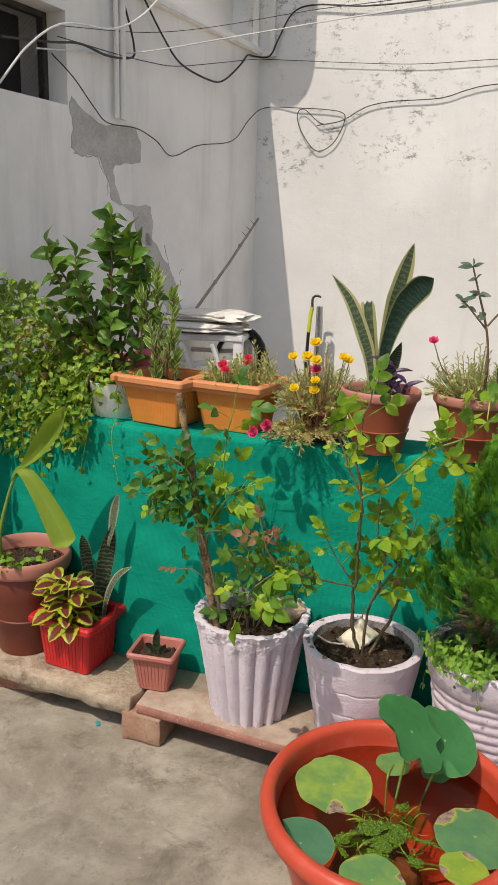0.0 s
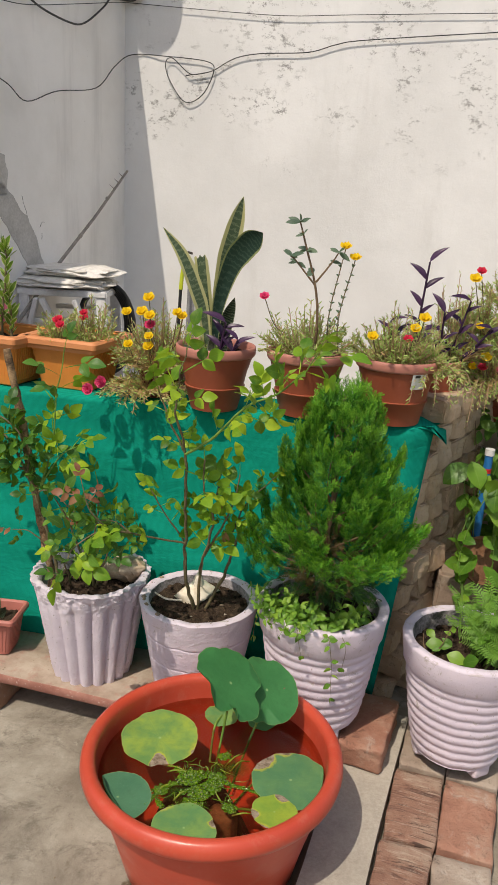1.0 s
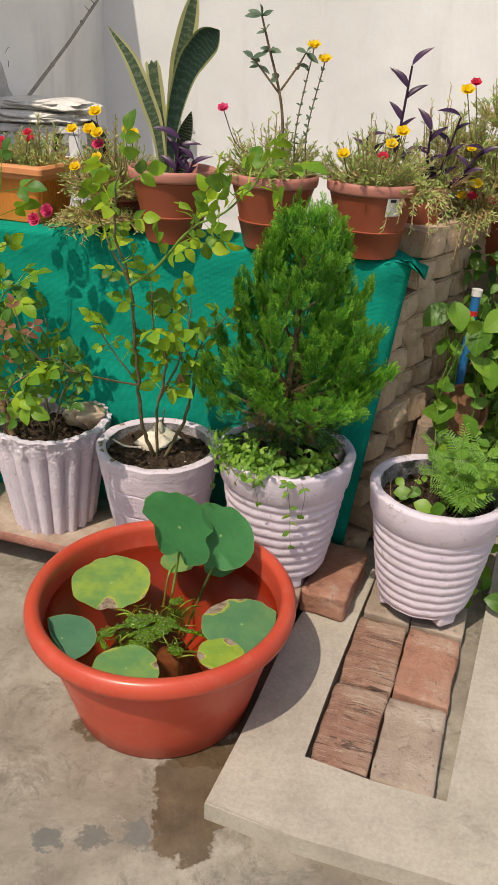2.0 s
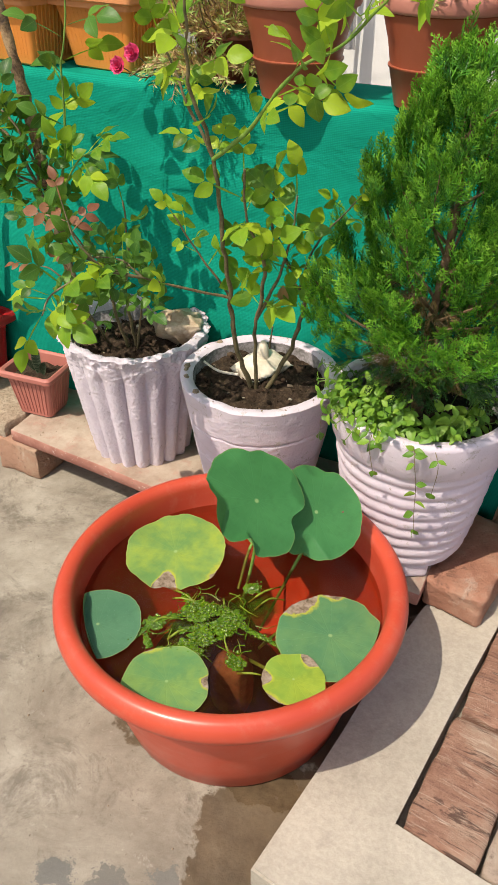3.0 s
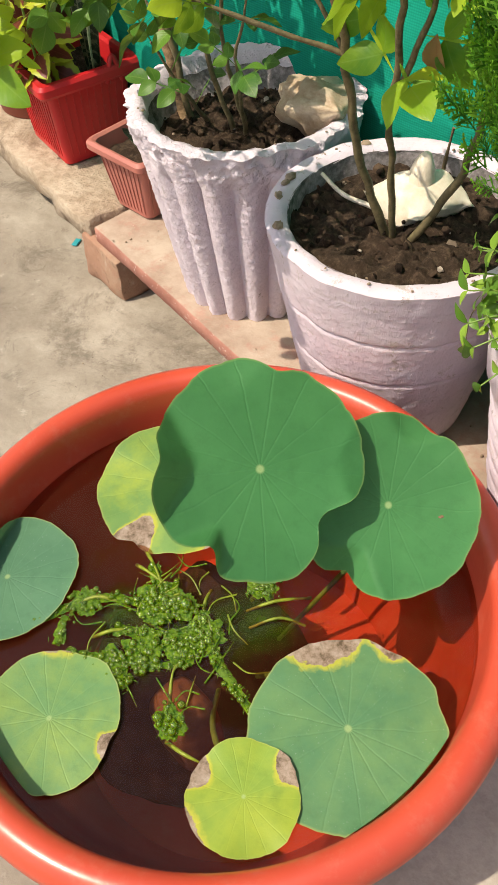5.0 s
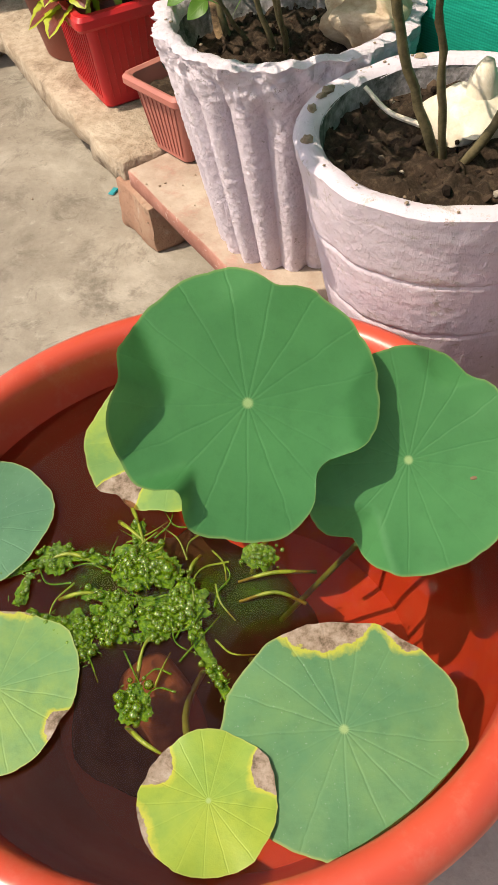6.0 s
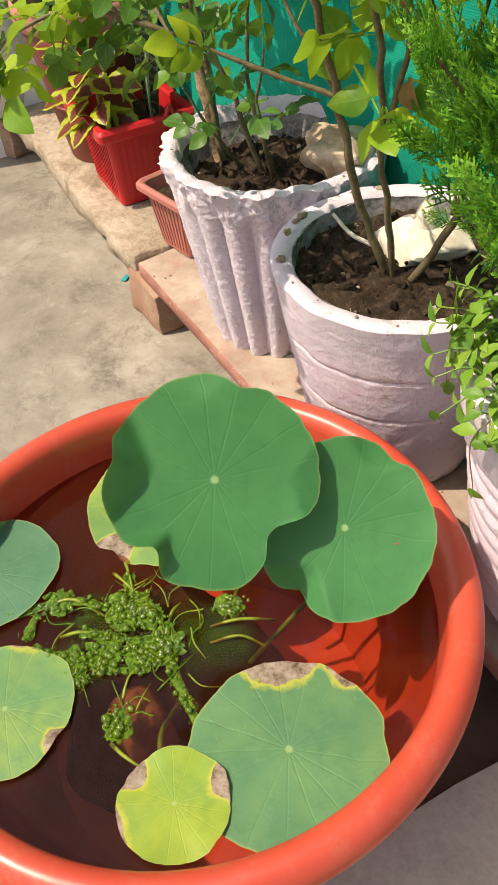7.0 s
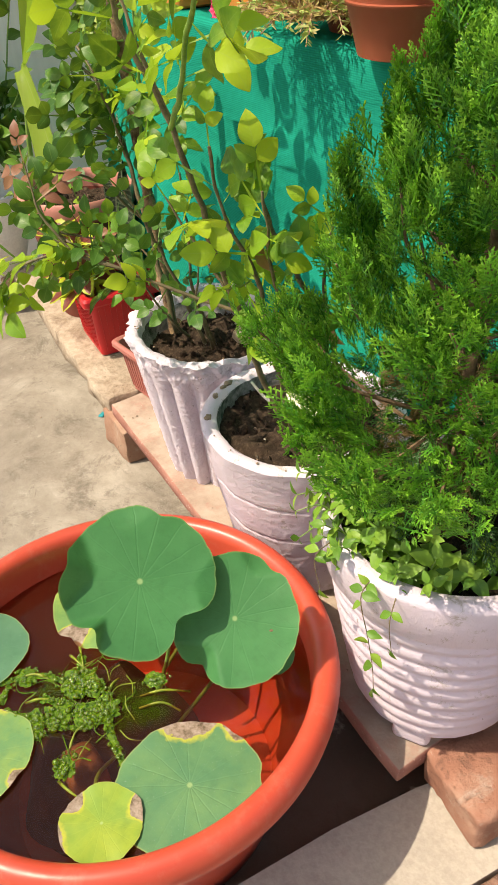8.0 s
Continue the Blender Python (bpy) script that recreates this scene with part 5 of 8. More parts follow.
def pot_soil(radius, z, parent, seed):
    bm = lathe([(radius * (1 - 0.055 * k), z) for k in range(19)], 84,
               lambda a, r, zz: (r, zz + 0.009 * noise.noise((r * 40 * math.cos(a) + seed, r * 40 * math.sin(a), seed)) + 0.008 * noise.noise((r * 130 * math.cos(a), r * 130 * math.sin(a) + seed, 1)) + 0.004 * noise.noise((r * 300 * math.cos(a), r * 300 * math.sin(a) + seed, 1))), cap=False)
    bmesh.ops.reverse_faces(bm, faces=bm.faces)
    part("soil", bm, M_SOIL, parent, "dark crumbly soil")
    r = random.Random(int(seed * 10))
    clods = bmesh.new()
    for k in range(260):
        a, d = r.uniform(0, 6.283), radius * 0.96 * math.sqrt(r.random())
        m = Matrix.Translation((d * math.cos(a), d * math.sin(a), z + r.uniform(-0.002, 0.006))) @ Euler((r.uniform(0, 3), r.uniform(0, 3), 0)).to_matrix().to_4x4() @ Matrix.Diagonal((1, r.uniform(0.45, 0.9), r.uniform(0.35, 0.8), 1))
        made = bmesh.ops.create_icosphere(clods, subdivisions=1, radius=min(0.010, 0.0016 * math.exp(abs(r.gauss(0, 0.8)))), matrix=m)
        for v in made["verts"]:
            v.co += 0.0016 * noise.noise_vector(v.co * 300)
    return tagged(part("soil_grit", clods, M_CLOD, parent, "", False), kind="stuff")


def fluted_pot(at, label):
    root = thing("potted_rose", label, "potted plant", at=at)
    H, prof = 0.29, []
    for i in range(110):
        k = i / 109
        prof.append((0.104 + 0.047 * k, H * k))
    prof += [(0.153, H + 0.004), (0.145, H + 0.007), (0.136, H + 0.004), (0.130, H - 0.012)]
    inner = [(0.130, H - 0.012)] + [(0.128 - 0.006 * i, H - 0.02 - 0.012 * i) for i in range(4)]

    def flute(a, r, z):
        outer = 1.0 if r > 0.1 and r > 0.104 + 0.047 * z / H - 0.004 else 0.25
        low = min(1.0, max(0.0, (H * 0.97 - z) / (H * 0.16)))
        rib = abs(math.cos(9.5 * a + 0.4)) ** 0.8 - 0.62
        lump = noise.noise((math.cos(a) * 5, math.sin(a) * 5, z * 26)) + 0.5 * noise.noise((math.cos(a) * 13, math.sin(a) * 13, z * 70))
        top = 1 - low
        fine = noise.noise((math.cos(a) * 24, math.sin(a) * 24, z * 160)) + 1.5 * max(0.0, noise.noise((math.cos(a) * 33, math.sin(a) * 33, z * 225)))
        rr = r + outer * (0.014 * rib * low + 0.010 * lump * (0.05 + top) + (0.0011 + 0.0016 * top) * fine + 0.006 * top)
        zz = z + (0.009 * noise.noise((math.cos(a) * 2.2, math.sin(a) * 2.2, 8)) + 0.004 * noise.noise((math.cos(a) * 8, math.sin(a) * 8, 4))) * (z / H) ** 6
        return rr, zz

    pot = part("pot", lathe(prof, 330, flute, False), M_CRUST, root, "crusted lilac-white fluted cement pot")
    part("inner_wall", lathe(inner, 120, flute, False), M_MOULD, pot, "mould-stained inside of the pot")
    pot_soil(0.135, H - 0.04, root, 1.0)
    return root


def banded_pot(at, label):
    root = thing("potted_rose", label, "potted plant", at=at)
    H = 0.285
    prof = [(0.098, 0.0), (0.104, 0.003)]
    for i in range(1, 96):
        z = H * i / 96
        notch = sum(math.exp(-((z - g) / 0.0016) ** 2) for g in (0.07, 0.14, 0.208))
        prof.append((0.104 + 0.051 * (z / H) ** 0.92 - 0.0022 * notch, z))
    prof += [(0.155, H), (0.150, H + 0.003), (0.136, H + 0.003), (0.130, H - 0.003)]
    pot = part("pot", lathe(prof, 220, lambda a, r, z: (r + 0.0012 * noise.noise((math.cos(a) * 6, math.sin(a) * 6, z * 30)) + 0.0010 * noise.noise((math.cos(a) * 30, math.sin(a) * 30, z * 190)), z + 0.003 * noise.noise((math.cos(a) * 4, math.sin(a) * 4, 3))), False), M_PAINT, root, "lilac-white banded cement pot")
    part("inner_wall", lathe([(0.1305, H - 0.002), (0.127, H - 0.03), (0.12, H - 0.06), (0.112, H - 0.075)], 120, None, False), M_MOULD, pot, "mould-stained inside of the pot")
    pot_soil(0.130, H - 0.024, root, 4.0)
    return root


def ribbed_pot(name, at, label, turn=0.0):
    root = thing(name, label, "potted plant", at=at, turn=turn)
    H = 0.335
    prof, r0, r1 = [(0.100, 0.028), (0.108, 0.03)], 0.110, 0.148
    for k in range(9):
        for j in range(6):
            t = (k + j / 6) / 9
            prof.append((r0 + (r1 - r0) * t ** 0.8 + 0.0045 * abs(math.sin(math.pi * j / 6)) - 0.003, 0.034 + 0.228 * t))
    prof += [(0.150, 0.264), (0.155, 0.269), (0.159, 0.305), (0.163, H - 0.006), (0.162, H), (0.156, H + 0.003), (0.143, H + 0.003), (0.138, H - 0.004)]
    pot = part("pot", lathe(prof, 128, lambda a, r, z: (r + 0.0012 * noise.noise((math.cos(a) * 6, math.sin(a) * 6, z * 30)), z + 0.002 * noise.noise((math.cos(a) * 4, math.sin(a) * 4, 3 + z))), False), M_PAINT, root, "lilac-white ribbed cement pot")
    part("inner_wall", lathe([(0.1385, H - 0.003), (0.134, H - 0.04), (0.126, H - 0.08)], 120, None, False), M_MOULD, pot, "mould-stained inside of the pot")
    pot_soil(0.137, H - 0.045, root, 7.0)
    for k in range(3):
        a = math.radians(-62 + 120 * k)
        b = worn_block((0.052, 0.036, 0.040), 3.0 + k, 0.001, 0.010)
        bmesh.ops.transform(b, matrix=Matrix.Translation((0.088 * math.cos(a), 0.088 * math.sin(a), 0)) @ pose(0, 0, 0, 0, 0, math.degrees(a) + 90), verts=b.verts)
        part("foot", b, M_PAINT, root)
    return root


rose_a = fluted_pot((-0.193, 1.989, 0.115), "rose bush with a stake in a fluted cement pot")
rose_b = banded_pot((0.122, 1.942, 0.115), "leafy rose bush in a round lilac-white cement pot")
conifer = ribbed_pot("potted_cypress", (0.446, 1.915, 0.115), "bright green cypress shrub in a ribbed cement pot")
weeds = ribbed_pot("potted_weeds", (0.81, 1.935, 0.06), "leafy weeds in a ribbed cement pot", 10)

# ---- plastic pots on the wall ----


def terracotta(name, at, label, r=0.108, h=0.17, turn=0.0, flare=0.74, material=None):
    root = thing(name, label, "potted plant", "plastic pots on the wall", at, turn)
    b0 = r * flare
    prof = [(b0 * 0.9, 0.0), (b0, 0.002), (b0 + (r - b0) * 0.36, h * 0.355), (b0 + (r - b0) * 0.36 + 0.0022, h * 0.362), (b0 + (r - b0) * 0.37 + 0.0022, h * 0.38), (b0 + (r - b0) * 0.34, h * 0.388), (b0 + (r - b0) * 0.52, h * 0.60), (r * 0.935, h * 0.84)]
    part("pot", lathe(prof + [(r * 0.90, h * 0.86), (r * 0.86, h * 0.7), (r * 0.8, h * 0.6)], 72), material or M_TERRA, root, "brown-red plastic pot")
    rim = [(r * 0.93, h * 0.845), (r * 0.98, h * 0.85), (r * 1.005, h * 0.88), (r * 1.01, h * 0.95), (r, h * 0.99), (r * 0.97, h), (r * 0.94, h * 0.985), (r * 0.915, h * 0.93), (r * 0.90, h * 0.85)]
    part("rim", lathe(rim, 72, cap=False), M_TERRARIM, root, "rolled dusty pink-brown rim")
    pot_soil(r * 0.89, h * 0.84, root, at[0] * 9)
    return root


def box_planter(name, at, size, material, label, turn=0.0, ribs=11, inset=0.78, rim=0.018, cat="planter", lip_material=None):
    """A flared rectangular planter with a folded rim, pressed ribs and an open top."""
    L, W, H = size
    root = thing(name, label, cat, "", at, turn)
    bm = bmesh.new()

    def ring(l, w, z, n=5, c=0.012):
        pts = []
        for sx, sy, a0 in ((1, 1, 0), (-1, 1, 90), (-1, -1, 180), (1, -1, 270)):
            for k in range(n):
                a = math.radians(a0 + 90 * k / (n - 1))
                pts.append(bm.verts.new((sx * (l / 2 - c) + c * math.cos(a), sy * (w / 2 - c) + c * math.sin(a), z)))
        return pts

    li, wi = L - 2 * rim, W - 2 * rim
    rings = [ring(li * inset - 0.01, wi * inset - 0.01, 0.0), ring(li * inset, wi * inset, 0.004), ring(li - 0.006, wi - 0.006, H * 0.86), ring(L - 0.006, W - 0.006, H * 0.86), ring(L, W, H * 0.89), ring(L, W, H * 0.96),
             ring(L - 0.008, W - 0.008, H), ring(li + 0.006, wi + 0.006, H), ring(li - 0.004, wi - 0.004, H * 0.97), ring(li * 0.93 - 0.01, wi * 0.93 - 0.01, H * 0.66)]
    for p, q in zip(rings, rings[1:]):
        for i in range(len(p)):
            bm.faces.new((p[i], p[(i + 1) % len(p)], q[(i + 1) % len(p)], q[i]))
    bm.faces.new(rings[0][::-1])
    part("body", bm, material, root, "", True, 0.4)
    if lip_material:
        bm = bmesh.new()
        rings = [ring(li + 0.002, wi + 0.002, H * 0.775), ring(L - 0.018, W - 0.018, H * 0.785), ring(L - 0.015, W - 0.015, H * 0.86), ring(L, W, H * 0.868), ring(L + 0.004, W + 0.004, H * 0.885), ring(L + 0.004, W + 0.004, H * 0.975), ring(L - 0.006, W - 0.006, H + 0.002), ring(li + 0.004, wi + 0.004, H + 0.002)]
        for p, q in zip(rings, rings[1:]):
            for i in range(len(p)):
                bm.faces.new((p[i], p[(i + 1) % len(p)], q[(i + 1) % len(p)], q[i]))
        part("rim", bm, lip_material, root, "faded dusty rim", True, 0.4)
    b = bmesh.new()
    for side, (l, w) in enumerate(((li, wi), (li, wi), (wi, li), (wi, li))):
        n = ribs if side < 2 or lip_material else max(4, int(ribs * W / L))
        for k in range(n):
            u = ((k + 0.5) / n - 0.5) * 0.86
            for z0, z1 in ((0.10, 0.82),):
                f0, f1 = inset + (1 - inset) * z0 / 0.86, inset + (1 - inset) * z1 / 0.86
                p0, p1 = Vector((u * l * f0, -w / 2 * f0, H * z0)), Vector((u * l * f1, -(w - 0.004) / 2 * f1, H * z1))
                rot = pose(0, 0, 0, 0, 0, (0, 180, 90, 270)[side])
                tube([rot @ p0, rot @ p1], 0.0002 if lip_material and side < 2 else 0.0024 if lip_material else 0.0009, seg=6, bm=b)
    part("rib", b, material, root)
    bm = bmesh.new()
    bmesh.ops.create_grid(bm, x_segments=14, y_segments=8, size=0.5)
    for v in bm.verts:
        v.co = Vector((v.co.x * (li * 0.95 - 0.012), v.co.y * (wi * 0.95 - 0.012), H * 0.78 + 0.012 * noise.noise(Vector((v.co.x * 9, v.co.y * 5, at[0])))))
    part("soil", bm, M_SOIL, root, "dark crumbly soil")
    return root


snake_pot = terracotta("potted_snake_plant", (0.098, 2.255 - 0.12, 0.862), "snake plant and purple heart in a terracotta-coloured pot", 0.104, 0.17, 0, 0.60)
herb_pot = terracotta("potted_moss_rose", (0.335, 2.225 - 0.06, 0.862), "moss rose and tall herb in a terracotta-coloured pot", 0.104, 0.17, 0, 0.62)
moss_pot = terracotta("potted_moss_rose", (0.567, 2.235 - 0.06, 0.862), "moss rose and purple heart in a labelled terracotta-coloured pot", 0.107, 0.17, 0, 0.64)
purple_pot = terracotta("potted_purple_heart", (0.66, 2.40, 0.862), "purple heart and moss rose in a brown pot", 0.085, 0.135)
wild_pot = terracotta("potted_moss_rose", (-0.07, 2.22, 0.862), "sprawling moss rose with yellow flowers in a dark pot", 0.075, 0.09, 0, 0.74, M_TERRADARK)
box_a = box_planter("window_box", (-0.549, 2.228, 0.862), (0.256, 0.220, 0.145), M_ORANGE, "orange ribbed plastic window box with a bushy plant", -13, 15, 0.76, 0.020, lip_material=M_ORANGERIM)
box_b = box_planter("window_box", (-0.330, 2.240, 0.862), (0.248, 0.220, 0.145), M_ORANGE, "orange ribbed plastic window box with red moss roses", -10, 15, 0.76, 0.020, lip_material=M_ORANGERIM)
big_pot = terracotta("potted_turmeric", (-0.975, 2.088, 0.115), "broad-leaved plant in a large brown-red pot", 0.145, 0.325, 0, 0.62, M_TERRADARK)
red_box = box_planter("red_planter", (-0.768, 2.050, 0.115), (0.228, 0.205, 0.17), M_RED, "red ribbed plastic planter with coleus and snake plant", -8, 12, 0.84)
small_box = box_planter("square_planter", (-0.485, 2.002, 0.115), (0.145, 0.13, 0.125), M_PINKPOT, "small dull pink square planter with a tiny succulent", 4, 9, 0.72, 0.010)
white_pot = thing("creeper_pot", "small white pot with variegated creeper", "potted plant", at=(-0.73, 2.27, 0.862))
part("pot", lathe([(0.075, 0), (0.08, 0.003), (0.088, 0.10), (0.09, 0.105), (0.084, 0.106), (0.08, 0.09)], 48), M_WOODWHITE, white_pot, "chalky white pot")

# ---- plant kit ----


def compound(name, material, leaflets, length, width, seed):
    """A compound leaf: a stalk with a terminal leaflet and pairs of leaflets, as one mesh."""
    r = random.Random(seed)
    leaf = leaf_mesh(name + "_blade", length, width, material, 0.17, 0.45, rows=9, cols=4, wave=0.035, oval=True)
    stalk = leaf_mesh(name + "_stalk", length * 1.7, 0.0032, material, 0.0, 0.2, 0.5, 0.0, 4, 1)
    bits = [(stalk, Matrix.Identity(4))]
    tip = Vector((0, length * 1.62, -length * 0.14))
    bits.append((leaf, aim(tip, (r.uniform(-0.2, 0.2), 1, -0.25), (r.uniform(-0.3, 0.3), 0.2, 1), r.uniform(0.95, 1.15))))
    for k in range((leaflets - 1) // 2):
        y = length * (1.3 - 0.75 * k)
        for s in (1, -1):
            bits.append((leaf, aim((0, y, -length * 0.04), (s * 1.0, r.uniform(0.35, 0.8), r.uniform(-0.35, 0.0)), (r.uniform(-0.4, 0.4), r.uniform(-0.3, 0.3), 1), r.uniform(0.72, 0.98))))
    return merge(name, bits, material)


ROSE = [compound("rose_leaf", M_ROSE, k, 0.039, 0.0275, s) for k, s in ((5, 1), (3, 2), (5, 3), (3, 4))]
ROSE_DULL = [compound("rose_leaf", M_ROSEDULL, k, 0.036, 0.0245, s) for k, s in ((5, 5), (3, 6), (3, 9))]
ROSE_RED = [compound("rose_leaf", M_ROSERED, k, 0.031, 0.018, s) for k, s in ((5, 7), (3, 8))]
DEAD = [leaf_mesh("withered_leaf", 0.045, 0.026, M_DEAD, 0.7, 1.4, 0.4, 0.6, 6, 4)]
SUNNY = Vector((-0.1, -0.65, 0.75))


def bough(parent, pts, r0, r1, start, n, meshes, r, scale=1.0, material=None, lift=0.25, spread=1.0, steps=7):
    """A branch with leaves set alternately along its upper reach."""
    path = smooth_path(pts, steps)
    for i, q in enumerate(path[1:-1]):
        q += 0.5 * r0 * Vector((noise.noise(q * 30), noise.noise(q * 30 + Vector((7, 0, 0))), 0)) * 2.5
    wpart("branch", tube(path, r0, r1, 7, wob=0.25), material or M_STEM, parent)
    for k in range(n):
        t = start + (1 - start) * (k + r.uniform(0, 0.8)) / n
        i = min(len(path) - 2, int(t * (len(path) - 1)))
        d = (path[i + 1] - path[i]).normalized()
        out = d.orthogonal()
        out.rotate(Matrix.Rotation(2.4 * k + r.uniform(-0.6, 0.6), 3, d))
        if k == n - 1:
            i, out = len(path) - 2, d
        way = (out * spread + d * 0.5 + Vector((0, -0.15, lift))).normalized()
        face = SUNNY + Vector((r.gauss(0, 0.9), r.gauss(0, 0.7), r.gauss(0, 0.55)))
        set_piece("leaf", r.choice(meshes), parent, aim(path[i], way, face, scale * r.uniform(0.7, 1.15)))
    return path


# ---- rose with a stake in the fluted pot ----
r = random.Random(11)
wpart("stake", tube(smooth_path([(-0.283, 1.955, 0.35), (-0.318, 1.958, 0.53), (-0.350, 1.965, 0.70), (-0.372, 1.968, 0.83), (-0.406, 1.97, 1.005)], 8), 0.0125, 0.0105, 10, wob=0.5), M_STAKE, rose_a, "thick brown weathered stick")
# mostly the darker dull leaf: partial leaf shade up here put into the colour
mixed = ROSE[1:2] + ROSE_DULL * 2
bough(rose_a, [(-0.265, 1.95, 0.37), (-0.30, 1.94, 0.55), (-0.35, 1.935, 0.70), (-0.40, 1.925, 0.79), (-0.47, 1.92, 0.815)], 0.005, 0.002, 0.4, 24, mixed, r, 1.0)
bough(rose_a, [(-0.345, 1.935, 0.68), (-0.33, 1.915, 0.75), (-0.355, 1.90, 0.82), (-0.41, 1.90, 0.86)], 0.003, 0.0015, 0.0, 20, mixed, r, 1.0)
bough(rose_a, [(-0.35, 1.935, 0.70), (-0.40, 1.90, 0.73), (-0.45, 1.89, 0.74)], 0.003, 0.0015, 0.1, 20, mixed, r, 0.95)
bough(rose_a, [(-0.31, 1.94, 0.66), (-0.275, 1.94, 0.78), (-0.262, 1.94, 0.9), (-0.238, 1.945, 1.03)], 0.003, 0.0013, 0.2, 12, ROSE[1:4:2] + ROSE_DULL[1:], r, 1.1, M_GREENSTEM)
bough(rose_a, [(-0.31, 1.94, 0.66), (-0.25, 1.93, 0.75), (-0.205, 1.925, 0.78)], 0.0025, 0.0012, 0.3, 7, ROSE, r, 0.95, M_GREENSTEM)
bough(rose_a, [(-0.20, 1.97, 0.37), (-0.205, 1.93, 0.5), (-0.22, 1.90, 0.59), (-0.245, 1.875, 0.66)], 0.004, 0.0015, 0.3, 7, ROSE_DULL, r, 0.95)
bough(rose_a, [(-0.185, 1.98, 0.37), (-0.17, 1.94, 0.5), (-0.15, 1.93, 0.62), (-0.15, 1.925, 0.70)], 0.0035, 0.0015, 0.35, 7, ROSE_DULL, r, 0.9)
bough(rose_a, [(-0.175, 1.97, 0.37), (-0.125, 1.92, 0.49), (-0.085, 1.905, 0.575)], 0.003, 0.0013, 0.35, 5, ROSE_DULL, r, 0.95)
bough(rose_a, [(-0.29, 1.945, 0.48), (-0.34, 1.93, 0.53), (-0.385, 1.92, 0.535)], 0.0022, 0.001, 0.6, 3, ROSE_DULL + ROSE_RED, r, 0.7)
bough(rose_a, [(-0.31, 1.935, 0.58), (-0.27, 1.84, 0.68), (-0.20, 1.745, 0.73)], 0.003, 0.0014, 0.45, 4, ROSE_DULL * 2 + ROSE_RED[:1], r, 0.9)
bough(rose_a, [(-0.24, 1.96, 0.37), (-0.23, 1.91, 0.44), (-0.235, 1.88, 0.50)], 0.003, 0.0014, 0.2, 5, ROSE_DULL, r, 0.9)

# ---- rose in the banded pot ----
r = random.Random(23)
bough(rose_b, [(0.118, 1.925, 0.350), (0.098, 1.885, 0.48), (0.103, 1.852, 0.59), (0.112, 1.812, 0.71), (0.12, 1.768, 0.845), (0.107, 1.735, 0.94), (0.12, 1.705, 1.03), (0.137, 1.69, 1.10)], 0.0052, 0.0016, 0.55, 11, ROSE, r, 1.0)
bough(rose_b, [(0.12, 1.768, 0.845), (0.19, 1.745, 0.90), (0.253, 1.724, 0.974), (0.329, 1.71, 1.018), (0.382, 1.692, 1.072), (0.407, 1.677, 1.116)], 0.0034, 0.0012, 0.2, 20, ROSE, r, 1.05, M_GREENSTEM)
bough(rose_b, [(0.128, 1.925, 0.350), (0.172, 1.945, 0.44), (0.205, 1.93, 0.54), (0.222, 1.905, 0.61), (0.195, 1.885, 0.66), (0.18, 1.86, 0.72), (0.19, 1.83, 0.79)], 0.0048, 0.002, 0.55, 9, ROSE, r, 0.85)
bough(rose_b, [(0.205, 1.915, 0.60), (0.245, 1.88, 0.70), (0.327, 1.831, 0.802)], 0.0025, 0.001, 0.8, 4, ROSE[1:2], r, 0.6)
bough(rose_b, [(0.122, 1.922, 0.355), (0.13, 1.90, 0.46), (0.145, 1.87, 0.55), (0.175, 1.835, 0.664), (0.155, 1.805, 0.75), (0.16, 1.79, 0.83)], 0.0042, 0.0018, 0.4, 11, ROSE, r, 0.95)
bough(rose_b, [(0.145, 1.87, 0.55), (0.19, 1.85, 0.64), (0.225, 1.82, 0.72), (0.24, 1.80, 0.80)], 0.003, 0.0015, 0.3, 8, ROSE, r, 0.9)
bough(rose_b, [(0.103, 1.852, 0.59), (0.05, 1.79, 0.622), (0.0, 1.742, 0.65), (-0.06, 1.68, 0.69)], 0.0026, 0.0012, 0.45, 17, ROSE_DULL * 2 + ROSE[:2] + ROSE_RED[:1], r, 0.78)
bough(rose_b, [(0.0, 1.742, 0.65), (-0.04, 1.74, 0.675), (-0.11, 1.70, 0.68)], 0.0022, 0.0012, 0.2, 13, ROSE_DULL * 2 + ROSE[1:2] + ROSE_RED[:1], r, 0.78)
bough(rose_b, [(0.103, 1.852, 0.59), (0.065, 1.83, 0.66), (0.03, 1.80, 0.74)], 0.0025, 0.0012, 0.4, 5, ROSE, r, 0.8)
bough(rose_b, [(0.12, 1.77, 0.845), (0.085, 1.76, 0.92), (0.06, 1.745, 1.0)], 0.003, 0.0013, 0.5, 3, ROSE, r, 0.8)
bough(rose_b, [(0.0, 1.742, 0.65), (-0.045, 1.68, 0.675), (-0.085, 1.625, 0.655), (-0.095, 1.60, 0.625)], 0.0022, 0.0012, 0.25, 15, ROSE + ROSE_DULL, r, 0.95)
bough(rose_b, [(-0.04, 1.70, 0.68), (-0.10, 1.69, 0.70), (-0.16, 1.695, 0.745)], 0.0020, 0.001, 0.3, 9, ROSE_DULL * 3 + ROSE_RED[:1], r, 0.9)
bough(rose_b, [(-0.04, 1.69, 0.68), (-0.07, 1.67, 0.73), (-0.085, 1.67, 0.785)], 0.0020, 0.001, 0.6, 3, ROSE_RED, r, 0.85)
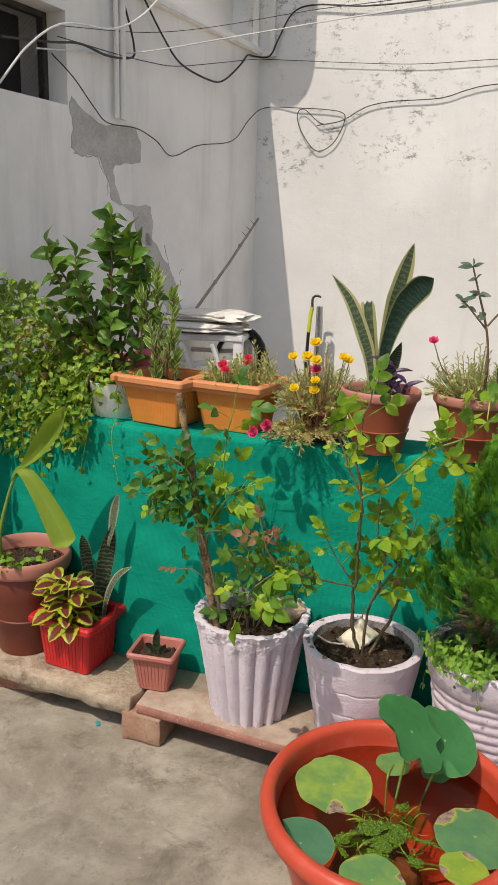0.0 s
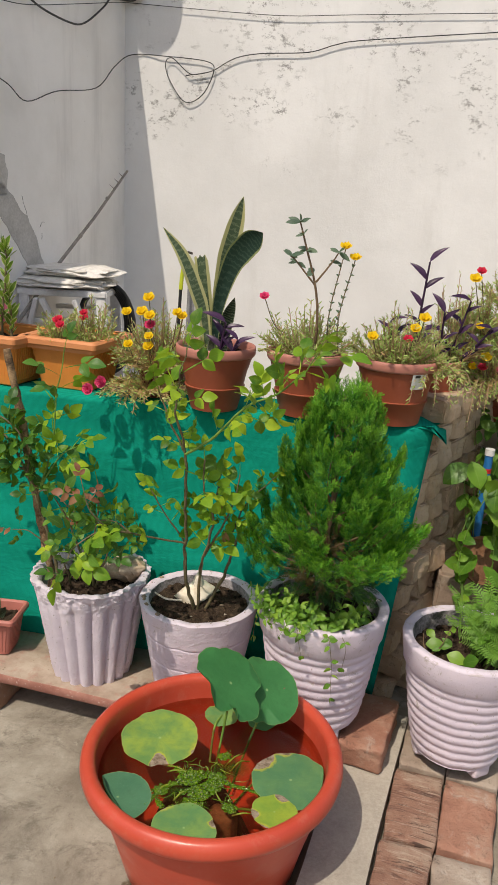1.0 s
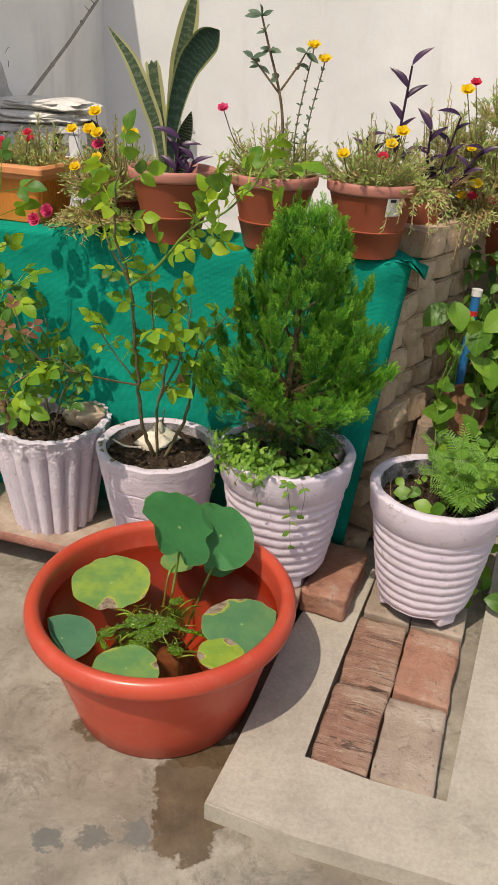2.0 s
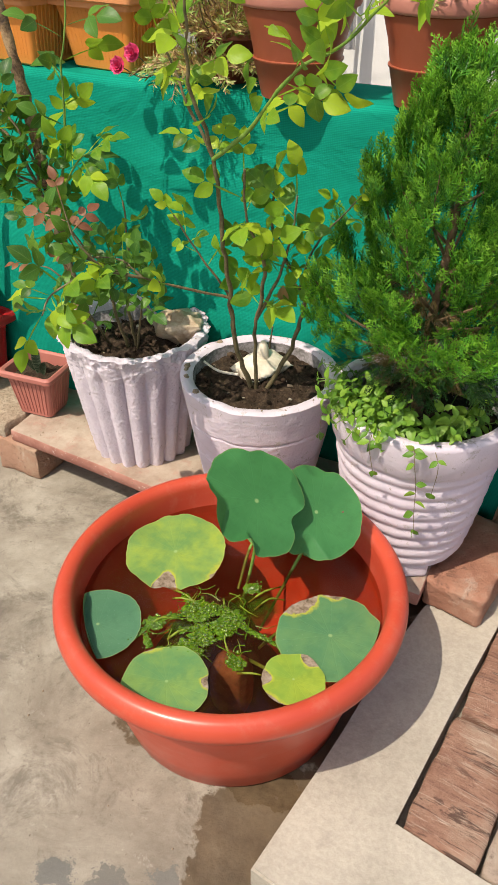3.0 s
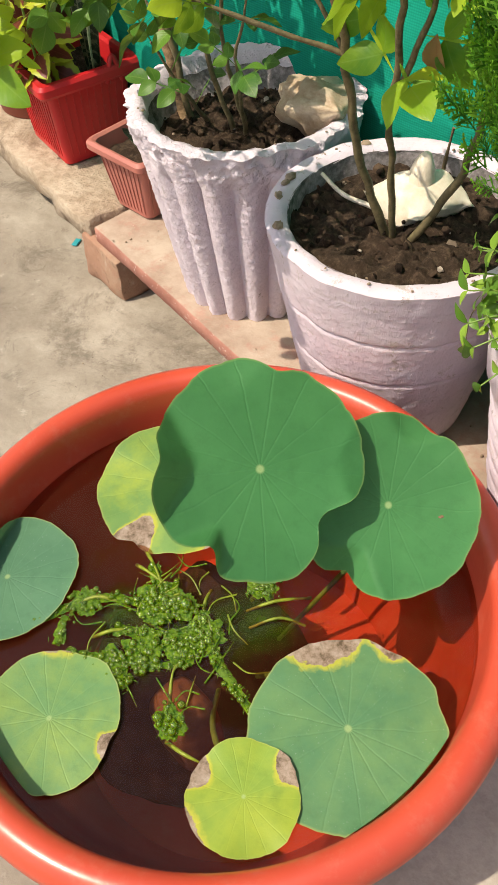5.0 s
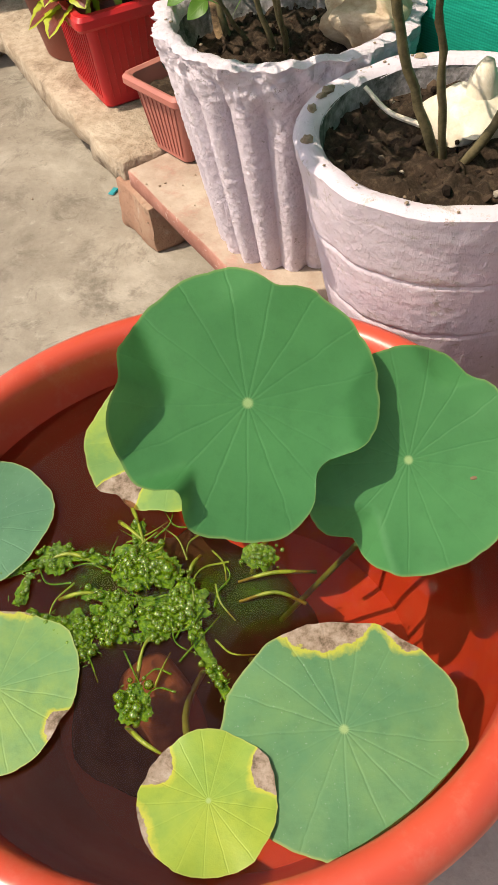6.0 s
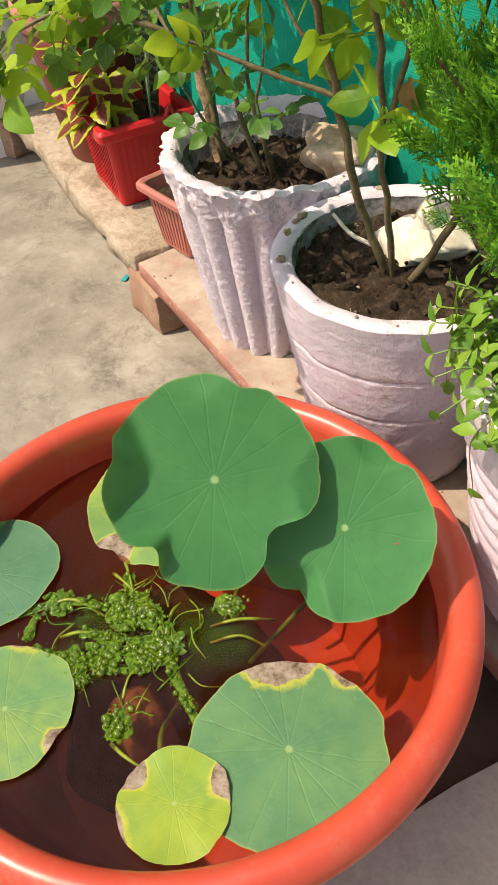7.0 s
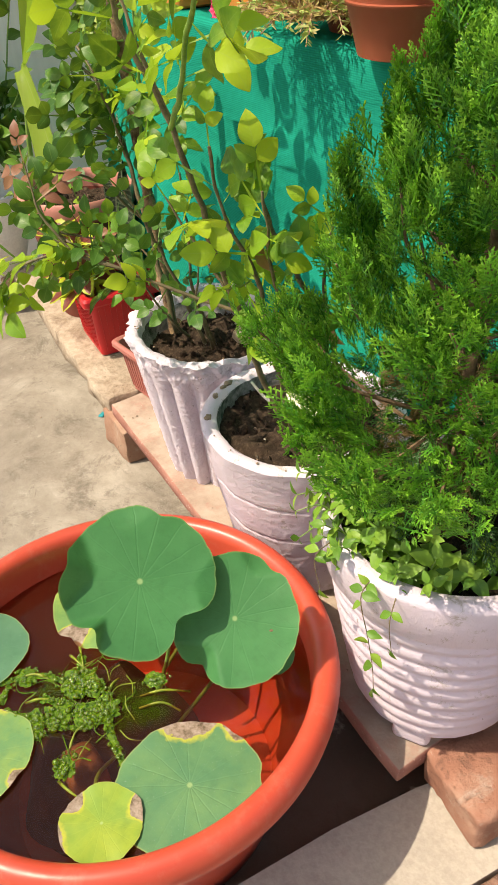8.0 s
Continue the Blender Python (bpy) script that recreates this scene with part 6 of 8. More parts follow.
for p, d in (((0.203, 1.847, 0.635), (0.1, -0.2, -1)), ((0.173, 1.974, 0.585), (0.2, 0, -1)), ((0.222, 1.905, 0.61), (0.5, -0.3, -0.6)), ((0.195, 1.83, 0.72), (0.3, -0.3, -0.9))):
    set_piece("withered_leaf", DEAD[0], rose_b, aim(p, d, (0.2, -1, 0.2), 1.0), "curled brown leaf")

# crumbs of soil left on the banded pot's rim
r = random.Random(29)
for a, size in ((198, 0.009), (203, 0.006), (214, 0.007), (238, 0.008), (150, 0.007)):
    b = bmesh.new()
    bmesh.ops.create_icosphere(b, subdivisions=2, radius=1.0)
    for v in b.verts:
        v.co *= 1 + 0.6 * noise.noise(v.co * 1.7 + Vector((a, 0, 0)))
        v.co = Vector((v.co.x * size, v.co.y * size * 0.7, max(-0.3, v.co.z) * size * 0.45))
    w = math.radians(a)
    bmesh.ops.transform(b, matrix=pose(0.122 + 0.143 * math.cos(w), 1.942 + 0.143 * math.sin(w), 0.4035, 0, 0, a + 90 + r.uniform(-30, 30)), verts=b.verts)
    wpart("soil_crumb", b, M_DRYMUD, rose_b, "crumb of soil on the rim")

# shells lying on the soil of the two rose pots
b = bmesh.new()
for i in range(26):
    t = i / 25
    ring = []
    for k in range(20):
        a = 2 * math.pi * k / 20
        rr = 0.032 * math.sin(math.pi * min(1, t * 1.02)) ** 0.75 * (1 + 0.33 * max(0, math.cos(3 * a + 5 * t)) ** 3)
        ring.append(b.verts.new((0.11 * (t - 0.5) + 0.006 * math.cos(a), rr * math.cos(a) * 1.1, 0.018 + rr * 0.72 * math.sin(a))))
    if i:
        for k in range(20):
            b.faces.new((prev[k], prev[(k + 1) % 20], ring[(k + 1) % 20], ring[k]))
    prev = ring
tube(smooth_path([(0.0, 0.0, 0.03), (0.002, 0.002, 0.055), (0.004, 0.004, 0.066)], 4), 0.018, 0.004, 8, bm=b)
shell = part("sea_shell", b, M_SHELL, None)
shell.matrix_basis = pose(0.105, 1.985, 0.366, 0, 0, 28) @ Matrix.Diagonal((1.05, 1.0, 1.15, 1))
tagged(shell, "pointed cream-white sea shell on dark soil", "shell")
b = lathe([(0.004, -0.05), (0.016, -0.035), (0.028, -0.01), (0.033, 0.01), (0.026, 0.025), (0.03, 0.03), (0.018, 0.042), (0.02, 0.046), (0.008, 0.056), (0.002, 0.066)], 26, lambda a, rr, z: (rr * (1 + 0.14 * math.cos(5 * a + z * 60)), z))
conch = part("conch_shell", b, M_CONCH, None)
conch.matrix_basis = pose(-0.125, 2.045, 0.398, 70, 20, 60) @ Matrix.Diagonal((1.6, 1.15, 1.35, 1))
tagged(conch, "brown speckled conch shell leaning in the pot", "shell")

twig = thing("dry_twig", "pale dry twig lying on the soil", "twig", at=(0.03, 1.935, 0.372))
wpart("twig", tube(smooth_path([(0.005, 1.93, 0.402), (0.035, 1.935, 0.385), (0.075, 1.94, 0.384)], 5), 0.0022, 0.003, 6), M_SHELL, twig)
twig = thing("dry_twig", "grey dry twig stuck in the soil", "twig", at=(0.10, 2.03, 0.36))
wpart("twig", tube(smooth_path([(0.10, 2.03, 0.365), (0.102, 2.032, 0.41), (0.108, 2.03, 0.455)], 5), 0.003, 0.0016, 6, wob=0.5), M_BARK, twig)

# ---- cypress ----


def spray_mesh(name, seed):
    """A flat feathery fan of fine scale-leaved twigs."""
    r = random.Random(seed)
    vs, fs, uvs = [], [], []

    def strip(p, d, length, w):
        p, d = Vector(p), Vector(d).normalized()
        s = Vector((-d.y, d.x, 0))
        i = len(vs)
        for t, k in ((0.0, 0.8), (0.5, 1.1), (0.9, 0.7)):
            q = p + d * length * t
            for side in (-1, 1):
                e = q + s * (w * 0.5 * k * side)
                vs.append((e.x, e.y, e.z + r.uniform(-0.001, 0.001)))
                uvs.append((0.5 + 0.1 * side, (e.y + abs(e.x) * 0.8 + 0.004) / 0.062))
        e = p + d * length
        vs.append((e.x, e.y, e.z))
        uvs.append((0.5, (e.y + abs(e.x) * 0.8 + 0.006) / 0.062))
        for j in range(0, 4, 2):
            fs.append((i + j, i + j + 1, i + j + 3, i + j + 2))
        fs.append((i + 4, i + 5, i + 6))

    L = 0.050
    strip((0, 0, 0), (r.uniform(-0.1, 0.1), 1, 0), L, 0.0017)
    for k in range(13):
        y = L * (0.08 + 0.88 * k / 13)
        s = 1 if k % 2 else -1
        ll = (0.024 - 0.0013 * k) * r.uniform(0.75, 1.2)
        d = Vector((s * r.uniform(0.65, 1.0), 1, r.uniform(-0.3, 0.3))).normalized()
        strip((0, y, 0), d, ll, 0.0016)
        for j, t in ((0.3, -s), (0.5, s), (0.7, -s)):
            strip(Vector((0, y, 0)) + d * ll * j, (d.x + 0.95 * t, d.y, d.z + r.uniform(-0.3, 0.3)), ll * (0.42 - 0.2 * j), 0.0015)
    return quick_mesh(name, vs, fs, uvs, M_CYPRESS, False)


SPRAYS = [spray_mesh("cypress_spray", s) for s in range(6)]
r = random.Random(31)
wpart("trunk", tube(smooth_path([(0.437, 1.915, 0.40), (0.435, 1.915, 0.55), (0.45, 1.91, 0.75), (0.455, 1.91, 0.98)], 6), 0.011, 0.003, 9, wob=0.4), M_BARK, conifer)
shape = ((0.50, 0.10), (0.55, 0.135), (0.60, 0.16), (0.66, 0.172), (0.72, 0.168), (0.79, 0.142), (0.86, 0.115), (0.91, 0.085), (0.96, 0.052), (1.005, 0.010))


def girth(z):
    for (za, ra), (zb, rb) in zip(shape, shape[1:]):
        if za <= z <= zb:
            return ra + (rb - ra) * (z - za) / (zb - za)
    return 0.03


def axis(z):
    return Vector((0.452 + 0.035 * max(0, 1 - (z - 0.5) / 0.55), 1.905 - 0.035 * max(0, 1 - (z - 0.5) / 0.5), z))


for k in range(52):
    zt = 0.575 + 0.415 * ((k + 0.5) / 52) ** 1.05
    a = 2.399963 * k + r.uniform(-0.25, 0.25)
    front = max(0.0, math.cos(a - math.radians(282)))
    zt = max(zt, 0.60 + 0.05 * front)
    reach = girth(zt) * r.uniform(0.76, 1.18) * (1 + 0.12 * front * max(0.0, 1 - (zt - 0.6) / 0.25))
    left = max(0.0, math.cos(a - math.radians(215))) ** 2
    reach *= 1 + 0.28 * left * max(0.0, min(1.0, 1.4 - (zt - 0.6) / 0.25))
    tip = axis(zt) + Vector((math.cos(a), math.sin(a), 0)) * reach
    root_z = max(0.52 + 0.07 * front, zt - 0.07 - 0.8 * reach)
    foot = Vector((0.442, 1.912, root_z))
    mid = foot.lerp(tip, 0.55) + Vector((math.cos(a), math.sin(a), -0.3)) * 0.025
    path = smooth_path([foot, mid, tip], 7)
    if k % 2 == 0:
        wpart("branch", tube(path, 0.003, 0.001, 5), M_BARK, conifer)
    bits = []
    across = Vector((-math.sin(a), math.cos(a), 0))
    for j in range(54):
        t = 0.36 + 0.64 * (j / 54) ** 0.75
        i = min(len(path) - 2, int(t * (len(path) - 1)))
        p = path[i].lerp(path[i + 1], t * (len(path) - 1) - i)
        d = (path[i + 1] - path[i]).normalized()
        fat = 0.032 * math.sin(math.pi * min(1, 0.12 + 0.74 * t)) + 0.003
        side = 1 if j % 2 else -1
        off = across * r.gauss(0, 0.75) * fat + Vector((0, 0, r.gauss(0, 0.55) * fat)) + d * r.gauss(0, 0.006)
        way = d * 0.75 + across * side * r.uniform(0.1, 0.9) + Vector((0, 0, r.uniform(0.05, 0.75)))
        face = Vector((math.cos(a), math.sin(a), 0.25)) + Vector((r.gauss(0, 0.55), r.gauss(0, 0.55), r.gauss(0, 0.45)))
        bits.append((r.choice(SPRAYS), aim(p + off, way, face, r.uniform(0.5, 1.05))))
    ob = new("foliage_plume", merge("foliage_plume", bits, M_CYPRESS))
    ob.parent = conifer
    ob.matrix_parent_inverse = conifer.matrix_basis.inverted()

# low skirt of plumes, coloured dark in place of shade inside the crown
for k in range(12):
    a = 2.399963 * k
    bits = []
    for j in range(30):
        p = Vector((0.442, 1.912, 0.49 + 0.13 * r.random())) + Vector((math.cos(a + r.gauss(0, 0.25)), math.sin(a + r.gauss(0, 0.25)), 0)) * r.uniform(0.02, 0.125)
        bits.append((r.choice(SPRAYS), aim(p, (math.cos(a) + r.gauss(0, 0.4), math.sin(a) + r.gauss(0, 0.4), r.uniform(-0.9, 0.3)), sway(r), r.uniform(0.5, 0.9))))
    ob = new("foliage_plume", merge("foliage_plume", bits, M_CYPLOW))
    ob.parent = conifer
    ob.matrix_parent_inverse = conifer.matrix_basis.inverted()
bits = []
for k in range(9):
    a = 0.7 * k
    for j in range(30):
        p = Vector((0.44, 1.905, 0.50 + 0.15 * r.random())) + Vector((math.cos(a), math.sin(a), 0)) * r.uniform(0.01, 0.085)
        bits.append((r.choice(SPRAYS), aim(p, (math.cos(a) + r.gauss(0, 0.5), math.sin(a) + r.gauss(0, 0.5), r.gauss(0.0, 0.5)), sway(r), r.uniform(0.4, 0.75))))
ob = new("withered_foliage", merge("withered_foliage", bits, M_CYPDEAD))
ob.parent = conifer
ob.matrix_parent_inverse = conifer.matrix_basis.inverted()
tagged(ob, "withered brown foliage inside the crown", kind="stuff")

# ---- creeper round the cypress ----
MINT = [leaf_mesh("creeper_leaf", 0.027, 0.0165, M_MINT, 0.22, 0.5, 0.38, 0.15, 7, 4), leaf_mesh("creeper_leaf", 0.021, 0.0125, M_MINT, 0.28, 0.6, 0.38, 0.15, 7, 4)]


def trail(parent, pts, n, meshes, r, scale=1.0, radius=0.0012, material=None, face=(0, -0.5, 0.8), lift=0.1):
    path = smooth_path(pts, 6)
    wpart("runner", tube(path, radius, radius * 0.6, 5), material or M_GREENSTEM, parent)
    for k in range(n):
        i = min(len(path) - 2, int((k + r.random()) / n * (len(path) - 1)))
        d = (path[i + 1] - path[i]).normalized()
        side = d.cross(Vector(face)).normalized() * (1 if k % 2 else -1)
        way = side + d * r.uniform(-0.1, 0.7) + Vector((0, 0, lift))
        if k >= n - 2:
            i, way = len(path) - 1, d + 0.5 * side
        set_piece("leaf", r.choice(meshes), parent, aim(path[i], way, Vector(face) + Vector((r.gauss(0, 0.35), r.gauss(0, 0.35), r.gauss(0, 0.3))), scale * r.uniform(0.7, 1.2)))


def sprig(parent, pts, nodes, meshes, r, scale=1.0, loose=None):
    """An upright leafy shoot: opposite pairs of leaves, each pair crossed with the last."""
    path = smooth_path(pts, 6)
    wpart("stem", tube(path, 0.0012, 0.0007, 5), M_GREENSTEM, parent)
    a0 = r.uniform(0, 3)
    for k in range(nodes):
        t = 0.35 + 0.65 * k / (nodes - 1)
        i = min(len(path) - 1, int(t * (len(path) - 1)))
        d = (path[i] - path[i - 1]).normalized()
        for s in (0, math.pi):
            out = d.orthogonal()
            out.rotate(Matrix.Rotation(a0 + s + k * 1.5 + r.uniform(-0.3, 0.3), 3, d))
            last = k == nodes - 1
            way = out + d * (1.0 if last else 0.35) + Vector((0, 0, r.uniform(-0.1, 0.25)))
            m = aim(path[i], way, d * 0.8 + Vector((-0.05, -0.3, 0.5)), scale * r.uniform(0.75, 1.1) * (0.7 if last else 1.0))
            if loose is None:
                set_piece("leaf", r.choice(meshes), parent, m)
            else:
                loose.append((r.choice(meshes), m))


r = random.Random(41)
low_leaves = []
for k in range(62):
    a = math.radians(r.uniform(165, 330) if k < 50 else r.uniform(-40, 120))
    c = Vector((0.444, 1.905, 0.0))
    rad = r.uniform(0.065, 0.140)
    p0 = c + Vector((math.cos(a) * rad * 0.85, math.sin(a) * rad * 0.85, 0.405))
    p2 = c + Vector((math.cos(a) * (rad + 0.022), math.sin(a) * (rad + 0.022), 0.445 + r.uniform(0.0, 0.05) - 0.1 * max(0.0, rad - 0.12)))
    sprig(conifer, [p0, p0.lerp(p2, 0.5) + Vector((r.uniform(-0.01, 0.01), r.uniform(-0.01, 0.01), 0.012)), p2], 4, MINT, r, 1.0, low_leaves if k % 2 else None)
for k in range(9):
    a = math.radians(178 + 8 * k)
    p0 = Vector((0.444 + math.cos(a) * 0.12, 1.905 + math.sin(a) * 0.12, 0.43))
    p2 = Vector((0.444 + math.cos(a) * 0.178, 1.905 + math.sin(a) * 0.178, 0.455 + r.uniform(-0.03, 0.03)))
    sprig(conifer, [p0, p0.lerp(p2, 0.5) + Vector((0, 0, 0.02)), p2], 4, MINT, r, 1.0)
ob = new("creeper_foliage", merge("creeper_foliage", low_leaves, M_MINT))
ob.parent = conifer
ob.matrix_parent_inverse = conifer.matrix_basis.inverted()
tagged(ob, kind="stuff")
trail(conifer, [(0.36, 1.80, 0.45), (0.318, 1.815, 0.46), (0.292, 1.83, 0.42), (0.285, 1.842, 0.37)], 9, MINT, r, 1.0, 0.0008, M_STEM)
trail(conifer, [(0.47, 1.76, 0.45), (0.478, 1.738, 0.44), (0.486, 1.744, 0.38), (0.488, 1.752, 0.325), (0.492, 1.752, 0.29)], 10, MINT, r, 0.85, 0.0008, M_STEM)
trail(conifer, [(0.40, 1.765, 0.45), (0.405, 1.735, 0.445), (0.415, 1.735, 0.40)], 5, MINT, r, 0.7, 0.0008, M_STEM)
trail(conifer, [(0.50, 1.77, 0.45), (0.515, 1.745, 0.43), (0.51, 1.757, 0.37)], 5, MINT, r, 0.7, 0.0008, M_STEM)

# ---- weeds in the second ribbed pot ----
FERN_BLADE = leaf_mesh("fern_blade", 0.026, 0.006, M_FERN, 0.1, 0.3, 0.45, 0.6, 4, 2)
fern_bits = [(leaf_mesh("fern_stalk", 0.09, 0.003, M_FERN, 0, 0.2, 0.5, 0, 3, 1), Matrix.Identity(4))]
for k in range(7):
    for s in (1, -1):
        fern_bits.append((FERN_BLADE, aim((0, 0.012 + 0.011 * k, 0), (s, 0.75, -0.1), (0, 0, 1), 1.25 - 0.08 * k)))
FERN = merge("feathery_leaf", fern_bits, M_FERN)
ROUND = [leaf_mesh("round_leaf", 0.035, 0.032, M_HEART, 0.12, 0.4, 0.45, 0.5, 7, 4, heart=0.5)]
r = random.Random(53)
for k in range(36):
    a = r.uniform(-1.2, 1.9)
    p0 = Vector((0.81, 1.935, 0.345)) + Vector((math.cos(a), math.sin(a), 0)) * r.uniform(0.0, 0.09)
    top = p0 + Vector((math.cos(a) * r.uniform(0.02, 0.10), math.sin(a) * 0.06 - 0.02, r.uniform(0.05, 0.19)))
    path = smooth_path([p0, p0.lerp(top, 0.5) + Vector((0, 0, 0.02)), top], 4)
    wpart("stem", tube(path, 0.0018, 0.001, 5), M_GREENSTEM, weeds)
    for j in range(7):
        i = int((0.3 + 0.7 * j / 7) * (len(path) - 1))
        set_piece("leaf", FERN if k % 4 else ROUND[0], weeds, aim(path[i], sway(r, 0.3), SUNNY + sway(r) * 0.5, r.uniform(0.4, 0.75)))
for k in range(9):
    a = r.uniform(2.2, 4.6)
    p0 = Vector((0.81, 1.935, 0.345)) + Vector((math.cos(a), math.sin(a), 0)) * r.uniform(0.04, 0.10)
    set_piece("leaf", ROUND[0] if k % 2 else MINT[0], weeds, aim(p0 + Vector((0, 0, 0.03)), sway(r, 0.3), SUNNY, r.uniform(0.7, 1.2)))
wpart("twig", tube(smooth_path([(0.70, 1.90, 0.345), (0.735, 1.90, 0.37), (0.76, 1.91, 0.43)], 4), 0.0018, 0.001, 5), M_BARK, weeds)
wpart("twig", tube(smooth_path([(0.72, 1.87, 0.345), (0.70, 1.88, 0.38), (0.695, 1.90, 0.41)], 4), 0.0015, 0.001, 5), M_BARK, weeds)

# ---- moss roses ----
NEEDLE = leaf_mesh("needle", 0.0145, 0.0036, M_NEEDLE, 0.3, 0.15, 0.45, 0.4, 3, 2)
NEEDLE_DRY = leaf_mesh("needle", 0.016, 0.0031, M_DRYNEEDLE, 0.3, 0.2, 0.45, 0.4, 3, 2)


def flower_mesh(name, material, petals, layers, size):
    leaf = leaf_mesh(name + "_petal", size, size * 0.95, material, 0.12, -0.5, 0.62, 0.2, 5, 4, wave=0.12)
    bits = []
    for l in range(layers):
        for k in range(petals):
            a = 2 * math.pi * (k + 0.5 * l) / petals
            up = 0.35 + 0.45 * l
            bits.append((leaf, aim((0, 0, 0.001 * l), (math.cos(a), math.sin(a), up), (-math.cos(a) * up, -math.sin(a) * up, 1), 1 - 0.2 * l)))
    return merge(name, bits, material)


FL_YELLOW = flower_mesh("yellow_flower", M_YELLOW, 5, 2, 0.019)
FL_PINK = flower_mesh("pink_flower", M_PINK, 7, 3, 0.0185)
FL_RED = flower_mesh("red_flower", M_REDFL, 6, 2, 0.0165)


def moss_rose(parent, centre, spread, height, stems, seed, dry=0.3, droop=0.0, flowers=()):
    """Thin fleshy-leaved stems sprawling from a pot, with open flowers on some of them."""
    r = random.Random(seed)
    c = Vector(centre)
    stalks, green, straw = bmesh.new(), [], []
    for k in range(stems):
        a = r.uniform(0, 2 * math.pi)
        reach = spread * math.sqrt(r.random())
        h = height * r.uniform(0.35, 1.0) * (1.15 - 0.6 * reach / spread)
        end = c + Vector((math.cos(a) * reach, math.sin(a) * reach, h - droop * (reach / spread) ** 2 * r.uniform(0.3, 1.0)))
        mid = c + Vector((math.cos(a) * reach * 0.72, math.sin(a) * reach * 0.72, h * 0.42 + 0.005))
        path = smooth_path([c + Vector((math.cos(a), math.sin(a), 0)) * reach * 0.15, mid, end], 7)
        tube(path, 0.0014, 0.0009, 4, bm=stalks)
        dead = r.random() < dry
        for j in range(34):
            i = min(len(path) - 1, 1 + int(j / 34 * (len(path) - 1)))
            d = (path[i] - path[i - 1]).normalized()
            p = path[i - 1].lerp(path[i], r.random())
            w = d * 0.9 + sway(r, 0.2)
            (straw if dead and j < 25 else green).append((NEEDLE_DRY if dead and j < 25 else NEEDLE, aim(p, w, sway(r, 0.5), r.uniform(0.6, 1.2))))
    tagged(wpart("stem_tangle", stalks, M_PINKSTEM, parent), kind="stuff")
    for name, bits, mat in (("needle_foliage", green, M_NEEDLE), ("dry_foliage", straw, M_DRYNEEDLE)):
        if bits:
            ob = new(name, merge(name, bits, mat))
            ob.parent = parent
            ob.matrix_parent_inverse = parent.matrix_basis.inverted()
            tagged(ob, kind="stuff")
    for me, p, up in flowers:
        set_piece("flower", me, parent, Matrix.Translation(p) @ Vector(up).normalized().to_track_quat("Z", "Y").to_matrix().to_4x4() @ Matrix.Scale(r.uniform(0.85, 1.15), 4),
                  "magenta flower" if me is FL_PINK else "yellow flower" if me is FL_YELLOW else "crimson flower")
        wpart("flower_stalk", tube(smooth_path([p, Vector(p).lerp(c, 0.25) + Vector((0, 0, -0.03)), Vector(p).lerp(c, 0.6)], 4), 0.0012, 0.0012, 4), M_STEM, parent)


UP = (0, -0.6, 0.7)
moss_rose(wild_pot, (-0.07, 2.19, 0.93), 0.14, 0.19, 240, 3, 0.8, 0.05, [(FL_YELLOW, p, UP) for p in ((-0.133, 2.1, 1.10), (-0.098, 2.12, 1.10), (-0.074, 2.1, 1.14), (-0.068, 2.09, 1.096), (-0.067, 2.08, 1.045), (0.002, 2.1, 1.108), (0.016, 2.1, 1.10), (-0.122, 2.08, 1.02), (-0.068, 2.08, 1.018))]
          + [(FL_PINK, (-0.189, 2.06, 0.92), (0, -1, 0.3)), (FL_PINK, (-0.229, 2.07, 0.895), (0, -1, 0.3)), (FL_PINK, (-0.07, 2.1, 1.07), UP)])
moss_rose(wild_pot, (-0.09, 2.145, 0.885), 0.14, 0.07, 150, 8, 0.9, 0.05)
moss_rose(box_b, (-0.36, 2.22, 0.975), 0.09, 0.12, 60, 4, 0.15, 0.0, [(FL_RED, (-0.35, 2.16, 1.055), UP), (FL_RED, (-0.335, 2.14, 1.045), UP), (FL_RED, (-0.275, 2.16, 1.08), UP), (FL_RED, (-0.29, 2.2, 1.06), UP)])
moss_rose(box_b, (-0.27, 2.22, 0.975), 0.09, 0.15, 60, 5, 0.15, 0.0)
moss_rose(herb_pot, (0.335, 2.165, 1.005), 0.14, 0.165, 135, 6, 0.12, 0.03, [(FL_PINK, (0.225, 2.1, 1.165), UP)])
moss_rose(moss_pot, (0.567, 2.175, 1.005), 0.135, 0.17, 150, 7, 0.12, 0.012, [(FL_YELLOW, (0.50, 2.08, 1.09), UP), (FL_YELLOW, (0.60, 2.09, 1.115), UP), (FL_YELLOW, (0.62, 2.1, 1.14), UP), (FL_RED, (0.585, 2.08, 1.09), UP)])
moss_rose(moss_pot, (0.66, 2.17, 0.99), 0.11, 0.10, 70, 12, 0.4, 0.12)
moss_rose(snake_pot, (0.06, 2.12, 1.0), 0.05, 0.05, 10, 9, 0.2, 0.0)
bush = terracotta("potted_moss_rose", (0.93, 2.70, 0.757), "large flowering moss rose bush in a brown pot", 0.11, 0.16)
fl = []
r = random.Random(77)
for k in range(34):
    fl.append(((FL_YELLOW, FL_YELLOW, FL_RED, FL_PINK)[k % 4], (0.75 + 0.30 * r.random(), 2.38 + 0.1 * r.random(), 0.95 + 0.29 * r.random()), UP))
moss_rose(bush, (0.87, 2.56, 0.90), 0.20, 0.22, 200, 13, 0.35, 0.14, fl)
